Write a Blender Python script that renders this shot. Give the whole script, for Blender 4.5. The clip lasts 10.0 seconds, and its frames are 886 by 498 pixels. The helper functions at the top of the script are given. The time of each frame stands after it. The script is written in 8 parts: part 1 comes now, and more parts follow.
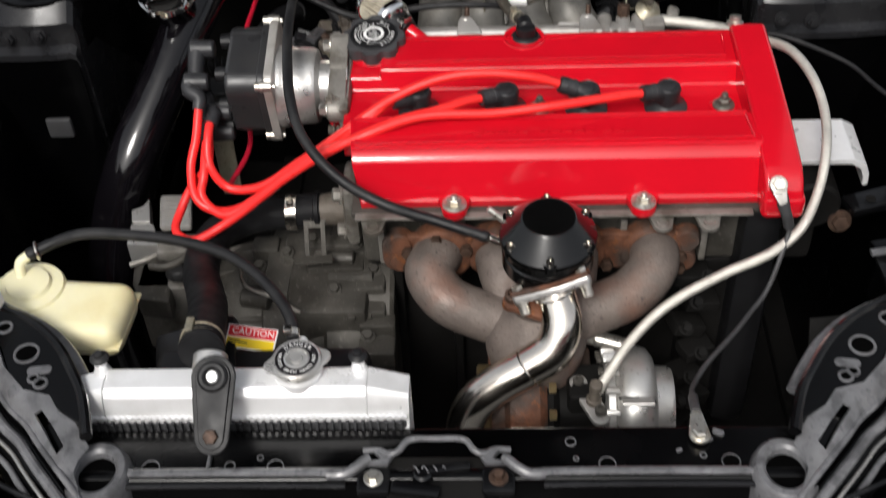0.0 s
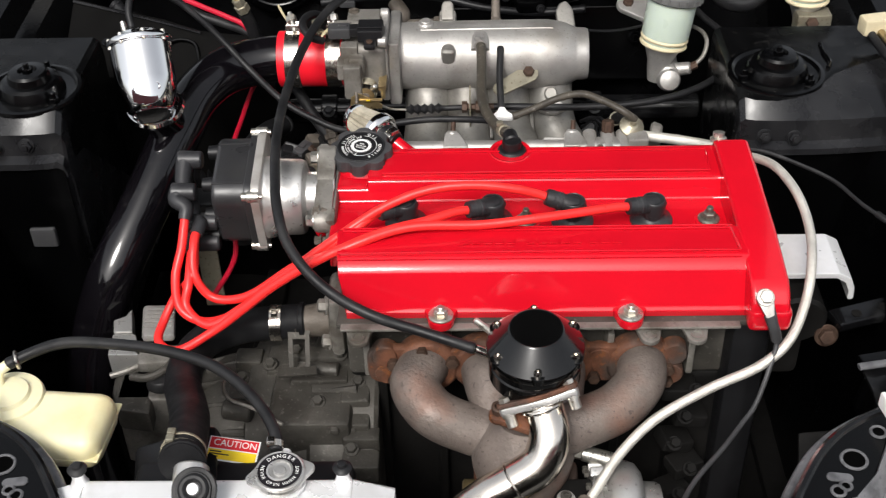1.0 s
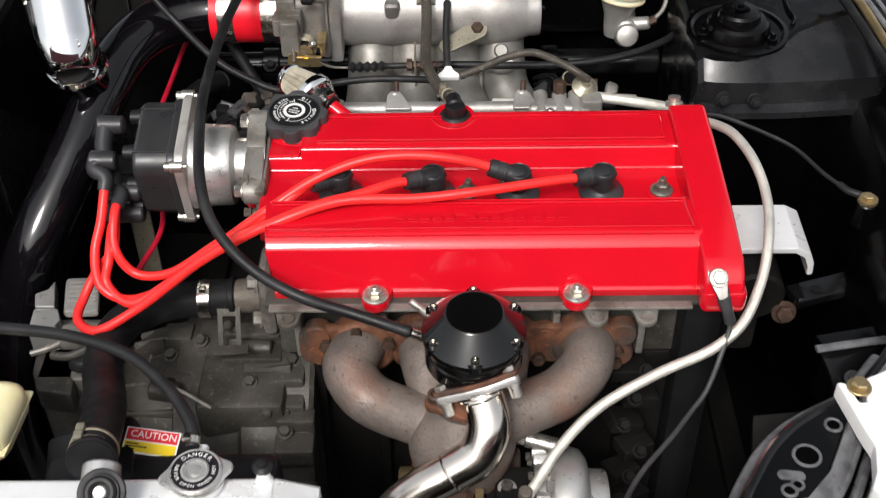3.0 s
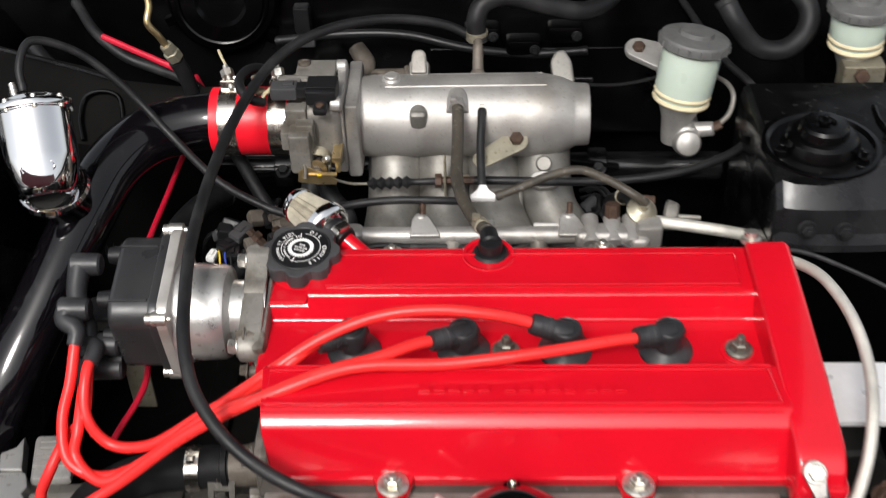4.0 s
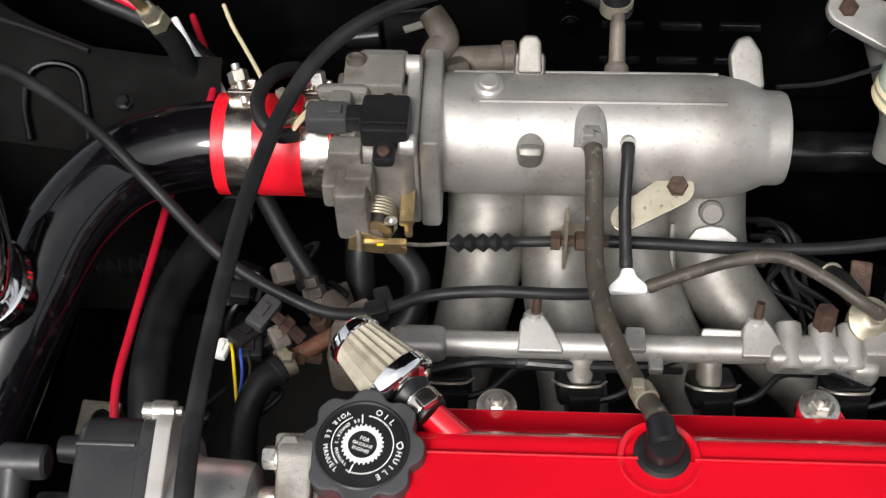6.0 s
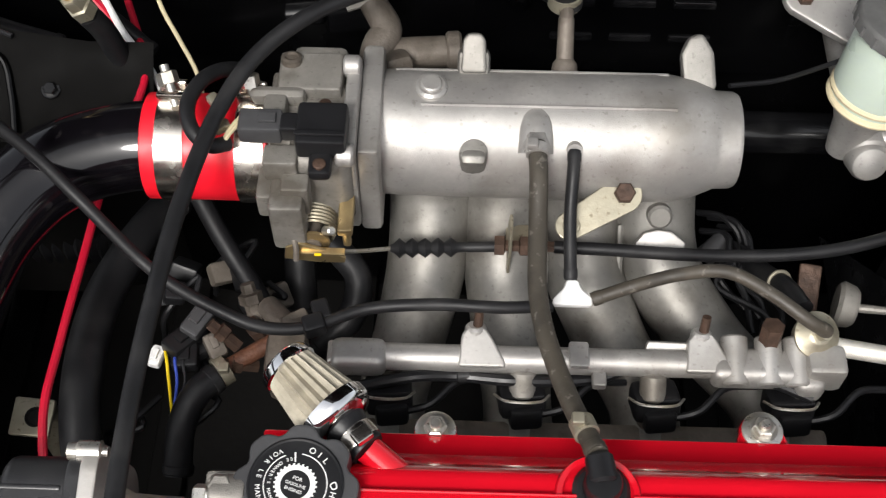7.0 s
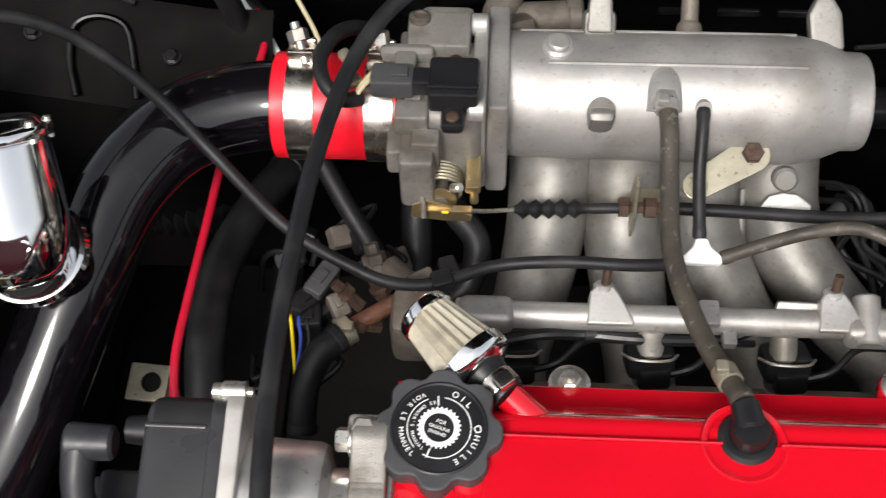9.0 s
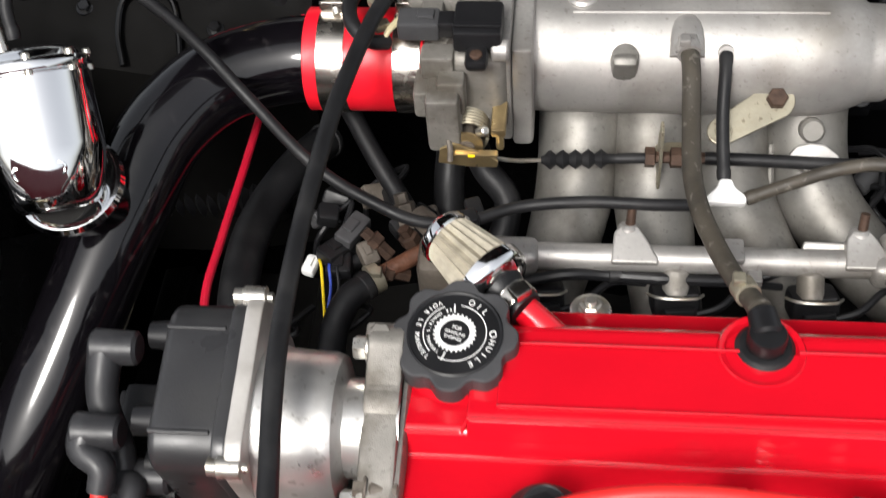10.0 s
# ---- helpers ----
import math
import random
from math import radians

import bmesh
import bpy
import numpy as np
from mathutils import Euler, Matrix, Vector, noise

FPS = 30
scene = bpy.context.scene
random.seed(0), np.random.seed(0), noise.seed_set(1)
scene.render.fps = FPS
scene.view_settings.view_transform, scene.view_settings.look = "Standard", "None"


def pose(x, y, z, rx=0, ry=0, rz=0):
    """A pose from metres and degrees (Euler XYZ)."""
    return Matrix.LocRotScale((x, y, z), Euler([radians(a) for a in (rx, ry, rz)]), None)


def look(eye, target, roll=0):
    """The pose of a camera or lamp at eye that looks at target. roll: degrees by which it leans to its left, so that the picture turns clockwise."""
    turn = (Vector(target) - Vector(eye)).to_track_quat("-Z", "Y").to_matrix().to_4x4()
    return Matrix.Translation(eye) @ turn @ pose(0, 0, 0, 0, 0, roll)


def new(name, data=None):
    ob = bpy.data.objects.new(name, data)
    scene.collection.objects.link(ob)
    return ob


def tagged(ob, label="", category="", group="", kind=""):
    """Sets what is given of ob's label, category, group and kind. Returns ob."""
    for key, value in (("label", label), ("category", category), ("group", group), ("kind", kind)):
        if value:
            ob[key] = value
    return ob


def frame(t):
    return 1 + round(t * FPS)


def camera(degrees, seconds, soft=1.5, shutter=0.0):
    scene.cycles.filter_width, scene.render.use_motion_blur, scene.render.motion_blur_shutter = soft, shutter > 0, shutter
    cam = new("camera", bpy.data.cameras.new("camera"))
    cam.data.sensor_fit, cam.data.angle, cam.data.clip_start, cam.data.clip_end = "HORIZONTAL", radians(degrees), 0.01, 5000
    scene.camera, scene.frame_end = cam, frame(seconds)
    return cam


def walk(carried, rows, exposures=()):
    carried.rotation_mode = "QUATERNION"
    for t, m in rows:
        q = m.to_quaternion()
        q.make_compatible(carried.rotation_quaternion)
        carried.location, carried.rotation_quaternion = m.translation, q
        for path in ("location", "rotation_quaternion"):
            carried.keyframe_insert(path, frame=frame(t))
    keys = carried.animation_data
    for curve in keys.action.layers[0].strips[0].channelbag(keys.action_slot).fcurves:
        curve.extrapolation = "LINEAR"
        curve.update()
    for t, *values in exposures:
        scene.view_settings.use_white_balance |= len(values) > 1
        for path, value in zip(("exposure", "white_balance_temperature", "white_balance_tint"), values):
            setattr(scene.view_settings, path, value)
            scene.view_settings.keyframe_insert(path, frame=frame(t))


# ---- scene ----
cam = camera(40.0, 10.0, soft=1.2, shutter=0.5)
PATH = [
    (0, (-0.0535, -1.1108, 1.6478), (-0.1379, 0.3259, 0.2589), -3.11),
    (0.5, (-0.0724, -1.1118, 1.6407), (-0.1406, 0.4235, 0.3607), -2.26),
    (1, (-0.0606, -1.111, 1.6373), (-0.1101, 0.4545, 0.3936), -1.71),
    (1.5, (-0.0501, -1.1063, 1.6275), (-0.0792, 0.4494, 0.3709), -1.22),
    (2, (-0.0393, -1.0964, 1.627), (-0.048, 0.4378, 0.344), -0.70),
    (2.2, (-0.035, -1.0932, 1.6279), (-0.0354, 0.4324, 0.3347), -0.52),
    (3.3, (-0.0113, -0.9676, 1.6087), (-0.035, 0.525, 0.2777), -1.14),
    (3.5, (-0.0049, -0.9244, 1.5994), (-0.0509, 0.5862, 0.2895), -1.76),
    (4, (-0.0196, -0.7884, 1.5617), (-0.0863, 0.7555, 0.2922), -1.89),
    (4.5, (-0.0327, -0.639, 1.4972), (-0.1554, 0.9013, 0.2275), -2.52),
    (5, (-0.042, -0.4908, 1.4486), (-0.2402, 0.9913, 0.1205), -5.57),
    (5.2, (-0.0496, -0.4361, 1.4374), (-0.2669, 1.0114, 0.0745), -6.35),
    (6.3, (-0.1292, -0.2043, 1.4898), (-0.1545, 0.9464, -0.1457), 0.70),
    (6.5, (-0.1262, -0.1912, 1.4885), (-0.1357, 0.9467, -0.1562), 1.24),
    (7, (-0.1053, -0.1619, 1.5047), (-0.1203, 0.9135, -0.1815), 0.85),
    (7.5, (-0.0851, -0.131, 1.5275), (-0.1467, 0.8571, -0.2103), -1.48),
    (8, (-0.0997, -0.1492, 1.5184), (-0.169, 0.8632, -0.205), -1.83),
    (8.5, (-0.1405, -0.177, 1.4966), (-0.1956, 0.8879, -0.1955), -0.74),
    (9, (-0.1635, -0.2052, 1.4754), (-0.25, 0.9079, -0.184), -1.89),
    (9.5, (-0.1412, -0.2393, 1.4663), (-0.3565, 0.9097, -0.1565), -6.70),
    (10, (-0.1267, -0.3028, 1.4175), (-0.336, 0.9378, -0.1372), -5.85),
]
walk(cam, [(t, look(eye, target, roll)) for t, eye, target, roll in PATH], exposures=[(0.0, 0.6), (0.5, 0.71), (1.0, 0.88), (2.2, 0.91), (3.5, 0.79), (4.5, 0.95), (5.0, 1.0), (7.5, 0.95), (10.0, 1.12)])

# ---- light ----
world = bpy.data.worlds.new("sky")
scene.world = world
world.use_nodes = True
wt = world.node_tree
sky = wt.nodes.new("ShaderNodeTexSky")
sky.sky_type, sky.sun_disc = "NISHITA", False
sky.sun_elevation, sky.sun_rotation = radians(48), radians(196)
sky.air_density, sky.dust_density, sky.ozone_density = 1.0, 4.0, 1.0
soft_sky = wt.nodes.new("ShaderNodeHueSaturation")
soft_sky.inputs["Saturation"].default_value = 0.25
wt.links.new(sky.outputs[0], soft_sky.inputs["Color"])
wt.links.new(soft_sky.outputs[0], wt.nodes["Background"].inputs["Color"])
wt.nodes["Background"].inputs["Strength"].default_value = 0.11
sun = new("sun", bpy.data.lights.new("sun", "SUN"))
sun.data.energy, sun.data.angle, sun.data.color = 1.4, radians(15), (1.0, 0.97, 0.93)
sun.matrix_world = look((-0.8, -2.7, 3.0), (0, 0, 0))


# ---- materials ----
def mat(name, base, rough=0.5, metal=0.0, vary=0.25, scale=30.0, fine=300.0, bump=0.0, bscale=None, coat=0.0, tint=None, tint_amount=0.5,
        tint_scale=12.0, tint_edge=(0.5, 0.65), trans=0.0, ior=1.45, sub=0.0, spec=0.5, rvary=0.12, speck=None, speck_scale=180.0, speck_amount=0.7):
    """A surface with colour and gloss varied at two scales, and stains of another tint where one is given."""
    m = bpy.data.materials.new(name)
    m.use_nodes = True
    nt = m.node_tree
    n, l = nt.nodes, nt.links
    p = n["Principled BSDF"]
    co = n.new("ShaderNodeTexCoord").outputs["Object"]

    def noise_at(sc, detail=4.0):
        t = n.new("ShaderNodeTexNoise")
        t.inputs["Scale"].default_value, t.inputs["Detail"].default_value = sc, detail
        l.new(co, t.inputs["Vector"])
        return t.outputs["Fac"]

    def ranged(src, a, b, lo=0.3, hi=0.7):
        r = n.new("ShaderNodeMapRange")
        for k, v in zip(("From Min", "From Max", "To Min", "To Max"), (lo, hi, a, b)):
            r.inputs[k].default_value = v
        l.new(src, r.inputs["Value"])
        return r.outputs["Result"]

    def mixed(fac, a, b):
        x = n.new("ShaderNodeMix")
        x.data_type = "RGBA"
        l.new(fac, x.inputs["Factor"])
        for sock, v in (("A", a), ("B", b)):
            s_ = [i for i in x.inputs if i.name == sock and i.type == "RGBA"][0]
            if isinstance(v, tuple):
                s_.default_value = (*v, 1)
            else:
                l.new(v, s_)
        return [o for o in x.outputs if o.type == "RGBA"][0]

    big, small = noise_at(scale), noise_at(fine, 6.0)
    lo = tuple(c * (1 - vary) for c in base)
    hi = tuple(min(1.0, c * (1 + vary)) for c in base)
    col = mixed(ranged(big, 0, 1), lo, hi)
    col = mixed(ranged(small, 0, 0.35), col, lo)
    if tint:
        col = mixed(ranged(noise_at(tint_scale, 7.0), 0, tint_amount, *tint_edge), col, tint)
    if speck:
        col = mixed(ranged(noise_at(speck_scale, 3.0), 0, speck_amount, 0.62, 0.70), col, speck)
    l.new(col, p.inputs["Base Color"])
    l.new(ranged(noise_at(scale * 1.7, 5.0), max(0.02, rough - rvary * rough * 2), min(1, rough + rvary)), p.inputs["Roughness"])
    p.inputs["Metallic"].default_value = metal
    p.inputs["IOR"].default_value = ior
    p.inputs["Specular IOR Level"].default_value = spec
    p.inputs["Coat Weight"].default_value = coat
    p.inputs["Coat Roughness"].default_value = 0.06
    p.inputs["Transmission Weight"].default_value = trans
    p.inputs["Subsurface Weight"].default_value = sub
    p.inputs["Subsurface Radius"].default_value = (0.01, 0.01, 0.006)
    if bump:
        bm_ = n.new("ShaderNodeBump")
        bm_.inputs["Strength"].default_value, bm_.inputs["Distance"].default_value = bump, 0.001
        l.new(noise_at(bscale or fine, 5.0), bm_.inputs["Height"])
        l.new(bm_.outputs["Normal"], p.inputs["Normal"])
    return m


RED = mat("red_enamel", (0.56, 0.005, 0.015), 0.10, vary=0.07, scale=14, coat=0.45, bump=0.05, bscale=420, rvary=0.04, spec=0.5)
BLACK = mat("black_enamel", (0.004, 0.004, 0.0045), 0.12, vary=0.4, scale=8, bump=0.12, bscale=60, tint=(0.02, 0.02, 0.02), tint_amount=0.4, tint_scale=25)
# Black lifted a little to carry faint sky reflections on bands and edges.
SHEENB = mat("sheen_black_paint", (0.010, 0.010, 0.011), 0.2, vary=0.4, scale=12, bump=0.35, bscale=28, spec=0.4, rvary=0.2, tint=(0.026, 0.026, 0.027), tint_amount=0.5, tint_scale=18)
# Grey base carries the bright sky's sheen on black paint.
GREYB = mat("grey_sheen_paint", (0.13, 0.13, 0.136), 0.30, vary=0.3, scale=34, bump=0.2, bscale=120, coat=0.3, tint=(0.030, 0.030, 0.032), tint_amount=0.6, tint_scale=55, speck=(0.015, 0.015, 0.015), speck_scale=150, speck_amount=0.35)
# Grimy tower top, its gloss also cut to keep sky reflection off.
TOWER = mat("dulled_grimy_enamel", (0.0025, 0.0025, 0.0027), 0.14, vary=0.5, scale=14, bump=0.4, bscale=24, spec=0.10, rvary=0.2, tint=(0.010, 0.010, 0.010), tint_amount=0.6, tint_scale=30, speck=(0.03, 0.028, 0.026), speck_scale=110, speck_amount=0.4)
GLOSS = mat("black_anodised", (0.003, 0.003, 0.003), 0.13, vary=0.2, scale=20, rvary=0.04, spec=0.6)
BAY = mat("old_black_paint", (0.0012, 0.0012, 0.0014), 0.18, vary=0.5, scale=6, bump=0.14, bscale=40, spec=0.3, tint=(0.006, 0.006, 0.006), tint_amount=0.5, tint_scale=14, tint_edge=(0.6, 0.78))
PIPE = mat("black_powder_coat", (0.0035, 0.0030, 0.0040), 0.08, vary=0.3, scale=10, coat=0.1, bump=0.05, bscale=30, rvary=0.05, speck=(0.05, 0.045, 0.045), speck_scale=90, speck_amount=0.2)
PLASTIC = mat("black_plastic", (0.009, 0.009, 0.010), 0.4, vary=0.25, spec=0.4, bump=0.1, bscale=900)
# Base raised so the black cap carries its grey sheen in the colour.
CAPB = mat("sheen_black_plastic", (0.024, 0.024, 0.0255), 0.32, vary=0.3, scale=20, spec=0.6, bump=0.1, bscale=900, tint=(0.032, 0.031, 0.030), tint_amount=0.4, tint_scale=30)
BOOT = mat("dusty_black_rubber", (0.022, 0.022, 0.024), 0.42, vary=0.3, scale=40, spec=0.45, bump=0.1, bscale=500, tint=(0.05, 0.05, 0.052), tint_amount=0.5, tint_scale=45)
STUDN = mat("dull_plated_nut", (0.20, 0.19, 0.165), 0.42, 0.7, vary=0.25, scale=120, tint=(0.09, 0.08, 0.06), tint_amount=0.6, tint_scale=90)
GREYPL = mat("grey_plastic", (0.045, 0.045, 0.047), 0.5, vary=0.2, bump=0.1, bscale=700)
RUBBER = mat("black_rubber", (0.011, 0.011, 0.012), 0.48, vary=0.3, bump=0.1, bscale=500, spec=0.35, tint=(0.035, 0.034, 0.033), tint_amount=0.35, tint_scale=30)
RADHOSE = mat("thick_black_hose_rubber", (0.013, 0.013, 0.014), 0.55, vary=0.3, bump=0.15, bscale=400, spec=0.12, tint=(0.03, 0.03, 0.03), tint_amount=0.4, tint_scale=30)
OLDRUB = mat("brown_old_rubber", (0.055, 0.047, 0.036), 0.55, vary=0.25, bump=0.2, bscale=300, tint=(0.025, 0.022, 0.018), tint_amount=0.6, tint_scale=40, speck=(0.30, 0.28, 0.24), speck_scale=170, speck_amount=0.3)
CAST = mat("cast_aluminium", (0.43, 0.415, 0.395), 0.44, 0.6, vary=0.2, scale=22, bump=0.22, bscale=1600, tint=(0.17, 0.15, 0.12), tint_amount=0.65, tint_scale=14, tint_edge=(0.5, 0.72), speck=(0.12, 0.105, 0.085), speck_scale=260, speck_amount=0.3)
# Oily alloy, darkened further for the shade under the plenum.
CASTR = mat("shaded_oily_cast_aluminium", (0.25, 0.24, 0.22), 0.46, 0.55, vary=0.28, scale=18, bump=0.25, bscale=1300, tint=(0.075, 0.065, 0.052), tint_amount=0.75, tint_scale=17, tint_edge=(0.47, 0.68), speck=(0.05, 0.042, 0.035), speck_scale=260, speck_amount=0.3)
CASTD = mat("dull_aluminium", (0.27, 0.255, 0.23), 0.5, 0.5, vary=0.25, scale=30, bump=0.3, bscale=1200, tint=(0.085, 0.072, 0.055), tint_amount=0.75, tint_scale=25, speck=(0.05, 0.042, 0.033), speck_scale=260, speck_amount=0.3)
GRIME = mat("brown_grimy_alloy", (0.135, 0.115, 0.095), 0.6, 0.25, vary=0.3, scale=35, bump=0.5, bscale=400, tint=(0.05, 0.04, 0.03), tint_amount=0.7, tint_scale=30)
GEAR = mat("grimy_gearbox_alloy", (0.082, 0.076, 0.066), 0.55, 0.3, vary=0.35, scale=20, bump=0.5, bscale=250, tint=(0.028, 0.025, 0.02), tint_amount=0.7, tint_scale=14, speck=(0.20, 0.19, 0.17), speck_scale=160, speck_amount=0.4)
MACH = mat("machined_alloy", (0.60, 0.59, 0.57), 0.32, 0.75, vary=0.1, scale=30, bump=0.12, bscale=900, tint=(0.36, 0.34, 0.31), tint_amount=0.5, tint_scale=22, speck=(0.22, 0.20, 0.17), speck_scale=160, speck_amount=0.5)
ALU = mat("polished_aluminium", (0.90, 0.90, 0.90), 0.32, 0.42, vary=0.05, scale=20, bump=0.08, bscale=300, rvary=0.12, tint=(0.66, 0.65, 0.63), tint_amount=0.4, tint_scale=16)
SATIN = mat("satin_aluminium", (0.57, 0.545, 0.51), 0.38, 0.6, vary=0.12, scale=30, bump=0.12, bscale=600, tint=(0.30, 0.27, 0.23), tint_amount=0.45, tint_scale=20)
CHROME = mat("chrome", (0.86, 0.86, 0.86), 0.05, 1.0, vary=0.02, rvary=0.03)
STEEL = mat("polished_stainless", (0.80, 0.74, 0.66), 0.15, 1.0, vary=0.08, scale=14, tint=(0.40, 0.30, 0.19), tint_amount=0.5, tint_scale=9, bump=0.06, bscale=60)
BAND = mat("clamp_steel", (0.66, 0.62, 0.56), 0.2, 1.0, vary=0.06, scale=40)
ZINC = mat("zinc_plated_steel", (0.62, 0.60, 0.55), 0.33, 0.9, vary=0.15, scale=80, tint=(0.35, 0.26, 0.13), tint_amount=0.4, tint_scale=60, speck=(0.22, 0.18, 0.12), speck_scale=260)
GOLD = mat("yellow_zinc", (0.44, 0.335, 0.175), 0.36, 0.85, vary=0.2, scale=60, tint=(0.30, 0.22, 0.12), tint_amount=0.5, tint_scale=40)
BRACK = mat("dull_yellow_bracket", (0.37, 0.34, 0.26), 0.45, 0.7, vary=0.15, scale=50, bump=0.2, bscale=300, tint=(0.30, 0.25, 0.17), tint_amount=0.5, tint_scale=30, speck=(0.15, 0.12, 0.08), speck_scale=220)
RUST = mat("rusty_bolt", (0.072, 0.043, 0.03), 0.6, 0.4, vary=0.4, scale=120, bump=0.5, bscale=500)
IRON = mat("rusty_cast_iron", (0.165, 0.135, 0.118), 0.6, 0.3, vary=0.3, scale=28, bump=1.0, bscale=260, tint=(0.25, 0.085, 0.04), tint_amount=0.6, tint_scale=9, tint_edge=(0.52, 0.70), speck=(0.07, 0.055, 0.05), speck_scale=190)
IRONR = mat("red_rust_iron", (0.135, 0.055, 0.030), 0.7, 0.15, vary=0.5, scale=45, bump=1.0, bscale=260, tint=(0.055, 0.044, 0.038), tint_amount=0.85, tint_scale=20, tint_edge=(0.48, 0.6), speck=(0.24, 0.08, 0.02), speck_scale=120, speck_amount=0.6)
WIRE = mat("red_silicone_wire", (0.84, 0.028, 0.026), 0.34, vary=0.05, scale=30, sub=0.05)
SILI = mat("red_silicone_hose", (0.80, 0.008, 0.022), 0.38, vary=0.06, scale=25)
REDW = mat("dark_red_wire", (0.50, 0.008, 0.03), 0.4, vary=0.1)
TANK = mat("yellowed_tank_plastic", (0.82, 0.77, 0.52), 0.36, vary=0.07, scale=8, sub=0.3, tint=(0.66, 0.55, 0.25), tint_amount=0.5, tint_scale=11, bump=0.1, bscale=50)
TANKD = mat("darker_tank_plastic", (0.46, 0.42, 0.29), 0.4, vary=0.12, scale=8, sub=0.2, tint=(0.30, 0.26, 0.16), tint_amount=0.6, tint_scale=9)
FLUID = mat("cloudy_green_plastic", (0.52, 0.60, 0.52), 0.32, vary=0.08, scale=12, sub=0.3, tint=(0.42, 0.50, 0.40), tint_amount=0.4, tint_scale=10)
CREAM = mat("cream_plastic_ring", (0.62, 0.54, 0.36), 0.45, vary=0.15, scale=40)
GCAP = mat("worn_grey_cap", (0.10, 0.10, 0.098), 0.55, vary=0.25, scale=40, bump=0.2, bscale=300)
WHITE = mat("white_plastic", (0.80, 0.80, 0.78), 0.4, vary=0.05, scale=40)
TAN = mat("tan_wire", (0.52, 0.45, 0.28), 0.45, vary=0.12)
LRED = mat("label_red", (0.62, 0.012, 0.02), 0.4, vary=0.05)
LYEL = mat("label_yellow", (0.85, 0.60, 0.01), 0.4, vary=0.05)
LBLK = mat("print_black", (0.02, 0.02, 0.02), 0.5, vary=0.1)
DECAL = mat("dark_decal", (0.012, 0.010, 0.012), 0.3, vary=0.1)
PLEAT = mat("filter_gauze", (0.42, 0.38, 0.30), 0.6, 0.3, vary=0.2, scale=90, bump=0.4, bscale=1500)
FINS = mat("radiator_fins", (0.10, 0.10, 0.105), 0.5, 0.6, vary=0.3, scale=200)
ASPH = mat("asphalt", (0.05, 0.05, 0.05), 0.85, vary=0.3, scale=2, fine=120, bump=0.6, bscale=160)
LENS = mat("clear_lamp_lens", (0.9, 0.9, 0.92), 0.06, trans=0.85, vary=0.02)
# Paint of the added wall that the chrome mirrors.
MAROON = mat("dark_red_paint", (0.16, 0.012, 0.02), 0.3, vary=0.2, scale=5, coat=0.3)
# Shade inside holes and bores, painted as black.
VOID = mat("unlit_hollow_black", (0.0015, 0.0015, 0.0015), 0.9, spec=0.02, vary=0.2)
# Ledge's darkness put into the paint: near-black, hardly any gloss for the sky.
MATTB = mat("matt_shade_black", (0.004, 0.0038, 0.0036), 0.75, spec=0.08, vary=0.4, scale=12, bump=0.3, bscale=60)
UNDER = mat("grimy_black", (0.007, 0.0065, 0.006), 0.7, spec=0.25, vary=0.5, scale=10, bump=0.5, bscale=80)


def braid_material():
    m = mat("steel_braid", (0.74, 0.71, 0.64), 0.42, 0.6, vary=0.12, scale=60)
    nt = m.node_tree
    n, l = nt.nodes, nt.links
    uv = n.new("ShaderNodeUVMap")
    hs = []
    for sx in (1, -1):
        mp = n.new("ShaderNodeMapping")
        mp.inputs["Rotation"].default_value = (0, 0, radians(45 * sx))
        w = n.new("ShaderNodeTexWave")
        w.inputs["Scale"].default_value = 5.0
        l.new(uv.outputs[0], mp.inputs[0])
        l.new(mp.outputs[0], w.inputs[0])
        hs.append(w.outputs["Fac"])
    mx = n.new("ShaderNodeMath")
    mx.operation = "MAXIMUM"
    l.new(hs[0], mx.inputs[0])
    l.new(hs[1], mx.inputs[1])
    b = n.new("ShaderNodeBump")
    b.inputs["Strength"].default_value, b.inputs["Distance"].default_value = 0.45, 0.0006
    l.new(mx.outputs[0], b.inputs["Height"])
    l.new(b.outputs[0], n["Principled BSDF"].inputs["Normal"])
    return m


BRAID = braid_material()


# ---- building helpers ----
V = Vector


def basis(axis, up=(0, 0, 1)):
    """Two unit vectors across an axis."""
    a = V(axis).normalized()
    u = V(up)
    if abs(a.dot(u.normalized())) > 0.95:
        u = V((0, 1, 0))
    x = u.cross(a).normalized()
    return x, a.cross(x).normalized(), a


def thing(name, at, label, category, group="", kind=""):
    ob = new(name)
    ob.location = at
    ob.empty_display_size = 0.02
    return tagged(ob, label, category, group, kind)


def origin_of(ob):
    p = V((0, 0, 0))
    while ob:
        p += ob.location
        ob = ob.parent
    return p


def finish(me, material, angle=35):
    for m in material if isinstance(material, (list, tuple)) else (material,):
        me.materials.append(m)
    me.shade_smooth()
    me.set_sharp_from_angle(angle=radians(angle))


def part(name, bm, material, parent, label="", angle=35):
    """Links a bmesh, built in place, as one mesh under a thing or a part."""
    bmesh.ops.recalc_face_normals(bm, faces=bm.faces)
    me = bpy.data.meshes.new(name)
    bm.to_mesh(me)
    bm.free()
    o = origin_of(parent)
    me.transform(Matrix.Translation(-o))
    finish(me, material, angle)
    ob = new(name, me)
    ob.parent = parent
    ob.modifiers.new("even_shading", "WEIGHTED_NORMAL").keep_sharp = True
    return tagged(ob, label)


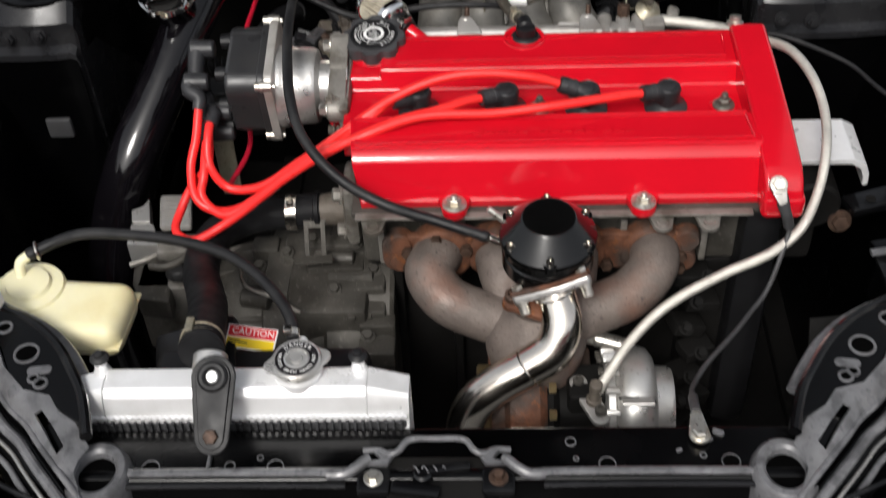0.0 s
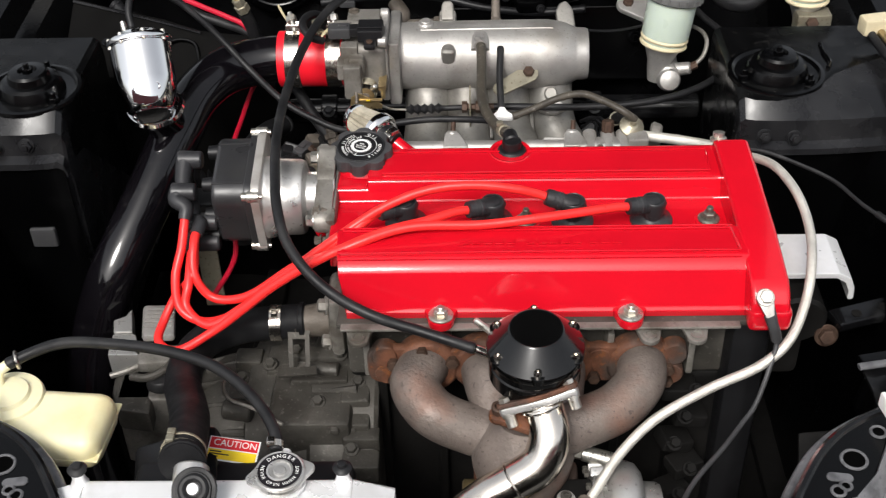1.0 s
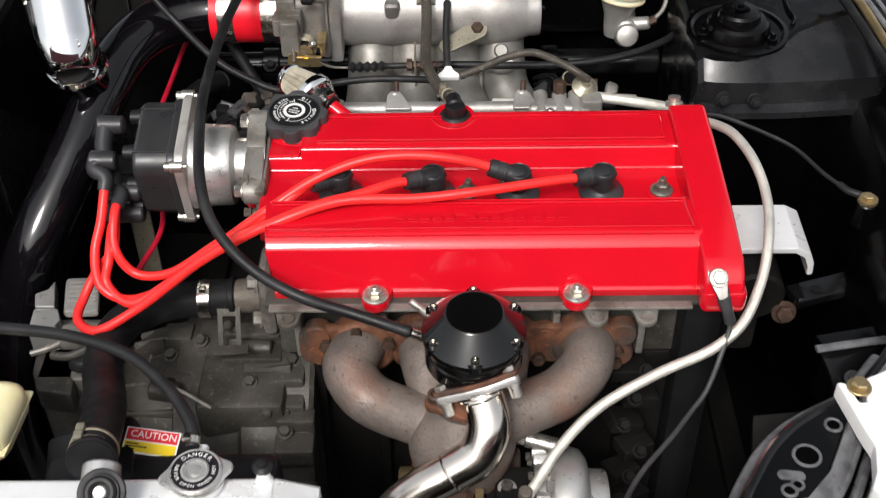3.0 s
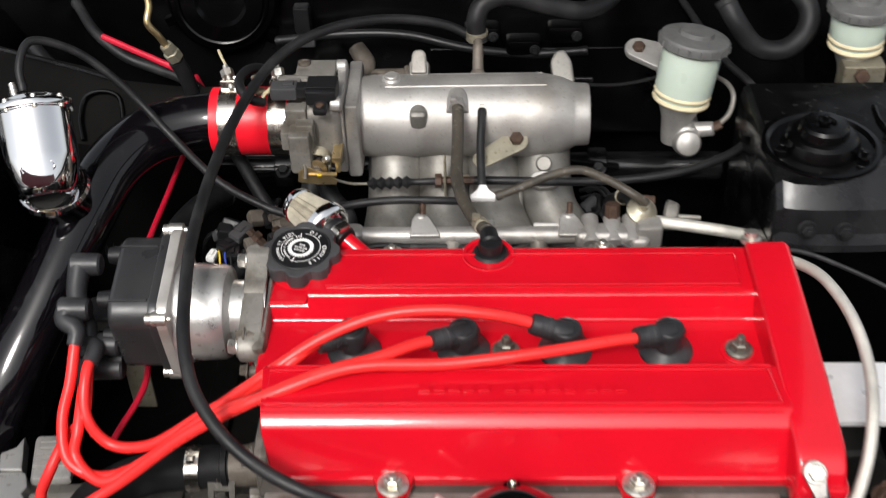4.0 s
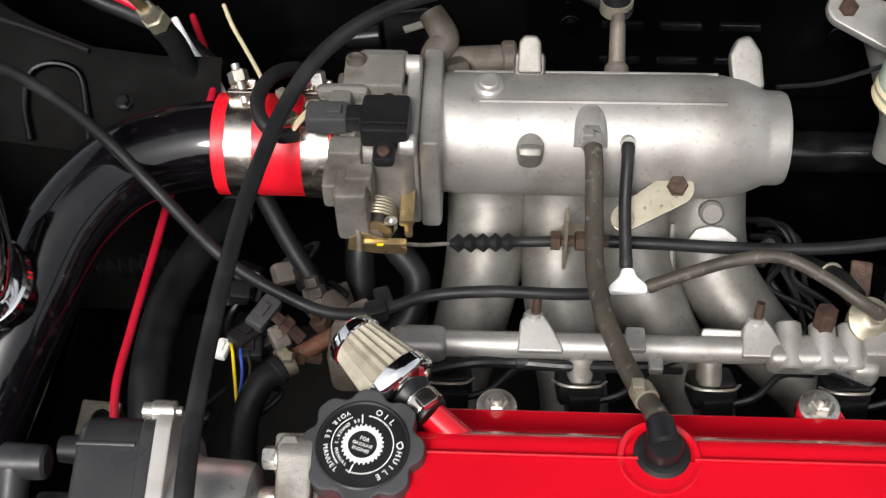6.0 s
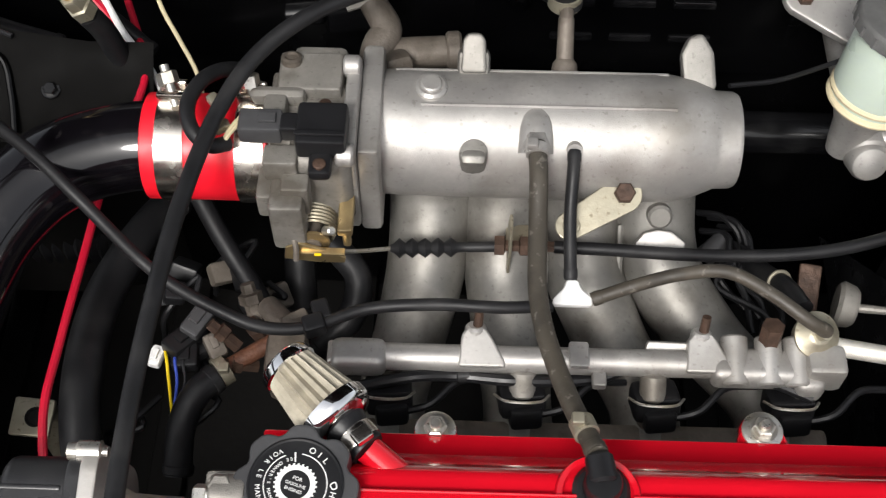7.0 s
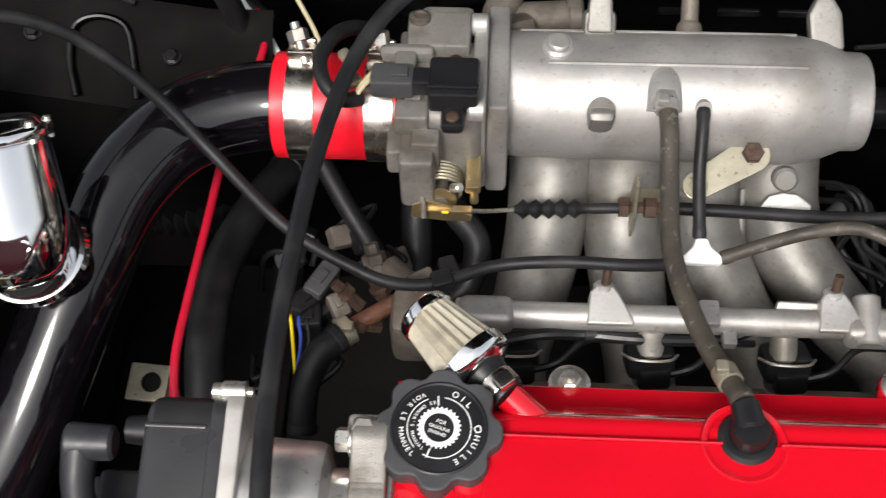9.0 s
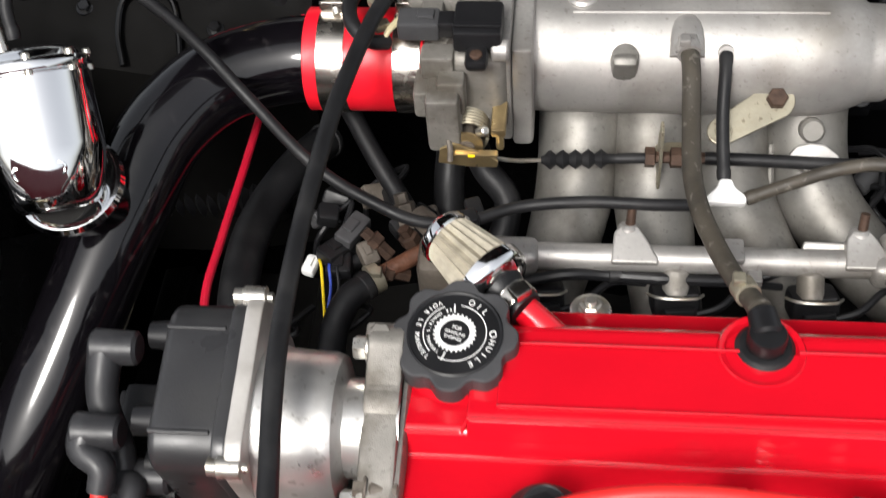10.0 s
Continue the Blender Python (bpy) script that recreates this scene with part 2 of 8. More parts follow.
def solo(name, bm, material, label, category, group="", kind="", angle=35, at=None):
    """A thing of one mesh."""
    bmesh.ops.recalc_face_normals(bm, faces=bm.faces)
    me = bpy.data.meshes.new(name)
    bm.to_mesh(me)
    bm.free()
    if at is None:
        vs = [v.co for v in me.vertices]
        at = V((sum(v.x for v in vs) / len(vs), sum(v.y for v in vs) / len(vs), min(v.z for v in vs)))
    me.transform(Matrix.Translation(-V(at)))
    finish(me, material, angle)
    ob = new(name, me)
    ob.location = at
    ob.modifiers.new("even_shading", "WEIGHTED_NORMAL").keep_sharp = True
    return tagged(ob, label, category, group, kind)


def B():
    return bmesh.new()


def soften(bm, w, seg=2, angle=25, faces=None):
    es = [e for e in bm.edges if len(e.link_faces) == 2 and e.calc_face_angle(0) > radians(angle)]
    if es:
        bmesh.ops.bevel(bm, geom=es, offset=w, segments=seg, affect="EDGES", profile=0.5, clamp_overlap=True)
    return bm


def merge(bm, other):
    me = bpy.data.meshes.new("tmp")
    other.to_mesh(me)
    other.free()
    bm.from_mesh(me)
    bpy.data.meshes.remove(me)
    return bm


def box(bm, c, s, bevel=0.0, rot=(0, 0, 0), seg=2):
    b = B()
    bmesh.ops.create_cube(b, size=1.0, matrix=pose(*c, *rot) @ Matrix.Diagonal((*s, 1)))
    if bevel:
        soften(b, bevel, seg)
    return merge(bm, b)


def lathe(bm, p, axis, prof, n=24, up=(0, 0, 1)):
    """Turns a profile of (radius, height along the axis) round an axis from p; open ends are closed."""
    x, y, a = basis(axis, up)
    p = V(p)
    rings = []
    for r, h in prof:
        if r < 1e-6:
            rings.append([bm.verts.new(p + a * h)])
        else:
            rings.append([bm.verts.new(p + a * h + (x * math.cos(k * math.tau / n) + y * math.sin(k * math.tau / n)) * r) for k in range(n)])
    for q, s in zip(rings, rings[1:]):
        for k in range(n):
            j = (k + 1) % n
            if len(q) == 1 and len(s) == 1:
                continue
            if len(q) == 1:
                bm.faces.new((q[0], s[k], s[j]))
            elif len(s) == 1:
                bm.faces.new((q[k], q[j], s[0]))
            else:
                bm.faces.new((q[k], q[j], s[j], s[k]))
    for q, first in ((rings[0], True), (rings[-1], False)):
        if len(q) > 1:
            bm.faces.new(q[::-1] if first else q)
    return bm


def cyl(bm, p0, p1, r0, r1=None, n=20, bev=0.0):
    p0, p1 = V(p0), V(p1)
    h = (p1 - p0).length
    r1 = r0 if r1 is None else r1
    prof = [(r0, 0), (r1, h)] if not bev else [(r0 - bev, 0), (r0, bev), (r1, h - bev), (r1 - bev, h)]
    return lathe(bm, p0, p1 - p0, prof, n)


def curve_points(pts, per=6):
    """A smooth line through points."""
    ps = [V(p) for p in pts]
    if len(ps) < 3:
        return [ps[0].lerp(ps[-1], k / per) for k in range(per + 1)]
    ext = [ps[0] * 2 - ps[1], *ps, ps[-1] * 2 - ps[-2]]
    out = []
    for i in range(1, len(ext) - 2):
        a, b, c, d = ext[i - 1 : i + 3]
        t0 = 0.0
        t1 = t0 + max(1e-4, (b - a).length) ** 0.5
        t2 = t1 + max(1e-4, (c - b).length) ** 0.5
        t3 = t2 + max(1e-4, (d - c).length) ** 0.5
        for k in range(per):
            t = t1 + (t2 - t1) * k / per
            a1 = a.lerp(b, (t - t0) / (t1 - t0))
            a2 = b.lerp(c, (t - t1) / (t2 - t1))
            a3 = c.lerp(d, (t - t2) / (t3 - t2))
            b1 = a1.lerp(a2, (t - t0) / (t2 - t0))
            b2 = a2.lerp(a3, (t - t1) / (t3 - t1))
            out.append(b1.lerp(b2, (t - t1) / (t2 - t1)))
    out.append(ps[-1])
    return out


def tube(bm, pts, r, n=12, per=6, flat=1.0, uv=False, radii=None):
    """A hose along a smooth line; radii: a radius for each given point."""
    line = curve_points(pts, per)
    up = None
    rings = []
    total = 0.0
    lens = []
    for i, p in enumerate(line):
        d = (line[min(i + 1, len(line) - 1)] - line[max(i - 1, 0)]).normalized()
        if up is None:
            up = basis(d)[1]
        up = (up - d * up.dot(d)).normalized()
        side = d.cross(up)
        rr = r
        if radii:
            f = i / per
            j = min(int(f), len(radii) - 2)
            rr = radii[j] + (radii[j + 1] - radii[j]) * (f - j)
        if i:
            total += (p - line[i - 1]).length
        lens.append(total)
        rings.append([bm.verts.new(p + (side * math.cos(k * math.tau / n) + up * math.sin(k * math.tau / n) * flat) * rr) for k in range(n)])
    lay = bm.loops.layers.uv.verify() if uv else None
    for i, (q, s) in enumerate(zip(rings, rings[1:])):
        for k in range(n):
            f = bm.faces.new((q[k], q[(k + 1) % n], s[(k + 1) % n], s[k]))
            if uv:
                for loop, (u, w) in zip(f.loops, ((k, i), (k + 1, i), (k + 1, i + 1), (k, i + 1))):
                    loop[lay].uv = (u / n * 2.0, lens[w] / (math.tau * r) * 2.0)
    bm.faces.new(rings[0][::-1])
    bm.faces.new(rings[-1])
    return bm


def prism(bm, outline, origin, ux, uy, depth, bevel=0.0, seg=2):
    """A flat shape of some thickness: outline in (u, v), pushed along ux x uy."""
    ux, uy = V(ux).normalized(), V(uy).normalized()
    nrm = ux.cross(uy).normalized()
    o = V(origin)
    b = B()
    lo = [b.verts.new(o + ux * u + uy * v) for u, v in outline]
    hi = [b.verts.new(v.co + nrm * depth) for v in lo]
    b.faces.new(lo[::-1])
    b.faces.new(hi)
    for k in range(len(lo)):
        j = (k + 1) % len(lo)
        b.faces.new((lo[k], lo[j], hi[j], hi[k]))
    bmesh.ops.recalc_face_normals(b, faces=b.faces)
    if bevel:
        soften(b, bevel, seg)
    return merge(bm, b)


def ring_outline(r, n=32, lobes=0, depth=0.0, phase=0.0):
    out = []
    for k in range(n):
        a = k * math.tau / n
        rr = r - depth * (0.5 - 0.5 * math.cos(lobes * a + phase)) ** 2 if lobes else r
        out.append((rr * math.cos(a), rr * math.sin(a)))
    return out


def rounded(w, h, r, n=5):
    out = []
    for cx, cy, a0 in ((w / 2 - r, h / 2 - r, 0), (-w / 2 + r, h / 2 - r, 90), (-w / 2 + r, -h / 2 + r, 180), (w / 2 - r, -h / 2 + r, 270)):
        for k in range(n + 1):
            a = radians(a0 + 90 * k / n)
            out.append((cx + r * math.cos(a), cy + r * math.sin(a)))
    return out


def slot(p, q, r0, r1, n=10):
    """The outline of a link plate between two round ends."""
    p, q = V((*p, 0)), V((*q, 0))
    d = (q - p).normalized()
    base = math.atan2(d.y, d.x)
    out = []
    for c, r, a0 in ((q, r1, base - math.pi / 2), (p, r0, base + math.pi / 2)):
        for k in range(n + 1):
            a = a0 + math.pi * k / n
            out.append((c.x + r * math.cos(a), c.y + r * math.sin(a)))
    return out


def torus(bm, c, axis, R, r, n=28, m=10):
    x, y, a = basis(axis)
    c = V(c)
    rings = []
    for k in range(n):
        d = x * math.cos(k * math.tau / n) + y * math.sin(k * math.tau / n)
        rings.append([bm.verts.new(c + d * (R + r * math.cos(j * math.tau / m)) + a * r * math.sin(j * math.tau / m)) for j in range(m)])
    for k in range(n):
        for j in range(m):
            bm.faces.new((rings[k][j], rings[(k + 1) % n][j], rings[(k + 1) % n][(j + 1) % m], rings[k][(j + 1) % m]))
    return bm


def hexbolt(bm, p, axis, r, h, washer=0.0, stud=0.0):
    """A hexagon head, with a washer and a threaded stud where given."""
    p, a = V(p), V(axis).normalized()
    base = 0.0
    if washer:
        lathe(bm, p, a, [(washer, 0), (washer, 0.0012), (washer - 0.0006, 0.0018)], 24)
        base = 0.0018
    lathe(bm, p + a * base, a, [(r, 0), (r, h * 0.82), (r * 0.86, h)], 6)
    if stud:
        lathe(bm, p + a * (base + h), a, [(r * 0.5, 0), (r * 0.5, stud * 0.9), (r * 0.4, stud)], 12)
    return bm


def letters(bm, text, size, m, extrude=0.0002):
    """Writing laid on the plane of m, centred on it."""
    cu = bpy.data.curves.new("writing", "FONT")
    cu.body, cu.size, cu.extrude, cu.align_x, cu.align_y = text, size, extrude, "CENTER", "CENTER"
    cu.resolution_u = 3
    ob = new("writing", cu)
    bpy.context.view_layer.update()
    me = bpy.data.meshes.new_from_object(ob.evaluated_get(bpy.context.evaluated_depsgraph_get()))
    me.transform(m)
    bm.from_mesh(me)
    bpy.data.meshes.remove(me)
    bpy.data.objects.remove(ob)
    bpy.data.curves.remove(cu)
    return bm


def arc_letters(bm, text, size, m, radius, mid, step, inward=False):
    """Writing round a circle on the plane of m; mid: the angle of its middle, step: degrees a letter."""
    k0 = (len(text) - 1) / 2
    for k, ch in enumerate(text):
        if ch == " ":
            continue
        a = mid + (k - k0) * step * (1 if inward else -1)
        letters(bm, ch, size, m @ pose(0, 0, 0, 0, 0, a) @ pose(radius, 0, 0, 0, 0, 90 if inward else -90))
    return bm


def frame_of(p, axis, xdir):
    """A matrix at p whose z runs along axis and whose x runs near xdir."""
    z = V(axis).normalized()
    x = (V(xdir) - z * V(xdir).dot(z)).normalized()
    y = z.cross(x)
    return Matrix.Translation(p) @ Matrix((x, y, z)).transposed().to_4x4()


# ---- setting ----
CX = -0.115  # the car's middle
NOSE = -0.1075  # the middle of the nose panels


def flip(pts):
    return [(2 * NOSE - x, *r) for x, *r in pts]


def sheet(bm, grid, thick):
    """A panel of some thickness over a grid of points."""
    b = B()
    vs = [[b.verts.new(p) for p in row] for row in grid]
    for r, s in zip(vs, vs[1:]):
        for k in range(len(r) - 1):
            b.faces.new((r[k], r[k + 1], s[k + 1], s[k]))
    bmesh.ops.recalc_face_normals(b, faces=b.faces)
    bmesh.ops.solidify(b, geom=b.faces[:], thickness=thick)
    return merge(bm, b)


def build_setting():
    b = B()
    box(b, (CX, 0, -0.05), (400, 400, 0.1))
    solo("ground", b, ASPH, "dark grey asphalt yard under the car", "ground", kind="structure")
    b = B()
    box(b, (CX, 0.1, 0.21), (1.3, 1.25, 0.02))
    tray = solo("undertray", b, UNDER, "grimy black tray closing the bay underneath", "undertray", kind="structure")
    for k in range(6):
        b = B()
        box(b, (CX - 0.5 + 0.2 * k, 0.1, 0.225), (0.04, 1.1, 0.02), 0.005)
        part("rib", b, UNDER, tray)
    # firewall with its step, beads and cowl
    b = B()
    xs = [CX - 0.75 + 0.1 * k for k in range(16)]
    sheet(b, [[(x, 0.60 + 0.012 * math.sin(x * 21), 0.22) for x in xs], [(x, 0.63 + 0.01 * math.sin(x * 17), 0.55) for x in xs], [(x, 0.66 + 0.012 * math.sin(x * 23), 0.66) for x in xs],
              [(x, 0.70, 0.72) for x in xs], [(x, 0.72, 0.90) for x in xs], [(x, 0.74, 0.93) for x in xs], [(x, 0.95, 0.96) for x in xs]], 0.004)
    solo("firewall", b, BAY, "glossy black painted firewall", "firewall", kind="structure")
    # inner fenders
    for side in (1, -1):
        b = B()
        w = lambda x: x if side > 0 else 2 * CX - x
        ys = [-0.36, -0.2, -0.05, 0.1, 0.25, 0.4, 0.55, 0.73]
        g = []
        for x, z, bow in ((0.40, 0.22, 0), (0.41, 0.50, 0.015), (0.43, 0.70, 0.02), (0.45, 0.74, 0.01), (0.475, 0.765, 0), (0.50, 0.77, 0), (0.515, 0.80, 0), (0.56, 0.81, 0), (0.58, 0.80, 0), (0.60, 0.70, 0)):
            g.append([(w(x + bow * math.sin(y * 14)), y, z + 0.03 * max(0, y)) for y in ys])
        sheet(b, g, 0.004)
        soften(b, 0.002, 1, 60)
        solo("inner_fender", b, BAY, "black painted inner fender panel of the bay", "inner fender", kind="structure")
        # outer fender skin
        b = B()
        g = []
        for x, z in ((0.605, 0.815), (0.64, 0.83), (0.68, 0.80), (0.71, 0.70), (0.715, 0.45)):
            g.append([(w(x), y, z + 0.04 * max(0, y)) for y in ys])
        sheet(b, g, 0.003)
        solo("outer_fender", b, BLACK, "shiny black outer fender skin", "fender", kind="structure")


def build_hood():
    # the open hood, hinged at the cowl and leaning back over the bay
    t = thing("hood", (CX, 0.95, 0.97), "black underside of the raised hood", "hood", kind="structure")
    b = B()
    sheet(b, [[(CX + x, 0.95 - 0.66 * k / 6, 0.98 + 0.95 * k / 6 + 0.03 * math.cos(x * 2.0)) for x in (-0.62, -0.45, -0.25, 0, 0.25, 0.45, 0.62)] for k in range(7)], 0.02)
    part("panel", b, BLACK, t)
    b = B()
    tube(b, [(CX - 0.05, 0.83, 1.12), (CX - 0.055, 0.60, 1.46), (CX - 0.06, 0.42, 1.72)], 0.02, 10, 6, flat=0.4)
    part("stiffener", b, BLACK, t)


def build_reflection_wall():
    """An unseen boarded wall, added ahead of the car for maroon reflections."""
    t = thing("reflection_wall", (0, -5.0, 0), "unseen dark red board wall added for maroon reflections", "wall", kind="structure")
    b = B()
    box(b, (0, -5.06, 1.5), (14.0, 0.08, 3.0))
    part("backing", b, MAROON, t)
    for k in range(70):
        b = B()
        box(b, (-6.9 + 0.2 * k, -5.0, 1.5), (0.19, 0.03, 3.0), 0.006, seg=1)
        part("board", b, MAROON, t)


def strut_tower(side):
    """Pressed tower beside the bay: flat top round the mount, a sloped band, an upright face and a folded lip."""
    w = (lambda x: x) if side > 0 else (lambda x: 2 * CX - x - 0.072)
    dy = 0.0 if side > 0 else -0.002
    cx, cy = (0.337, 0.283) if side > 0 else (w(0.314), 0.214 + dy)
    t = thing("strut_tower", (cx, cy, 0.5), "black painted strut tower with a capped top mount", "strut tower", "strut towers", "structure")
    stations = ((0.272, 0.166, 0.146), (0.284, 0.159, 0.143), (0.311, 0.156, 0.141), (0.335, 0.162, 0.141), (0.357, 0.175, 0.141), (0.378, 0.198, 0.142), (0.396, 0.220, 0.143), (0.43, 0.242, 0.146), (0.47, 0.262, 0.150), (0.53, 0.285, 0.155))
    grid = []
    for r in range(9):
        row = []
        for x, top, low in stations:
            y, z = ((0.36, 0.844), (top + 0.012, 0.850), (top, 0.849), (low, 0.829), (low - 0.005, 0.802), (low - 0.017, 0.797), (low - 0.018, 0.789), (low - 0.008, 0.784), (low + 0.002, 0.45))[r]
            row.append((w(x), y + dy, z))
        x, y, z = row[0]
        out = -0.006 if side > 0 else 0.006
        row = [(x + out * 1.6, y + 0.004, 0.45), (x + out * 1.4, y + 0.003, max(0.45, z - 0.02)), (x + out, y + 0.002, max(0.45, z - 0.006))] + row
        grid.append(row)
    if side > 0:
        grid = [[(x + 0.014, y + 0.056, z - 0.030 if z > 0.5 else z) for x, y, z in row] for row in grid]
    low = -0.030 if side > 0 else 0.0
    # One black paint in three tones: dark top, sky-catching band, dark skirt.
    for name, i, j, m_ in (("top_plate", 0, 3, TOWER), ("band", 2, 8, SHEENB), ("skirt", 7, 9, BAY)):
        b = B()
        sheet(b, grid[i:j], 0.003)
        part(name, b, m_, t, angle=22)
    b = B()
    lathe(b, (cx, cy, 0.848 + low), (0, 0, 1), [(0.063, 0), (0.062, 0.004), (0.057, 0.0045), (0.053, 0.001), (0.042, 0.0005), (0.040, 0.008), (0.037, 0.015), (0.033, 0.018), (0.027, 0.019), (0.025, 0.027), (0.022, 0.030), (0.012, 0.031), (0.010, 0.027), (0, 0.027)], 44)
    part("top_mount", b, BAY, t, angle=25)
    b = B()
    hexbolt(b, (cx, cy, 0.873 + low), (0, 0, 1), 0.007, 0.009, stud=0.006)
    part("centre_nut", b, BAY, t)
    for a in (200, 320, 80):
        b = B()
        hexbolt(b, (cx + 0.048 * math.cos(radians(a)), cy + 0.048 * math.sin(radians(a)), 0.8485 + low), (0, 0, 1), 0.007, 0.007, 0.010, 0.007)
        part("mount_nut", b, BAY, t)
    for k, (dx, z) in enumerate(((-0.012, 0.815), (0.026, 0.812))):
        b = B()
        hexbolt(b, (w(0.320 + dx), 0.139 + dy - low * 1.5, z + low), (0, -1, 0.25), 0.0075, 0.006, 0.010, 0.003)
        part("side_bolt", b, PLASTIC, t)
    if side < 0:
        b = B()
        box(b, (-0.617, 0.134, 0.678), (0.034, 0.016, 0.030), 0.004)
        box(b, (-0.617, 0.137, 0.700), (0.028, 0.010, 0.020), 0.003)
        part("wiring_clip", b, GREYPL, t, "grey plastic wiring clip")
    b = B()
    tube(b, [(w(0.412), 0.36, 0.848 + low), (w(0.410), 0.33, 0.850 + low), (w(0.412), 0.305, 0.851 + low), (w(0.406), 0.29, 0.851 + low)], 0.0028, 8)
    part("pressed_bead", b, BAY, t)


def build_front():
    """The radiator support, its end sockets, the side rails and the latch."""
    t = thing("radiator_support", (CX, -0.45, 0.70), "black painted cross panel with round holes ahead of the radiator", "radiator support", kind="structure")
    b = B()
    prof = [(-0.405, 0.60), (-0.405, 0.730), (-0.41, 0.737), (-0.456, 0.739), (-0.461, 0.744), (-0.471, 0.744), (-0.474, 0.738), (-0.48, 0.70), (-0.50, 0.68), (-0.53, 0.67), (-0.55, 0.60)]
    prism(b, [(y, z) for y, z in prof], (CX - 0.345, 0, 0), (0, 1, 0), (0, 0, 1), 0.69, 0.002, 1)
    part("cross_panel", b, BAY, t)
    for x, y, r in ((-0.371, -0.451, 0.0105), (-0.256, -0.450, 0.0095), (-0.298, -0.449, 0.006), (-0.271, -0.440, 0.0035), (0.157, -0.447, 0.0105), (0.046, -0.449, 0.0095), (0.133, -0.440, 0.0035), (0.014, -0.424, 0.006), (0.018, -0.443, 0.003)):
        b = B()
        r *= 0.78
        torus(b, (x, y - 0.004, 0.7392), (0, 0, 1), r, 0.0007, 24, 8)
        p = part("hole_rim", b, GREYB, t)
        # Flat black disc in place of the hole's shaded depth.
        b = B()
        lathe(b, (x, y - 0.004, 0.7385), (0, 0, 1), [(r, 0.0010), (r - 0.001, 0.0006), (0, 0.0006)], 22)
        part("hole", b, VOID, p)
    # Socket rims in grey, the sky's reflection put into the paint.
    for x in (0.202, 2 * NOSE - 0.202):
        b = B()
        lathe(b, (0, 0, 0), (0, 0, 1), [(0.034, -0.09), (0.0315, -0.010), (0.029, 0.0), (0.026, 0.0035), (0.021, 0.0035), (0.018, 0.001), (0.0165, -0.006)], 40)
        bmesh.ops.transform(b, matrix=Matrix.Translation((x, -0.466, 0.748)) @ Matrix.Diagonal((1.0, 1.18, 1.0, 1)), verts=b.verts)
        p = part("end_socket", b, GREYB, t)
        # Bore lined with black so it reads as unlit.
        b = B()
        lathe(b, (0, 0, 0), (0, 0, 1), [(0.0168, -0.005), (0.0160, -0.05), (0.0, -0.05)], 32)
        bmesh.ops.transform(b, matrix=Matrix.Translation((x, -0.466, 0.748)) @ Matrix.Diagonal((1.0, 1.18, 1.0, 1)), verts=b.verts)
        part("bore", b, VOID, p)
    # Sky sheen painted on: grey upper bead, fainter on the lower.
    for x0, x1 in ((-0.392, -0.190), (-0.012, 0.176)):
        for y, z, r, m_ in ((-0.4655, 0.7455, 0.0042, GREYB), (-0.4765, 0.741, 0.0034, SHEENB)):
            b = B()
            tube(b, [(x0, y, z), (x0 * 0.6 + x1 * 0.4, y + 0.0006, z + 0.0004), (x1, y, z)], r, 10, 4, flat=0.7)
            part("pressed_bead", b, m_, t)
    b = B()
    box(b, (-0.317, -0.452, 0.742), (0.0035, 0.026, 0.006), 0.0012)
    part("welded_tab", b, GREYB, t)
    for x, y, w_, a in ((0.112, -0.438, 0.006, 20), (0.150, -0.418, 0.011, -25), (0.142, -0.426, 0.005, 40)):
        b = B()
        prism(b, rounded(w_, w_ * 0.55, w_ * 0.2, 3), (x, y, 0.7375), (math.cos(radians(a)), math.sin(radians(a)), 0), (-math.sin(radians(a)), math.cos(radians(a)), 0), 0.0025, 0.0004)
        part("bare_metal_chip", b, GREYB, t, "bare chip in the black paint")
    # latch in its pressed opening
    t = thing("hood_latch", (CX, -0.46, 0.70), "black hood latch with greasy pivots in its pressed opening", "latch")
    m = -0.1085
    # A dark box stands for the shaded recess below the latch.
    b = B()
    box(b, (m, -0.472, 0.735), (0.088, 0.055, 0.012), 0.003)
    part("recess", b, UNDER, t)
    # Latch lips take their pale reflection from the grey colour.
    b = B()
    half = [(0.067, -0.441, 0.745), (0.052, -0.443, 0.748), (0.042, -0.449, 0.750), (0.034, -0.446, 0.752), (0.026, -0.4365, 0.754), (0, -0.4355, 0.755)]
    tube(b, [(m - x, y, z) for x, y, z in half] + [(m + x, y, z) for x, y, z in half[-2::-1]], 0.0030, 10, 5)
    part("opening_lip", b, GREYB, t)
    for s in (-1, 1):
        b = B()
        prism(b, [(m + s * u, v) for u, v in ((0.058, -0.444), (0.036, -0.443), (0.040, -0.452), (0.044, -0.459), (0.066, -0.459), (0.066, -0.456), (0.050, -0.453))][::s], (0, 0, 0.744), (1, 0, 0), (0, 1, 0), 0.006, 0.0015)
        part("lip_flat", b, GREYB, t)
    for s in (-1, 1):
        b = B()
        tube(b, [(m + s * 0.098, -0.4675, 0.745), (m + s * 0.084, -0.468, 0.746), (m + s * 0.074, -0.4635, 0.748), (m + s * 0.064, -0.4555, 0.750), (m + s * 0.060, -0.4535, 0.750)], 0.0050, 10, 5)
        part("plate_lip", b, GREYB, t)
        b = B()
        box(b, (m + s * 0.056, -0.474, 0.742), (0.030, 0.028, 0.010), 0.003)
        part("latch_pad", b, BLACK, t)
        b = B()
        hexbolt(b, (m + s * 0.056, -0.473, 0.747), (0, 0, 1), 0.0055, 0.006, 0.009)
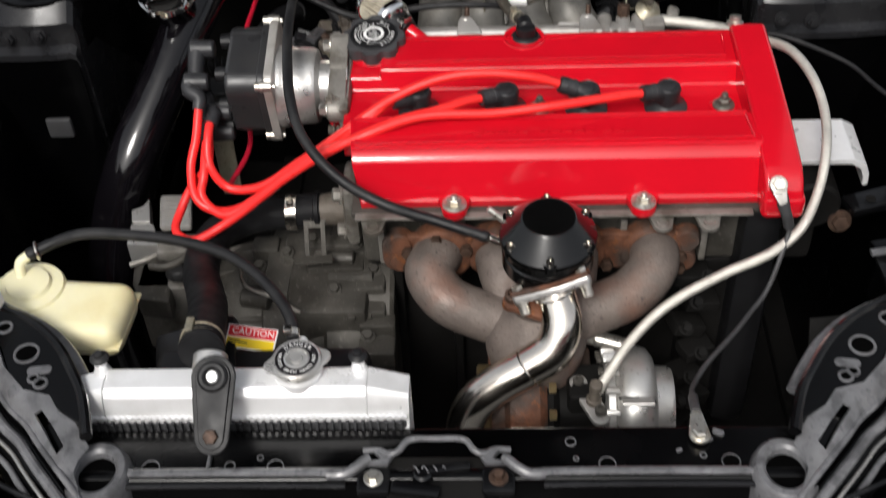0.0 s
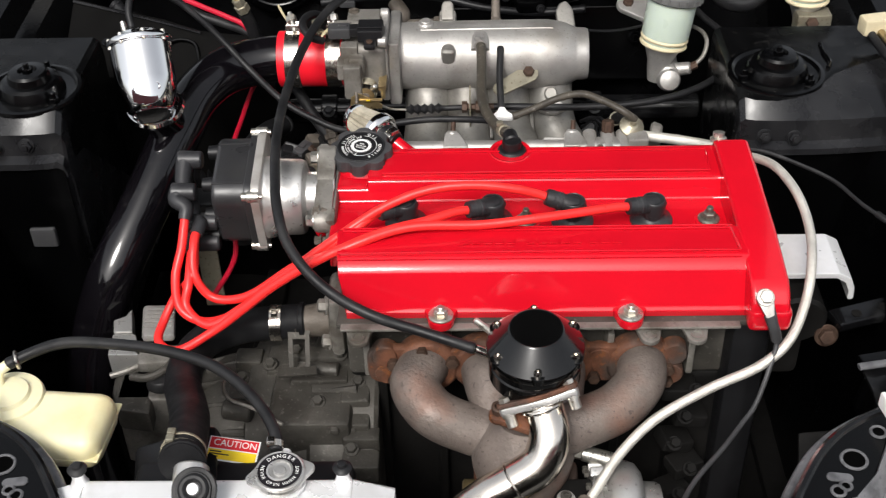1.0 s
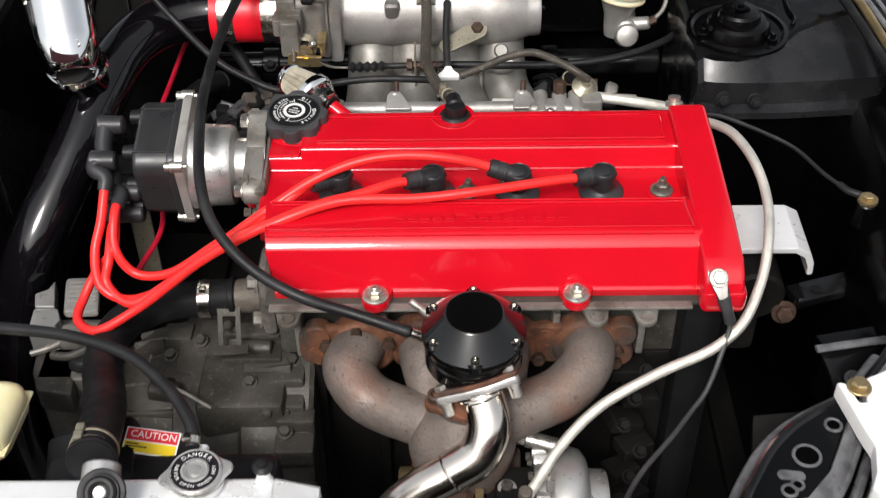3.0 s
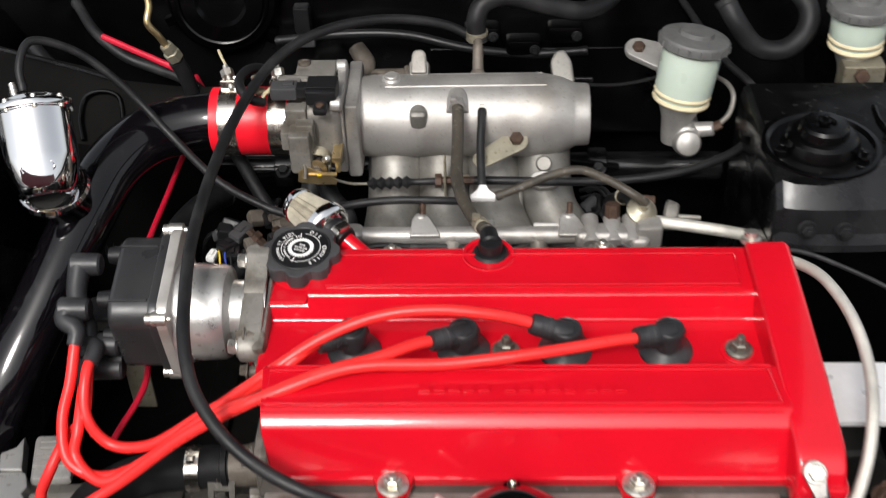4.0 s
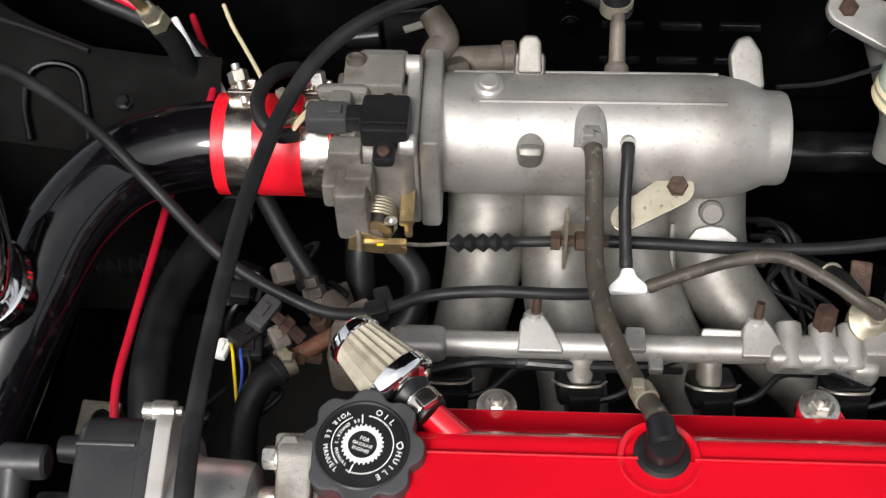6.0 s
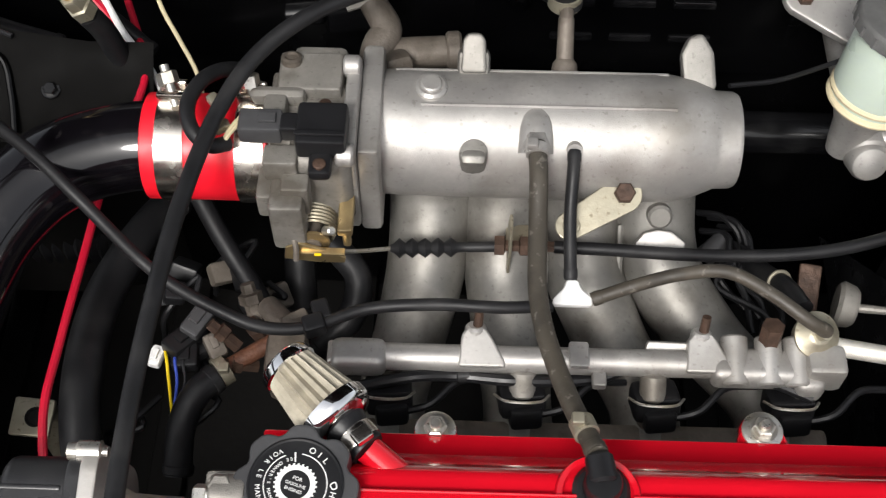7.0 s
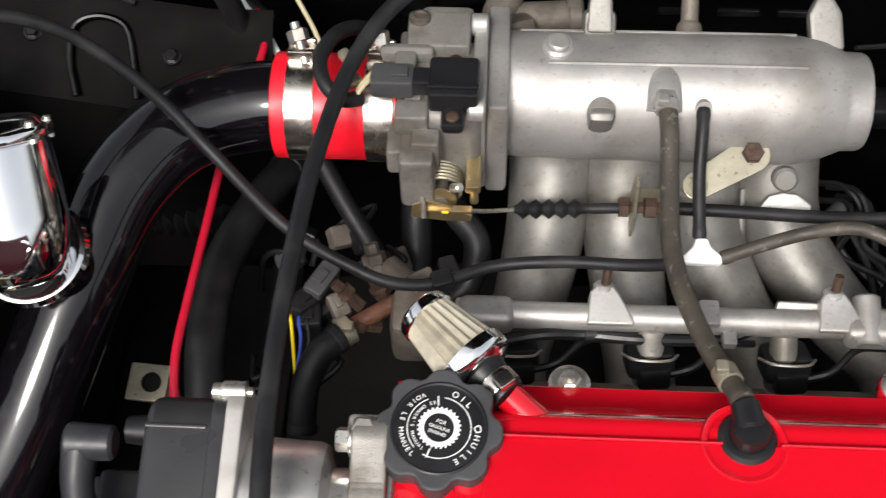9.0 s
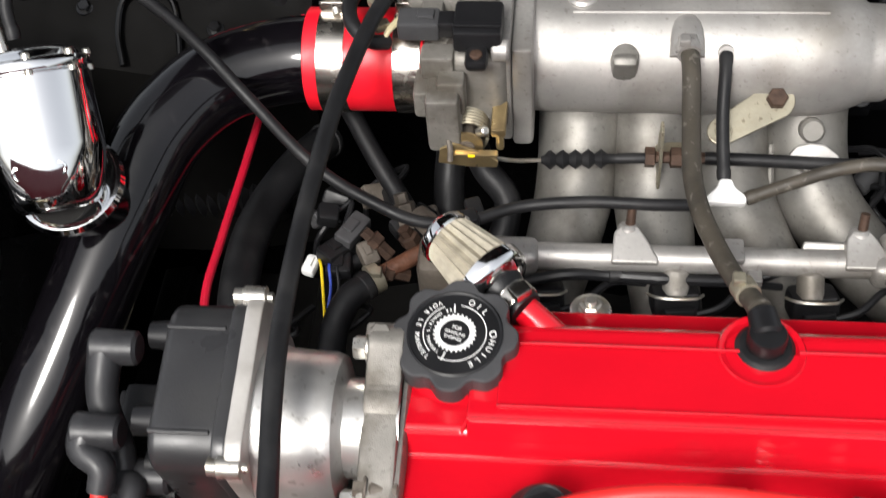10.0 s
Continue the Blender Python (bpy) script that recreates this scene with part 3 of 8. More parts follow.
        part("latch_bolt", b, ZINC if s < 0 else RUST, t)
    b = B()
    cyl(b, (m - 0.012, -0.468, 0.740), (m - 0.012, -0.468, 0.750), 0.010, 0.009, 18, 0.002)
    box(b, (m + 0.012, -0.463, 0.747), (0.038, 0.009, 0.008), 0.002, (0, 6, 12))
    box(b, (m - 0.018, -0.485, 0.746), (0.044, 0.012, 0.007), 0.002, (0, 0, -8))
    part("catch", b, BLACK, t)
    b = B()
    tube(b, [(m - 0.02 + 0.0022 * k, -0.466 + 0.0025 * math.cos(k * 1.6), 0.751 + 0.0025 * math.sin(k * 1.6)) for k in range(14)], 0.0009, 6, 3)
    part("spring", b, GREYB, t)
    # side rails
    inner = [(0.205, -0.445), (0.213, -0.419), (0.222, -0.395), (0.235, -0.372), (0.256, -0.34), (0.28, -0.315), (0.306, -0.297), (0.345, -0.275), (0.39, -0.225), (0.425, -0.16), (0.445, -0.05)]
    rows = (
        [(0.209, -0.448, 0.762), (0.222, -0.432, 0.778), (0.240, -0.420, 0.781), (0.252, -0.403, 0.782), (0.278, -0.397, 0.784), (0.302, -0.372, 0.787), (0.335, -0.31, 0.792), (0.40, -0.23, 0.80), (0.47, -0.12, 0.81)],
        [(0.216, -0.462, 0.762), (0.227, -0.456, 0.775), (0.243, -0.434, 0.778), (0.257, -0.417, 0.779), (0.283, -0.401, 0.782), (0.306, -0.374, 0.785), (0.340, -0.31, 0.79), (0.405, -0.23, 0.798), (0.475, -0.12, 0.808)],
        [(0.218, -0.474, 0.760), (0.233, -0.463, 0.772), (0.250, -0.439, 0.776), (0.263, -0.421, 0.777), (0.287, -0.404, 0.779), (0.309, -0.376, 0.782), (0.345, -0.31, 0.788), (0.41, -0.23, 0.796), (0.48, -0.12, 0.806)],
        [(0.207, -0.499, 0.750), (0.229, -0.477, 0.765), (0.256, -0.446, 0.769), (0.271, -0.427, 0.769), (0.293, -0.407, 0.771), (0.315, -0.378, 0.774), (0.352, -0.312, 0.78), (0.42, -0.232, 0.79), (0.49, -0.122, 0.80)],
    )
    wall = ([(x, y, z) for x, y, z in rows[3]], [(x + 0.003, y - 0.003, z - 0.018) for x, y, z in rows[3]], [(x + 0.016, y - 0.014, z - 0.022) for x, y, z in rows[3]], [(x + 0.030, y - 0.024, z - 0.045) for x, y, z in rows[3]])
    for side in (1, -1):
        f = (lambda p: p) if side > 0 else flip
        t = thing("headlamp_panel", (*f([(0.33, -0.38)])[0], 0.74), "black curved panel with holes beside the lamp", "body panel", kind="structure")
        b = B()
        prism(b, f(inner + [(x, y) for x, y, z in rows[0][:0:-1]]), (0, 0, 0.770), (1, 0, 0), (0, 1, 0), 0.012, 0.003)
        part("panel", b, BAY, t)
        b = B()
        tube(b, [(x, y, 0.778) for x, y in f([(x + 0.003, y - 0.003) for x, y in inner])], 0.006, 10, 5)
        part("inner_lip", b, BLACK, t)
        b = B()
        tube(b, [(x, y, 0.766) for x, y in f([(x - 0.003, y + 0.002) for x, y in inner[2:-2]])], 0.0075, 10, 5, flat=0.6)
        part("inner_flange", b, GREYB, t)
        # gusset with its long slot left open
        b = B()
        g = [[b.verts.new(p) for p in f(r)] for r in rows]
        for i in range(3):
            for k in range(len(rows[0]) - 1):
                if i != 1 or k not in (1, 2):
                    b.faces.new((g[i][k], g[i][k + 1], g[i + 1][k + 1], g[i + 1][k]))
        bmesh.ops.recalc_face_normals(b, faces=b.faces)
        bmesh.ops.solidify(b, geom=b.faces[:], thickness=0.003)
        # Black panel, its sky reflection painted in as grey.
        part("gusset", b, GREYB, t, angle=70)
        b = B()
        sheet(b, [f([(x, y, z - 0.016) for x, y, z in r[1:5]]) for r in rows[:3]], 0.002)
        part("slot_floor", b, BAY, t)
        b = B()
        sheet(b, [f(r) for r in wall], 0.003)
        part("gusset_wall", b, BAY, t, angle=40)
        # Grey and steel edges stand for highlights along the black pressing.
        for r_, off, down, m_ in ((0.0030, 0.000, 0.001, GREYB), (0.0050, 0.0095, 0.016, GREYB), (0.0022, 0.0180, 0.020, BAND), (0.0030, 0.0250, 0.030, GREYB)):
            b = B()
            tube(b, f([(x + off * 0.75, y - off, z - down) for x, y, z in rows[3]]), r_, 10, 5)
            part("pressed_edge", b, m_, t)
        for x, y, r in ((0.287, -0.352, 0.0105), (0.264, -0.389, 0.005), (0.272, -0.383, 0.004), (0.318, -0.318, 0.006), (0.345, -0.29, 0.006)):
            x, y = f([(x, y)])[0]
            b = B()
            torus(b, (x, y, 0.7825), (0, 0, 1), r + 0.001, 0.0016, 26, 8)
            p = part("hole_rim", b, GREYB, t)
            # Black disc painted for the shade within this hole.
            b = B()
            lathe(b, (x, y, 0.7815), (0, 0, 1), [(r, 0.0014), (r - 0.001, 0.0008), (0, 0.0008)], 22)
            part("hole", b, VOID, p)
        b = B()
        prism(b, f(slot((0.262, -0.372), (0.276, -0.374), 0.005, 0.005)) if side > 0 else [(2 * NOSE - x, y) for x, y in slot((0.262, -0.372), (0.276, -0.374), 0.005, 0.005)][::-1], (0, 0, 0.780), (1, 0, 0), (0, 1, 0), 0.004, 0.0015)
        part("raised_pad", b, GREYB, t)
        # lamp
        t = thing("headlight", (*f([(0.37, -0.50)])[0], 0.60), "clear headlight with a bright silver bowl", "headlight", "headlights")
        b = B()
        o = f([(0.24, -0.515), (0.29, -0.50), (0.34, -0.465), (0.40, -0.40), (0.45, -0.33), (0.50, -0.22), (0.56, -0.30), (0.53, -0.42), (0.46, -0.52), (0.36, -0.57), (0.26, -0.58)])
        prism(b, o, (0, 0, 0.60), (1, 0, 0), (0, 1, 0), 0.14, 0.012)
        part("lamp_body", b, CHROME, t)
        b = B()
        prism(b, f([(0.25, -0.52), (0.34, -0.475), (0.46, -0.33), (0.50, -0.25), (0.55, -0.31), (0.52, -0.41), (0.45, -0.51), (0.36, -0.56)]), (0, 0, 0.742), (1, 0, 0), (0, 1, 0), 0.008, 0.003)
        part("lens", b, LENS, t)
        b = B()
        for k in range(3):
            tube(b, [(x, y, 0.742 - 0.004 * k) for x, y in f([(0.235 + 0.012 * k, -0.50 - 0.01 * k), (0.30 + 0.012 * k, -0.468 - 0.01 * k), (0.37 + 0.012 * k, -0.405 - 0.01 * k), (0.43 + 0.012 * k, -0.32 - 0.01 * k)])], 0.003, 8, 5)
        part("lens_rim", b, BLACK, t)
        t = thing("lamp_bracket", (*f([(0.36, -0.345)])[0], 0.79), "white painted lamp bracket with a rusty bolt", "bracket")
        b = B()
        prism(b, f([(0.321, -0.292), (0.330, -0.294), (0.336, -0.316), (0.342, -0.316), (0.348, -0.288), (0.37, -0.278), (0.41, -0.30), (0.42, -0.40), (0.38, -0.44), (0.332, -0.432), (0.322, -0.408), (0.330, -0.392), (0.336, -0.365), (0.331, -0.345)]), (0, 0, 0.792), (1, 0, 0), (0, 1, 0), 0.02, 0.004)
        part("plate", b, WHITE, t)
        b = B()
        hexbolt(b, (*f([(0.339, -0.300)])[0], 0.812), (0, 0, 1), 0.008, 0.006, 0.011)
        part("bolt", b, GOLD, t)


build_setting()
build_hood()
build_reflection_wall()
strut_tower(1)
strut_tower(-1)
build_front()

# ---- engine: block, head, gearbox ----
def build_block():
    t = thing("cylinder_head", (0.0, 0.02, 0.60), "grimy bare alloy cylinder head", "cylinder head")
    b = B()
    box(b, (0.02, 0.02, 0.70), (0.45, 0.24, 0.10), 0.006)
    part("casting", b, GEAR, t)
    b = B()
    box(b, (0.01, -0.1345, 0.7545), (0.43, 0.012, 0.0035), 0.001)
    part("gasket_edge", b, CASTD, t)
    b = B()
    box(b, (0.02, 0.005, 0.753), (0.46, 0.275, 0.008), 0.003)
    part("gasket_rail", b, GEAR, t)
    for x in (-0.185, 0.128, 0.178):
        b = B()
        prism(b, slot((0, 0), (0, 0.02), 0.011, 0.016), (x, -0.146, 0.744), (1, 0, 0), (0, 1, 0), 0.006, 0.0015)
        lathe(b, (x, -0.146, 0.749), (0, 0, 1), [(0.0075, 0), (0.007, 0.003), (0.005, 0.003), (0.0045, 0.0), (0, 0.0)], 18)
        part("lug", b, CASTD, t)
    for k in range(5):
        b = B()
        box(b, (-0.18 + 0.09 * k, -0.108, 0.70), (0.008, 0.03, 0.06), 0.002)
        part("rib", b, CASTD, t)
    t = thing("engine_block", (0.02, 0.04, 0.25), "dark oily engine block", "engine block")
    b = B()
    box(b, (0.01, 0.05, 0.46), (0.44, 0.22, 0.38), 0.01)
    part("casting", b, UNDER, t)
    b = B()
    box(b, (0.20, -0.05, 0.50), (0.05, 0.10, 0.30), 0.01)
    part("front_column", b, UNDER, t)
    for k in range(6):
        b = B()
        box(b, (-0.17 + 0.07 * k, -0.065, 0.5), (0.012, 0.02, 0.28), 0.003)
        part("rib", b, UNDER, t)
    for k in range(7):
        b = B()
        box(b, (0.172 + 0.014 * (k % 2), -0.115 - 0.007 * k, 0.64 - 0.035 * k), (0.04, 0.03, 0.018), 0.004, (0, 10 * (k % 3), 8 * k))
        part("side_bracket", b, UNDER, t)
        b = B()
        hexbolt(b, (0.190 - 0.010 * (k % 3), -0.128 - 0.008 * k, 0.648 - 0.035 * k), (0.2, -0.6, 1), 0.0065, 0.006, 0.009)
        part("side_bolt", b, UNDER, t)
    # timing case end
    b = B()
    box(b, (0.245, 0.0, 0.55), (0.05, 0.24, 0.38), 0.02)
    part("belt_cover", b, PLASTIC, t)


def build_gearbox():
    t = thing("gearbox", (-0.30, -0.05, 0.25), "grimy grey alloy gearbox with bolted ribs", "gearbox")
    b = B()
    lathe(b, (-0.44, -0.03, 0.46), (1, 0, 0), [(0.05, 0), (0.09, 0.02), (0.115, 0.06), (0.12, 0.10), (0.136, 0.105), (0.138, 0.13), (0.146, 0.18), (0.152, 0.185), (0.152, 0.26), (0.148, 0.265)], 32)
    part("bell_housing", b, GEAR, t, angle=25)
    b = B()
    box(b, (-0.255, -0.05, 0.565), (0.10, 0.17, 0.075), 0.010)
    part("upper_case", b, GEAR, t)
    blocks = (((-0.240, -0.032, 0.612), (0.085, 0.022, 0.022)), ((-0.247, -0.058, 0.600), (0.070, 0.026, 0.022)), ((-0.239, -0.086, 0.592), (0.046, 0.030, 0.020)), ((-0.234, -0.112, 0.582), (0.044, 0.024, 0.022)),
              ((-0.203, -0.080, 0.590), (0.036, 0.038, 0.030)), ((-0.202, -0.113, 0.578), (0.036, 0.024, 0.026)), ((-0.194, -0.128, 0.567), (0.044, 0.022, 0.030)), ((-0.194, -0.156, 0.556), (0.044, 0.030, 0.026)), ((-0.224, -0.128, 0.592), (0.012, 0.022, 0.010)),
              ((-0.34, -0.012, 0.585), (0.034, 0.028, 0.030)), ((-0.335, -0.060, 0.578), (0.050, 0.034, 0.024)), ((-0.30, -0.02, 0.592), (0.030, 0.05, 0.020)))
    for c, s_ in blocks:
        b = B()
        box(b, c, s_, 0.004)
        part("cast_block", b, GEAR, t)
    b = B()
    cyl(b, (-0.262, -0.052, 0.612), (-0.224, -0.054, 0.612), 0.0105, 0.0095, 20, 0.002)
    part("bolt_boss", b, GEAR, t)
    b = B()
    cyl(b, (-0.36, -0.094, 0.590), (-0.326, -0.100, 0.588), 0.013, 0.012, 20, 0.002)
    part("plug_boss", b, GEAR, t)
    b = B()
    hexbolt(b, (-0.262, -0.052, 0.612), (-1, 0.05, 0), 0.0095, 0.010, 0.011)
    part("bolt", b, CASTD, t)
    for x, y, z in ((-0.246, -0.098, 0.603), (-0.222, -0.040, 0.625), (-0.31, -0.035, 0.605), (-0.276, -0.03, 0.622), (-0.20, -0.068, 0.606), (-0.345, -0.045, 0.592), (-0.205, -0.145, 0.572), (-0.27, -0.118, 0.588)):
        b = B()
        hexbolt(b, (x, y, z), (0, -0.3, 1), 0.0065, 0.006, 0.009)
        part("bolt", b, GEAR, t)
    for k in range(7):
        a = radians(35 + 18 * k)
        p, q = V((-0.40, -0.03 - 0.105 * math.cos(a), 0.46 + 0.105 * math.sin(a))), V((-0.20, -0.03 - 0.154 * math.cos(a), 0.46 + 0.154 * math.sin(a)))
        b = B()
        cyl(b, p, q, 0.005, 0.006, 8)
        part("rib", b, GEAR, t)
    b = B()
    tube(b, [(-0.352, -0.09, 0.64), (-0.353, -0.105, 0.635), (-0.345, -0.118, 0.63), (-0.315, -0.132, 0.628), (-0.28, -0.150, 0.62)], 0.0022, 8)
    part("breather_line", b, CASTD, t)
    b = B()
    prism(b, [(-0.013, -0.024), (-0.013, 0.018), (-0.018, 0.026), (-0.010, 0.026), (-0.006, 0.020), (0.006, 0.020), (0.011, 0.028), (0.017, 0.026), (0.013, 0.016), (0.013, -0.024), (0.007, -0.024), (0.007, 0.010), (-0.007, 0.010), (-0.007, -0.024)], (-0.268, -0.055, 0.652), (1, 0, 0), (0, 0.5, 0.86), 0.003, 0.0008)
    box(b, (-0.270, -0.076, 0.632), (0.046, 0.014, 0.003), 0.001, (0, 0, 5))
    part("wire_bracket", b, GEAR, t)
    # mount seen past the charge pipe
    t = thing("gearbox_mount", (-0.47, -0.03, 0.50), "dirty alloy gearbox mount with a dark rubber", "engine mount")
    for name, c, s_, r_ in (("bracket", (-0.452, 0.012, 0.632), (0.040, 0.060, 0.012), (0, 8, 10)), ("step", (-0.447, -0.030, 0.610), (0.050, 0.030, 0.018), (0, 0, 4)), ("foot", (-0.455, -0.035, 0.54), (0.08, 0.10, 0.11), (0, 0, 0))):
        b = B()
        box(b, c, s_, 0.005, r_)
        part(name, b, CAST if name == "bracket" else CASTD, t)
    for k in range(5):
        b = B()
        box(b, (-0.450, 0.030 - 0.008 * k, 0.640), (0.034, 0.002, 0.002), 0.0006, (0, 8, 10))
        part("cast_line", b, CAST, t)
    b = B()
    tube(b, [(-0.475, -0.062, 0.612), (-0.455, -0.066, 0.614), (-0.435, -0.055, 0.616), (-0.425, -0.03, 0.616)], 0.005, 10)
    part("link_bar", b, GEAR, t)
    b = B()
    cyl(b, (-0.44, -0.062, 0.598), (-0.44, -0.062, 0.612), 0.018, 0.016, 24, 0.003)
    part("rubber", b, RUBBER, t)


def build_cover():
    t = thing("valve_cover", (0.02, 0.0, 0.757), "glossy red enamelled valve cover with ribbed ridges", "valve cover")
    front = [(-0.124, 0.757), (-0.125, 0.7655), (-0.1195, 0.7715), (-0.1065, 0.8035), (-0.1035, 0.8085), (-0.0985, 0.8125), (-0.0935, 0.8160), (-0.0885, 0.8175), (-0.0440, 0.8180), (-0.0405, 0.8160), (-0.0370, 0.7960), (-0.0340, 0.7920)]
    rear = [(0.1530, 0.7760), (0.1620, 0.7740), (0.1630, 0.757)]
    # lower shell with the oil filler's shoulder, the front ridge, and the taller rear ridge
    b = B()
    prism(b, [(-0.034, 0.757), (-0.034, 0.7915), (0.0415, 0.7915), (0.0440, 0.7945), (0.0490, 0.8050), (0.0530, 0.8078), (0.1180, 0.8085), (0.1280, 0.8030), (0.1390, 0.7860), (0.1440, 0.7785)] + rear, (-0.2245, 0, 0), (0, 1, 0), (0, 0, 1), 0.4595, 0.0018)
    part("body", b, RED, t)
    b = B()
    prism(b, front + [(-0.033, 0.7912), (-0.020, 0.7912), (-0.020, 0.757)], (-0.2075, 0, 0), (0, 1, 0), (0, 0, 1), 0.4425, 0.0014)
    for v in b.verts:
        if v.co.x < -0.19:
            v.co.x -= (v.co.y + 0.09) * 0.08 - (0.006 if v.co.z < 0.79 else 0)
    part("front_ridge", b, RED, t)
    b = B()
    prism(b, [(0.0425, 0.7905), (0.0450, 0.7950), (0.0515, 0.8125), (0.0545, 0.8158), (0.0600, 0.8168), (0.1130, 0.8180), (0.1195, 0.8160), (0.1260, 0.8090), (0.1385, 0.7890), (0.1460, 0.7780), (0.140, 0.765)], (-0.1835, 0, 0), (0, 1, 0), (0, 0, 1), 0.4185, 0.0016)
    part("rear_ridge", b, RED, t)
    b = B()
    prism(b, [(-0.150, 0.757), (-0.1535, 0.772), (-0.150, 0.787), (-0.140, 0.802), (-0.126, 0.811), (-0.06, 0.821), (0.03, 0.828), (0.104, 0.831), (0.114, 0.828), (0.128, 0.80), (0.15, 0.78), (0.15, 0.757)], (0.224, 0, 0), (0, 1, 0), (0, 0, 1), 0.041, 0.005, 3)
    for v in b.verts:
        v.co.x += 0.003 + (0.13 - v.co.y) * (0.013 if v.co.x > 0.24 else 0.012)
    box(b, (0.252, -0.140, 0.772), (0.046, 0.026, 0.030), 0.008, seg=3)
    part("end_cap", b, RED, t)
    # raised panels on the ridges, each with a fine bead along its edges
    for x0, x1, y0, y1, z in ((-0.1665, 0.2165, 0.0610, 0.1035, 0.8195), (-0.2040, 0.2240, -0.0900, -0.0445, 0.8185)):
        b = B()
        box(b, ((x0 + x1) / 2, (y0 + y1) / 2, z - 0.0015), (x1 - x0, y1 - y0, 0.004), 0.0012, seg=2)
        part("raised_panel", b, RED, t)
    beads = [[(-0.1665, 0.0605, 0.8205), (0.216, 0.0605, 0.8205)], [(-0.1665, 0.1038, 0.8208), (-0.028, 0.1038, 0.8208)], [(0.006, 0.1038, 0.8208), (0.2165, 0.1038, 0.8208)], [(0.2165, 0.0605, 0.8205), (0.2165, 0.1038, 0.8208)],
             [(-0.1835, 0.0540, 0.8160), (0.220, 0.0540, 0.8160)], [(-0.2235, 0.0500, 0.8068), (-0.1880, 0.0500, 0.8068)], [(-0.1865, 0.0500, 0.8068), (-0.1830, 0.0540, 0.8155)], [(-0.2235, 0.0420, 0.7918), (0.220, 0.0420, 0.7918)],
             [(-0.204, -0.0442, 0.8196), (0.224, -0.0442, 0.8196)], [(-0.204, -0.0500, 0.8204), (0.220, -0.0500, 0.8204)], [(-0.206, -0.0885, 0.8202), (0.225, -0.0885, 0.8202)], [(-0.206, -0.0945, 0.8162), (0.226, -0.0945, 0.8162)], [(0.2205, -0.0500, 0.8204), (0.2255, -0.0885, 0.8202)]]
    for p, q in beads:
        b = B()
        tube(b, [p, V(p).lerp(V(q), 0.5), q], 0.0011, 8, 3)
        part("edge_bead", b, RED, t)
    # corner bolt in its own lug beside the distributor
    b = B()
    prism(b, slot((0, 0), (0.016, 0.004), 0.012, 0.016), (-0.236, 0.032, 0.757), (1, 0, 0), (0, 1, 0), 0.010, 0.002)
    part("bolt_lug", b, RED, t)
    b = B()
    hexbolt(b, (-0.237, 0.032, 0.767), (0, 0, 1), 0.0068, 0.006, 0.010, 0.004)
    part("corner_bolt", b, STUDN, t)
    # cast-in writing, kept as plain bars
    for x0, n in ((-0.070, 5), (0.002, 5), (0.070, 3)):
        for k in range(n):
            b = B()
            box(b, (x0 + 0.0125 * k, -0.071, 0.8209), (0.0092, 0.0080, 0.0012), 0)
            part("cast_bar", b, RED, t)
    # bolt lugs with their washers
    for x, y, s in ((-0.096, -0.133, -1), (0.107, -0.133, -1), (-0.113, 0.158, 1), (0.101, 0.164, 1)):
        b = B()
        c = y + (0 if s < 0 else 0.008)
        prism(b, slot((0, 0), (0, -s * 0.02), 0.0145, 0.022), (x, c, 0.757), (1, 0, 0), (0, 1, 0), 0.012, 0.003)
        part("bolt_lug", b, RED, t)
        nut = B()
        lathe(nut, (x, c, 0.769), (0, 0, 1), [(0.0135, 0), (0.0135, 0.0015), (0.012, 0.0025), (0.0095, 0.003), (0.0095, 0.004)], 28)
        w = part("washer", nut, ZINC, t)
        nut = B()
        lathe(nut, (x, c, 0.773), (0, 0, 1), [(0.0075, 0), (0.0075, 0.0045), (0.006, 0.0055)], 6)
        lathe(nut, (x, c, 0.778), (0, 0, 1), [(0.0038, 0), (0.0038, 0.003), (0.003, 0.004)], 12)
        part("nut", nut, ZINC, w)
    for x in (0.0, 0.208):
        b = B()
        lathe(b, (x, 0.0, 0.791), (0, 0, 1), [(0.016, -0.001), (0.016, 0.0025), (0.0145, 0.0035), (0.0, 0.0035)], 28)
        part("bolt_seat", b, RED, t)
        nut = B()
        lathe(nut, (x, 0.0, 0.7945), (0, 0, 1), [(0.0125, 0), (0.0125, 0.002), (0.0105, 0.0035), (0.009, 0.004)], 28)
        w = part("washer", nut, STUDN, t)
        nut = B()
        lathe(nut, (x, 0.0, 0.7985), (0, 0, 1), [(0.0075, 0), (0.0075, 0.005), (0.0062, 0.006)], 6)
        lathe(nut, (x, 0.0, 0.804), (0, 0, 1), [(0.004, 0), (0.0036, 0.0015), (0.004, 0.003), (0.0036, 0.0045), (0.004, 0.006), (0.003, 0.008)], 12)
        part("nut", nut, STUDN, w)
    # filler neck, breather stub, vent socket
    b = B()
    lathe(b, (-0.192, 0.104, 0.790), (0, 0, 1), [(0.044, -0.030), (0.041, 0.008), (0.036, 0.018), (0.031, 0.026)], 32)
    part("filler_neck", b, RED, t)
    b = B()
    tube(b, [(-0.108, 0.108, 0.790), (-0.130, 0.118, 0.802), (-0.154, 0.133, 0.815)], 0.0095, 14)
    box(b, (-0.118, 0.115, 0.785), (0.05, 0.03, 0.03), 0.008, (0, 0, -30))
    part("breather_stub", b, RED, t)
    b = B()
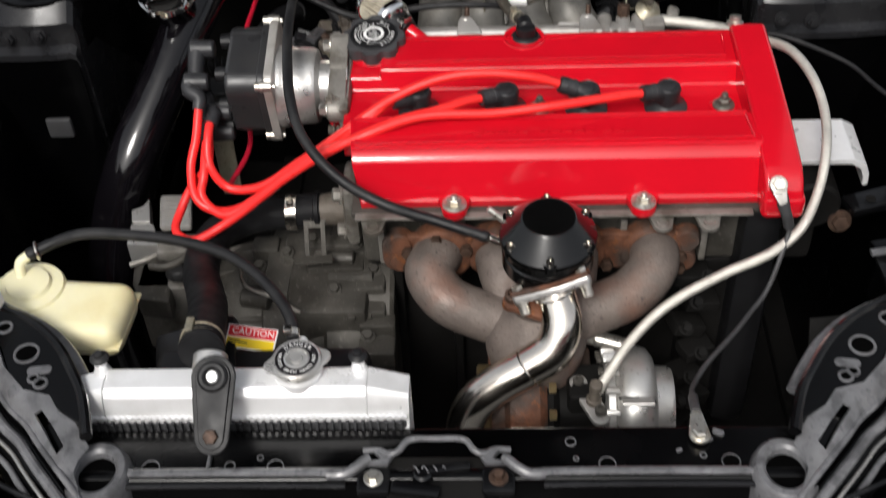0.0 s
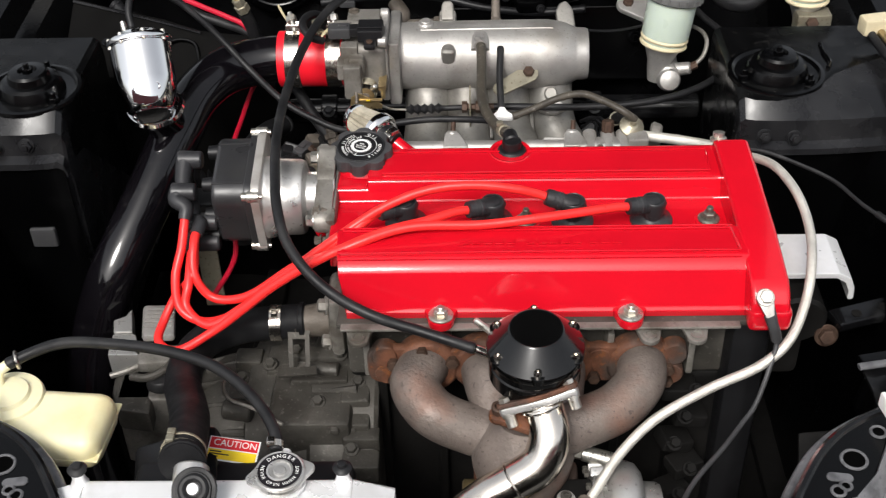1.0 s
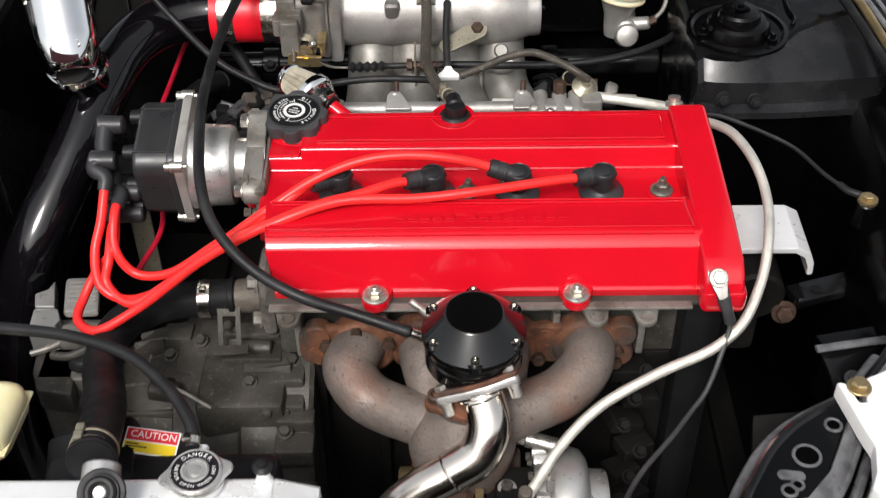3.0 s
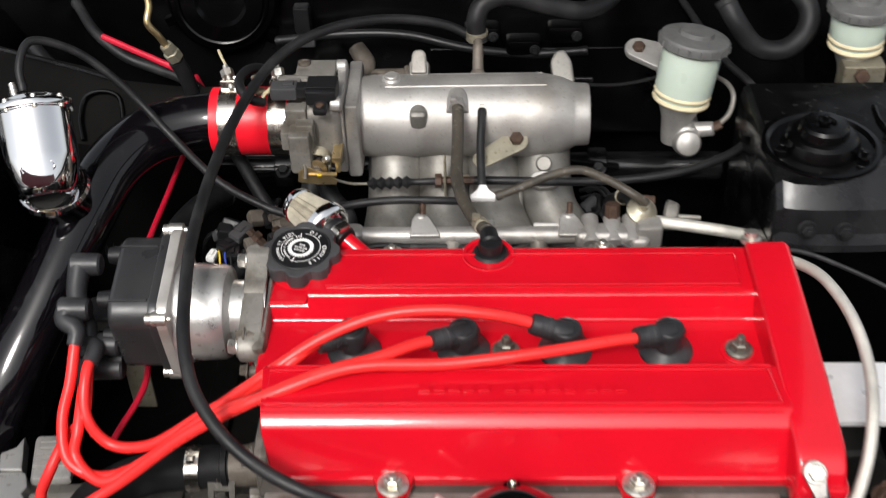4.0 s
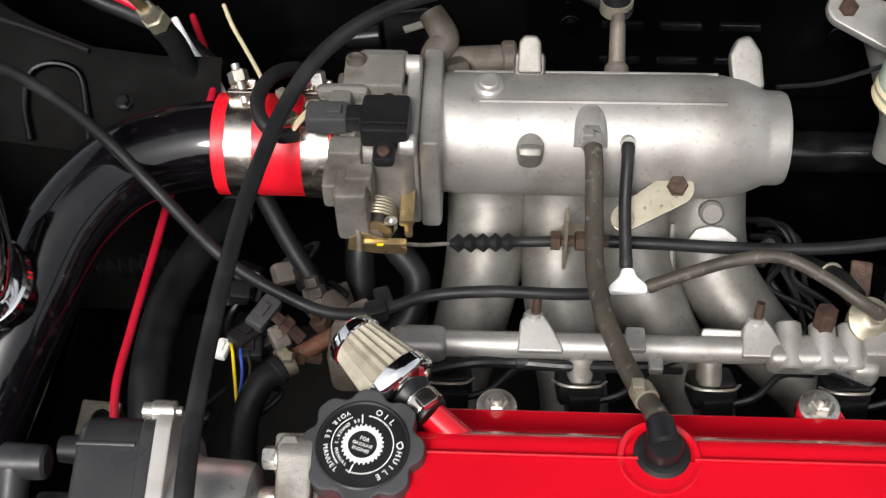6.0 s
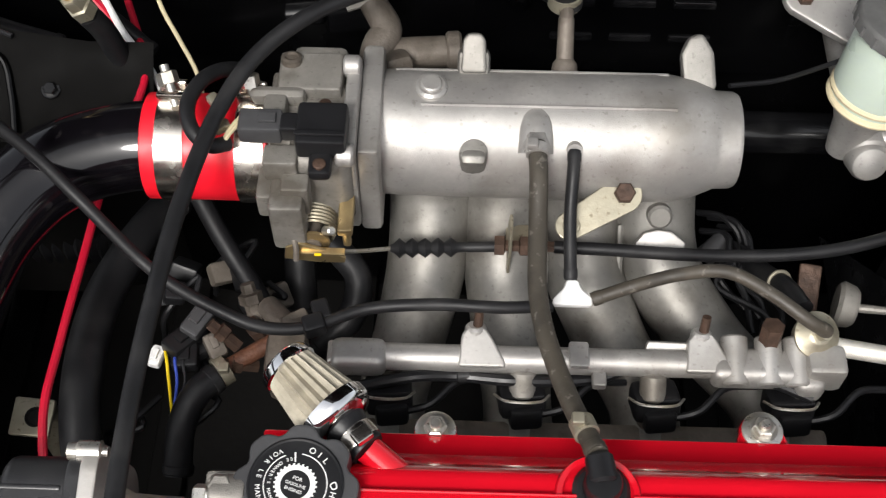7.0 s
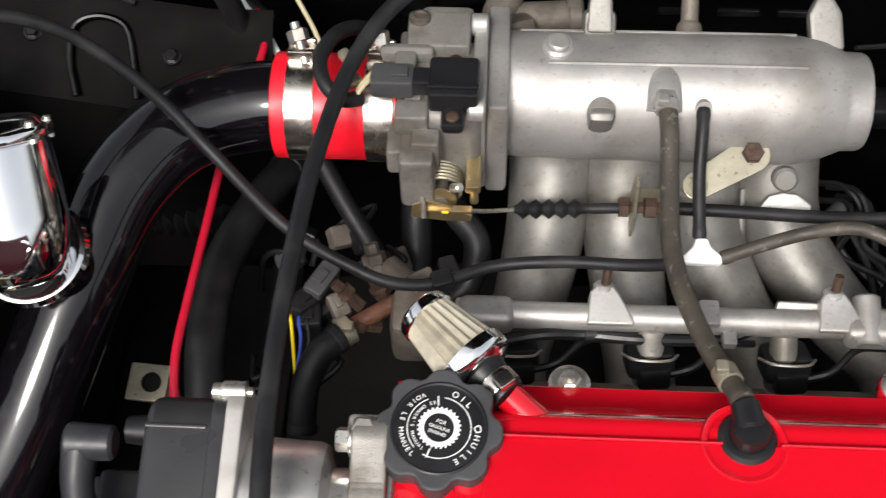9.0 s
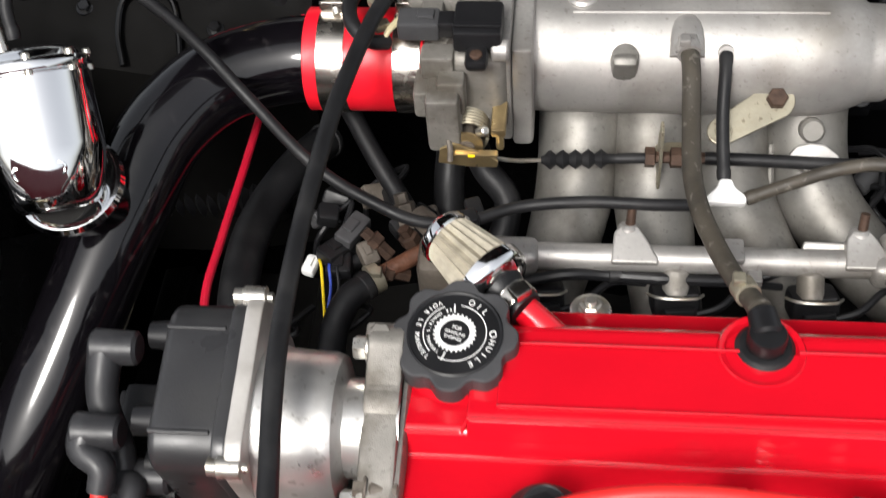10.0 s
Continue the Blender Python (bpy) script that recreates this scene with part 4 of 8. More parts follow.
    lathe(b, (-0.015, 0.105, 0.812), (0, 0, 1), [(0.026, -0.02), (0.026, 0.007), (0.0245, 0.0092), (0.0215, 0.0082), (0.0195, 0.0045), (0, 0.0045)], 32)
    part("vent_boss", b, RED, t)
    b = B()
    lathe(b, (0.236, 0.122, 0.820), (0, 0.3, 1), [(0.010, 0), (0.010, 0.004), (0.007, 0.005), (0.007, 0.011), (0, 0.012)], 18)
    part("rear_bolt", b, ZINC, t)


def build_oil_cap():
    c, ax = V((-0.193, 0.103, 0.815)), V((0, -0.10, 1)).normalized()
    m = frame_of(c, ax, (1, 0, 0))
    t = thing("oil_filler_cap", c, "black ribbed oil filler cap with white printing", "oil cap")
    b = B()
    x, y = m.to_3x3() @ V((1, 0, 0)), m.to_3x3() @ V((0, 1, 0))
    prism(b, ring_outline(0.0375, 96, 8, 0.0055, 0.4), c, x, y, 0.017, 0.0022)
    part("body", b, GREYPL, t)
    b = B()
    lathe(b, c + ax * 0.0165, ax, [(0.0285, -0.002), (0.0285, 0.0012), (0.0275, 0.0018), (0.0265, 0.0010), (0, 0.0010)], 48)
    part("face", b, PLASTIC, t)
    f = m @ Matrix.Translation((0, 0, 0.0179))
    turn = f @ pose(0, 0, 0, 0, 0, -18)
    b = B()
    loop = [[b.verts.new(f @ V((r * math.cos(k * math.tau / 40), r * math.sin(k * math.tau / 40), 0.0003))) for r in (0.0088, 0.0118)] for k in range(40)]
    for k in range(40):
        p, q = loop[k], loop[(k + 1) % 40]
        b.faces.new((p[0], p[1], q[1], q[0]))
    for k in range(28):
        box(b, turn @ (pose(0, 0, 0, 0, 0, k * 360 / 28) @ V((0.0122, 0, 0.0002))), (0.0011, 0.0011, 0.0005))
    part("gear_mark", b, WHITE, t)
    b = B()
    n = 44
    for r0, r1, a0, a1 in ((0.0183, 0.0189, -100, 100), (0.0183, 0.0189, 130, 240)):
        steps = int(n * (a1 - a0) / 360)
        ring = []
        for k in range(steps + 1):
            a = radians(a0 + (a1 - a0) * k / steps)
            ring.append([b.verts.new(turn @ V((r * math.cos(a), r * math.sin(a), 0.0003))) for r in (r0, r1)])
        for p, q in zip(ring, ring[1:]):
            b.faces.new((p[0], p[1], q[1], q[0]))
    for a in (112, -92):
        p = turn @ (pose(0, 0, 0, 0, 0, a) @ V((0.0165, 0, 0.0003)))
        box(b, p, (0.0008, 0.006, 0.0003), 0, (0, 0, a - 108))
    part("ring_mark", b, WHITE, t)
    b = B()
    arc_letters(b, "OIL", 0.0052, turn, 0.0222, 72, 13)
    arc_letters(b, "HUILE", 0.0050, turn, 0.0226, -20, 12)
    arc_letters(b, "SEE OWNER'S MANUAL", 0.0028, turn, 0.0158, 182, 8.2, True)
    arc_letters(b, "VOIR LE MANUEL", 0.0040, turn, 0.0222, 190, 8.4, True)
    letters(b, "FOR", 0.0032, turn @ pose(0, 0.0036, 0, 0, 0, 0))
    letters(b, "GASOLINE", 0.0027, turn @ pose(0, 0.0, 0, 0, 0, 0))
    letters(b, "ENGINES", 0.0027, turn @ pose(0, -0.0034, 0, 0, 0, 0))
    part("printing", b, WHITE, t, "white printing", angle=10)
    b = B()
    tube(b, [turn @ V(p) for p in ((0.0215, 0.0045, 0.0005), (0.0235, 0.006, 0.0005), (0.0215, 0.009, 0.0005), (0.0195, 0.0065, 0.0005), (0.0215, 0.0045, 0.0005))], 0.0004, 6, 4)
    part("oil_can_mark", b, WHITE, t)


def spark_wire(path, bx):
    """A plug wire from its boot on the distributor to its boot in the cover's valley."""
    t = thing("spark_plug_wire", (bx, 0.004, 0.79), "thick red silicone spark plug wire with black boots", "ignition wire", "spark plug wires")
    end = V(path[-1])
    knob = V((bx, -0.003, 0.818))
    d = (end - knob).normalized()
    b = B()
    tube(b, path + [tuple(end.lerp(knob, 0.35))], 0.0052, 14, 7)
    part("cable", b, WIRE, t)
    b = B()
    lathe(b, (bx, 0.002, 0.791), (0, -0.04, 1), [(0.0240, 0), (0.0245, 0.003), (0.0232, 0.0055), (0.0175, 0.0085), (0.0135, 0.013), (0.0125, 0.020)], 36)
    part("well_seal", b, BOOT, t)
    b = B()
    lathe(b, (bx, -0.002, 0.802), (0, -0.05, 1), [(0.0115, 0), (0.0115, 0.006), (0.0138, 0.008), (0.0142, 0.020), (0.0132, 0.0235), (0.0120, 0.0245), (0.0112, 0.0238), (0, 0.0238)], 28)
    lathe(b, knob - d * 0.003, d, [(0.0110, 0), (0.0110, 0.012), (0.0098, 0.014), (0.0098, 0.018), (0.0104, 0.0185), (0.0104, 0.022), (0.0098, 0.0225), (0.0098, 0.028), (0.0102, 0.0285), (0.0092, 0.036), (0.0070, 0.037)], 20)
    box(b, knob - d * 0.011 + V((0, 0, 0.002)), (0.010, 0.010, 0.008), 0.003, (0, 0, math.degrees(math.atan2(d.y, d.x))))
    part("plug_boot", b, BOOT, t, "dusty black rubber elbow boot")
    return t


def build_wires():
    paths = {
        "A": [(-0.415, 0.055, 0.785), (-0.412, 0.03, 0.775), (-0.408, 0.004, 0.765), (-0.407, -0.032, 0.745), (-0.396, -0.066, 0.725), (-0.368, -0.079, 0.715), (-0.331, -0.07, 0.72), (-0.272, -0.056, 0.765), (-0.208, -0.043, 0.81), (-0.159, -0.021, 0.832), (-0.11, -0.008, 0.845), (-0.061, -0.004, 0.848), (-0.011, -0.004, 0.842), (0.018, -0.001, 0.831)],
        "B": [(-0.402, 0.05, 0.765), (-0.4, 0.015, 0.765), (-0.392, -0.022, 0.745), (-0.366, -0.043, 0.725), (-0.326, -0.053, 0.73), (-0.266, -0.052, 0.77), (-0.208, -0.045, 0.805), (-0.186, -0.036, 0.818), (-0.168, -0.022, 0.824)],
        "C": [(-0.412, 0.07, 0.765), (-0.402, 0.02, 0.755), (-0.395, -0.022, 0.745), (-0.409, -0.032, 0.72), (-0.421, -0.057, 0.7), (-0.422, -0.089, 0.695), (-0.4, -0.106, 0.695), (-0.353, -0.093, 0.715), (-0.281, -0.081, 0.77), (-0.217, -0.077, 0.81), (-0.158, -0.061, 0.828), (-0.11, -0.044, 0.83), (-0.079, -0.026, 0.828)],
        "D": [(-0.412, 0.04, 0.75), (-0.405, 0.0, 0.748), (-0.399, -0.032, 0.74), (-0.394, -0.057, 0.725), (-0.364, -0.082, 0.715), (-0.322, -0.078, 0.735), (-0.263, -0.069, 0.78), (-0.205, -0.076, 0.815), (-0.134, -0.057, 0.83), (-0.049, -0.05, 0.828), (0.024, -0.042, 0.832), (0.095, -0.022, 0.828)],
    }
    for key in paths:
        for k, (s_, w) in enumerate(((0.017, 1.0), (0.013, 0.9), (0.008, 0.7), (0.002, 0.4), (0, 0.2))):
            p = V(paths[key][k])
            paths[key][k] = tuple(p.lerp(dist_point(p), w) + V((s_, -0.35 * s_, -0.35 * s_)))
    for key, bx in zip("BCAD", (-0.137, -0.038, 0.053, 0.143)):
        t = spark_wire(paths[key], bx)
        p0, p1 = V(paths[key][0]), V(paths[key][1])
        b = B()
        q = {"A": V((-0.4, 0.075, 0.79)), "B": V((-0.378, 0.06, 0.755)), "C": V((-0.4, 0.128, 0.79)), "D": V((-0.378, 0.05, 0.73))}[key]
        q = dist_point(q)
        q += V((0.012, -0.006, -0.006))
        tip = V((-0.411, q.y, q.z)) if key in "AC" else V((-0.396, q.y, q.z))
        cyl(b, q, tip, 0.0105, 0.0115, 16, 0.002)
        tube(b, [tip + V((0.008, 0, 0)), tip.lerp(p0, 0.5) + V((-0.003, 0, 0)), p0, p0.lerp(p1, 0.6)], 0.0085, 14, 5, radii=[0.011, 0.0095, 0.0085, 0.0075])
        part("distributor_boot", b, BOOT, t, "black rubber elbow boot")


DIST_TILT = radians(10.8)  # the distributor is turned on its shaft, its rear side up
DIST_OLD, DIST_NEW = (0.098, 0.757), (0.070, 0.793)


def dist_point(p):
    """A point on the level distributor, carried to its turned place."""
    y, z = p[1] - DIST_OLD[0], p[2] - DIST_OLD[1]
    c, s_ = math.cos(DIST_TILT), math.sin(DIST_TILT)
    return V((p[0] + 0.006, DIST_NEW[0] + y * c - z * s_, DIST_NEW[1] + y * s_ + z * c))


def place_distributor(ob):
    ob.location = dist_point(ob.location)
    ob.rotation_euler.x = DIST_TILT


def build_distributor():
    cy, cz = 0.098, 0.757
    t = body = thing("distributor", (-0.30, cy, 0.69), "distributor with a black cap on a satin alloy housing", "distributor")
    b = B()
    prism(b, rounded(0.104, 0.094, 0.022, 6), (-0.380, cy, cz), (0, 1, 0), (0, 0, 1), 0.044, 0.006, 3)
    prism(b, rounded(0.111, 0.100, 0.020, 6), (-0.341, cy, cz), (0, 1, 0), (0, 0, 1), 0.009, 0.002)
    part("cap", b, CAPB, t)
    for y in (0.030, -0.034):
        b = B()
        box(b, (-0.361, cy + y, cz + 0.0465), (0.036, 0.003, 0.003), 0.001)
        part("cap_rib", b, CAPB, t)
    b = B()
    prism(b, rounded(0.117, 0.104, 0.02, 6), (-0.3325, cy, cz), (0, 1, 0), (0, 0, 1), 0.0105, 0.002)
    part("flange", b, SATIN, t, "pale alloy flange")
    b = B()
    lathe(b, (-0.322, cy - 0.010, cz - 0.003), (1, 0, 0), [(0.049, 0), (0.049, 0.006), (0.0465, 0.011), (0.0455, 0.026), (0.045, 0.040), (0.043, 0.045), (0.037, 0.047), (0.030, 0.049), (0.030, 0.082)], 48)
    part("housing", b, MACH, t)
    for y, z in ((0.046, 0.799), (0.150, 0.801), (0.046, 0.715)):
        b = B()
        lathe(b, (-0.343, y, z), (1, 0, 0), [(0.0, 0), (0.0052, 0.001), (0.0052, 0.006), (0.0066, 0.007), (0.0066, 0.020), (0.003, 0.021), (0.003, 0.024)], 16)
        part("cap_screw", b, ZINC, t)
    for y, z, r in ((0.130, 0.778, 0.012), (0.040, 0.764, 0.012), (0.10, 0.704, 0.012)):
        b = B()
        prism(b, slot((0, 0), (cy - y, cz - z), 0.014, 0.03), (-0.262, y, z), (0, 1, 0), (0, 0, 1), 0.022, 0.003)
        part("mount_ear", b, CASTD, t)
        b = B()
        hexbolt(b, (-0.262, y, z), (-1, 0, 0), 0.0075, 0.008, 0.010)
        part("mount_bolt", b, ZINC, t)
    b = B()
    box(b, (-0.255, 0.136, 0.772), (0.020, 0.018, 0.024), 0.003)
    hexbolt(b, (-0.255, 0.134, 0.783), (0, 0, 1), 0.0075, 0.006, 0.0095)
    part("head_stay", b, CASTD, t)
    b = B()
    box(b, (-0.243, 0.085, 0.740), (0.014, 0.115, 0.075), 0.006)
    part("end_plate", b, CASTD, t)
    for y, z in ((0.045, 0.784), (0.03, 0.75)):
        b = B()
        cyl(b, (-0.256, y, z - 0.010), (-0.238, y, z - 0.014), 0.006, 0.007, 16, 0.002)
        hexbolt(b, (-0.256, y, z - 0.010), (-1, 0, 0.1), 0.0055, 0.006, 0.008)
        part("end_stud", b, GRIME, t)
    b = B()
    box(b, (-0.251, 0.075, 0.775), (0.010, 0.05, 0.012), 0.003, (10, 0, 0))
    part("end_rib", b, GRIME, t)
    for q in ((-0.378, 0.075, 0.79), (-0.378, 0.128, 0.79), (-0.378, 0.06, 0.755), (-0.378, 0.05, 0.73), (-0.378, 0.11, 0.735)):
        b = B()
        cyl(b, q, V(q) + V((-0.014, 0, 0)), 0.0095, 0.008, 16)
        part("tower", b, PLASTIC, t)
    b = B()
    box(b, (-0.405, 0.10, 0.735), (0.03, 0.03, 0.02), 0.004)
    box(b, (-0.42, 0.10, 0.735), (0.008, 0.022, 0.012), 0.002)
    part("connector", b, PLASTIC, t)
    body.location.x += 0.012
    place_distributor(body)


build_block()
build_gearbox()
build_cover()
build_oil_cap()
build_distributor()
build_wires()

# ---- intake side ----
def build_intake():
    t = thing("intake_manifold", (-0.03, 0.36, 0.64), "bare cast aluminium intake manifold with four runners", "intake manifold")
    ay, az = 0.400, 0.785
    b = B()
    lathe(b, (-0.165, ay, az), (1, 0, 0), [(0.046, 0), (0.047, 0.02), (0.048, 0.205), (0.0470, 0.220), (0.0435, 0.236), (0.0385, 0.248), (0.0365, 0.252), (0.0360, 0.264), (0.0345, 0.267), (0, 0.2675)], 48)
    part("plenum", b, CAST, t, angle=50)
    b = B()
    for dz, y0 in ((0.0, 0.0),):
        tube(b, [(-0.13, ay - 0.010, az + 0.0455), (-0.05, ay - 0.010, az + 0.0462), (0.052, ay - 0.010, az + 0.0464)], 0.0016, 6, 3)
    part("casting_seam", b, CAST, t)
    b = B()
    tube(b, [(-0.15, ay + 0.029, az + 0.0362), (-0.05, ay + 0.029, az + 0.0372), (0.05, ay + 0.029, az + 0.0374)], 0.0016, 6, 3)
    part("casting_seam", b, CAST, t)
    b = B()
    box(b, (-0.1655, ay - 0.010, az + 0.004), (0.016, 0.100, 0.096), 0.004)
    box(b, (-0.1655, ay + 0.026, az + 0.042), (0.016, 0.03, 0.016), 0.004)
    part("flange", b, CAST, t)
    # four runners
    tops = (-0.122, -0.066, -0.008, 0.050)
    feet = (-0.148, -0.053, 0.042, 0.135)
    # Runners' colour holds the plenum's shade as well as oil.
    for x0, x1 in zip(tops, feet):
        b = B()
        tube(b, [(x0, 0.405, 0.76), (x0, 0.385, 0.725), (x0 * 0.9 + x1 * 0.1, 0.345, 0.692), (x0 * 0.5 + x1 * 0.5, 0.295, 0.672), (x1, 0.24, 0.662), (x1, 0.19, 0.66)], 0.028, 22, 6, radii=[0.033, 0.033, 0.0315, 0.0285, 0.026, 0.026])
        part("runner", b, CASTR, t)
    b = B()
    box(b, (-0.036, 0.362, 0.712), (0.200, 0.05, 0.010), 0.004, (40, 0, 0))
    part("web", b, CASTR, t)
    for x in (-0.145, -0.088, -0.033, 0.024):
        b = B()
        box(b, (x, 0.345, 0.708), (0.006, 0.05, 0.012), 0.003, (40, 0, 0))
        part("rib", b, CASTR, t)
    b = B()
    box(b, (-0.008, 0.205, 0.655), (0.36, 0.018, 0.06), 0.004)
    part("head_flange", b, GRIME, t)
    # bosses
    b = B()
    lathe(b, (-0.123, 0.404, 0.826), (0, -0.05, 1), [(0.017, -0.004), (0.015, 0.003), (0.0135, 0.004), (0.0135, 0.006)], 24)
    part("boss", b, CAST, t)
    b = B()
    lathe(b, (-0.123, 0.404, 0.831), (0, -0.05, 1), [(0.0115, 0), (0.0115, 0.003), (0.0095, 0.005)], 24)
    lathe(b, (-0.123, 0.404, 0.8345), (0, -0.05, 1), [(0.0075, 0), (0.0075, 0.003), (0.0065, 0.004), (0.003, 0.0043), (0, 0.0035)], 24)
    part("plug", b, CAST, t)
    # Lug, post and ear use the darker alloy to tone down sun glare.
    b = B()
    prism(b, [(-0.0095, -0.01), (-0.0085, 0.014), (-0.005, 0.019), (0.005, 0.019), (0.0085, 0.014), (0.0095, -0.01)], (-0.093, 0.437, 0.826), (1, 0, 0), (0, 0.75, 0.66), 0.014, 0.003)
    box(b, (-0.093, 0.434, 0.826), (0.024, 0.02, 0.02), 0.005, (-40, 0, 0))
    part("lug", b, CASTR, t)
    b = B()
    lathe(b, (-0.092, 0.362, 0.808), (0, -0.35, 1), [(0.012, -0.02), (0.010, 0.008), (0.009, 0.011)], 20)
    box(b, (-0.092, 0.358, 0.805), (0.019, 0.012, 0.032), 0.005, (20, 0, 0))
    part("post", b, CASTR, t)
    b = B()
    prism(b, [(-0.012, -0.012), (-0.015, 0.014), (-0.009, 0.027), (0.001, 0.030), (0.010, 0.016), (0.013, -0.012)], (0.074, 0.440, 0.812), (1, 0, 0), (0, 0.8, 0.6), 0.012, 0.004)
    part("lifting_ear", b, CASTR, t)
    b = B()
    tube(b, [(-0.168, 0.452, 0.79), (-0.166, 0.470, 0.800), (-0.160, 0.482, 0.806), (-0.172, 0.500, 0.818)], 0.012, 16, 5, radii=[0.014, 0.013, 0.012, 0.0105])
    part("air_elbow", b, GRIME, t)
    b = B()
    cyl(b, (-0.162, 0.470, 0.790), (-0.112, 0.478, 0.788), 0.0135, 0.0125, 20, 0.003)
    cyl(b, (-0.114, 0.478, 0.788), (-0.102, 0.479, 0.788), 0.0155, 0.0155, 20, 0.002)
    part("idle_valve", b, GRIME, t)
    b = B()
    box(b, (-0.150, 0.452, 0.796), (0.022, 0.024, 0.026), 0.006, (-30, 0, 20))
    part("valve_seat", b, GRIME, t)
    # hose unions
    b = B()
    lathe(b, (-0.048, 0.366, 0.822), (0, -1, 0.1), [(0.0105, 0), (0.0105, 0.008), (0.009, 0.010)], 6)
    part("union", b, CAST, t)
    b = B()
    tube(b, [(-0.048, 0.395, 0.822), (-0.048, 0.382, 0.824), (-0.048, 0.370, 0.822), (-0.048, 0.360, 0.815)], 0.012, 20, 4, flat=0.8, radii=[0.008, 0.0112, 0.0122, 0.0125])
    part("union_boss", b, CAST, t)
    b = B()
    lathe(b, (-0.0205, 0.371, 0.812), (0, -0.85, 0.5), [(0.0095, -0.004), (0.0085, 0.004), (0.006, 0.006), (0.0055, 0.012)], 18)
    part("nipple", b, CAST, t)
    b = B()
    cyl(b, (0.0, 0.372, 0.79), (0.0, 0.358, 0.792), 0.011, 0.009, 18, 0.002)
    part("sensor_boss", b, CASTD, t)
    b = B()
    cyl(b, (0.050, 0.372, 0.736), (0.050, 0.352, 0.750), 0.0095, 0.0095, 20, 0.002)
    part("sensor_post", b, CASTR, t)
    b = B()
    prism(b, [(-0.020, 0.0), (-0.013, 0.009), (-0.003, 0.0115), (0.008, 0.0105), (0.019, 0.002), (0.017, -0.005), (0.006, -0.0095), (-0.006, -0.0100), (-0.017, -0.006)], (0.051, 0.341, 0.731), (1, 0, 0), (0, 0.8, 0.6), 0.010, 0.002)
    part("blanking_plate", b, CAST, t)
    b = B()
    prism(b, slot((-0.019, -0.020), (0.020, 0.004), 0.0105, 0.0135), (-0.002, 0.346, 0.780), (1, 0, 0), (0, 0.9, 0.44), 0.004, 0.0012)
    part("stay_plate", b, BRACK, t)
    b = B()
    hexbolt(b, (0.018, 0.3480, 0.786), (0, -0.44, 0.9), 0.0078, 0.006)
    part("rusty_bolt", b, RUST, t)
    b = B()
    hexbolt(b, (-0.020, 0.326, 0.775), (0, -0.44, 0.9), 0.005, 0.004, 0.0065, 0.003)
    part("plated_bolt", b, BRACK, t)
    b = B()
    lathe(b, (-0.025, 0.437, 0.806), (0, 0.75, 0.65), [(0.011, 0), (0.009, 0.012), (0.0065, 0.015), (0.006, 0.045)], 18)
    cyl(b, (-0.025, 0.468, 0.830), (-0.025, 0.482, 0.850), 0.0055, 0.0055, 14)
    part("vacuum_stub", b, GRIME, t)


THROTTLE_SHIFT = V((-0.008, -0.026, 0.010))


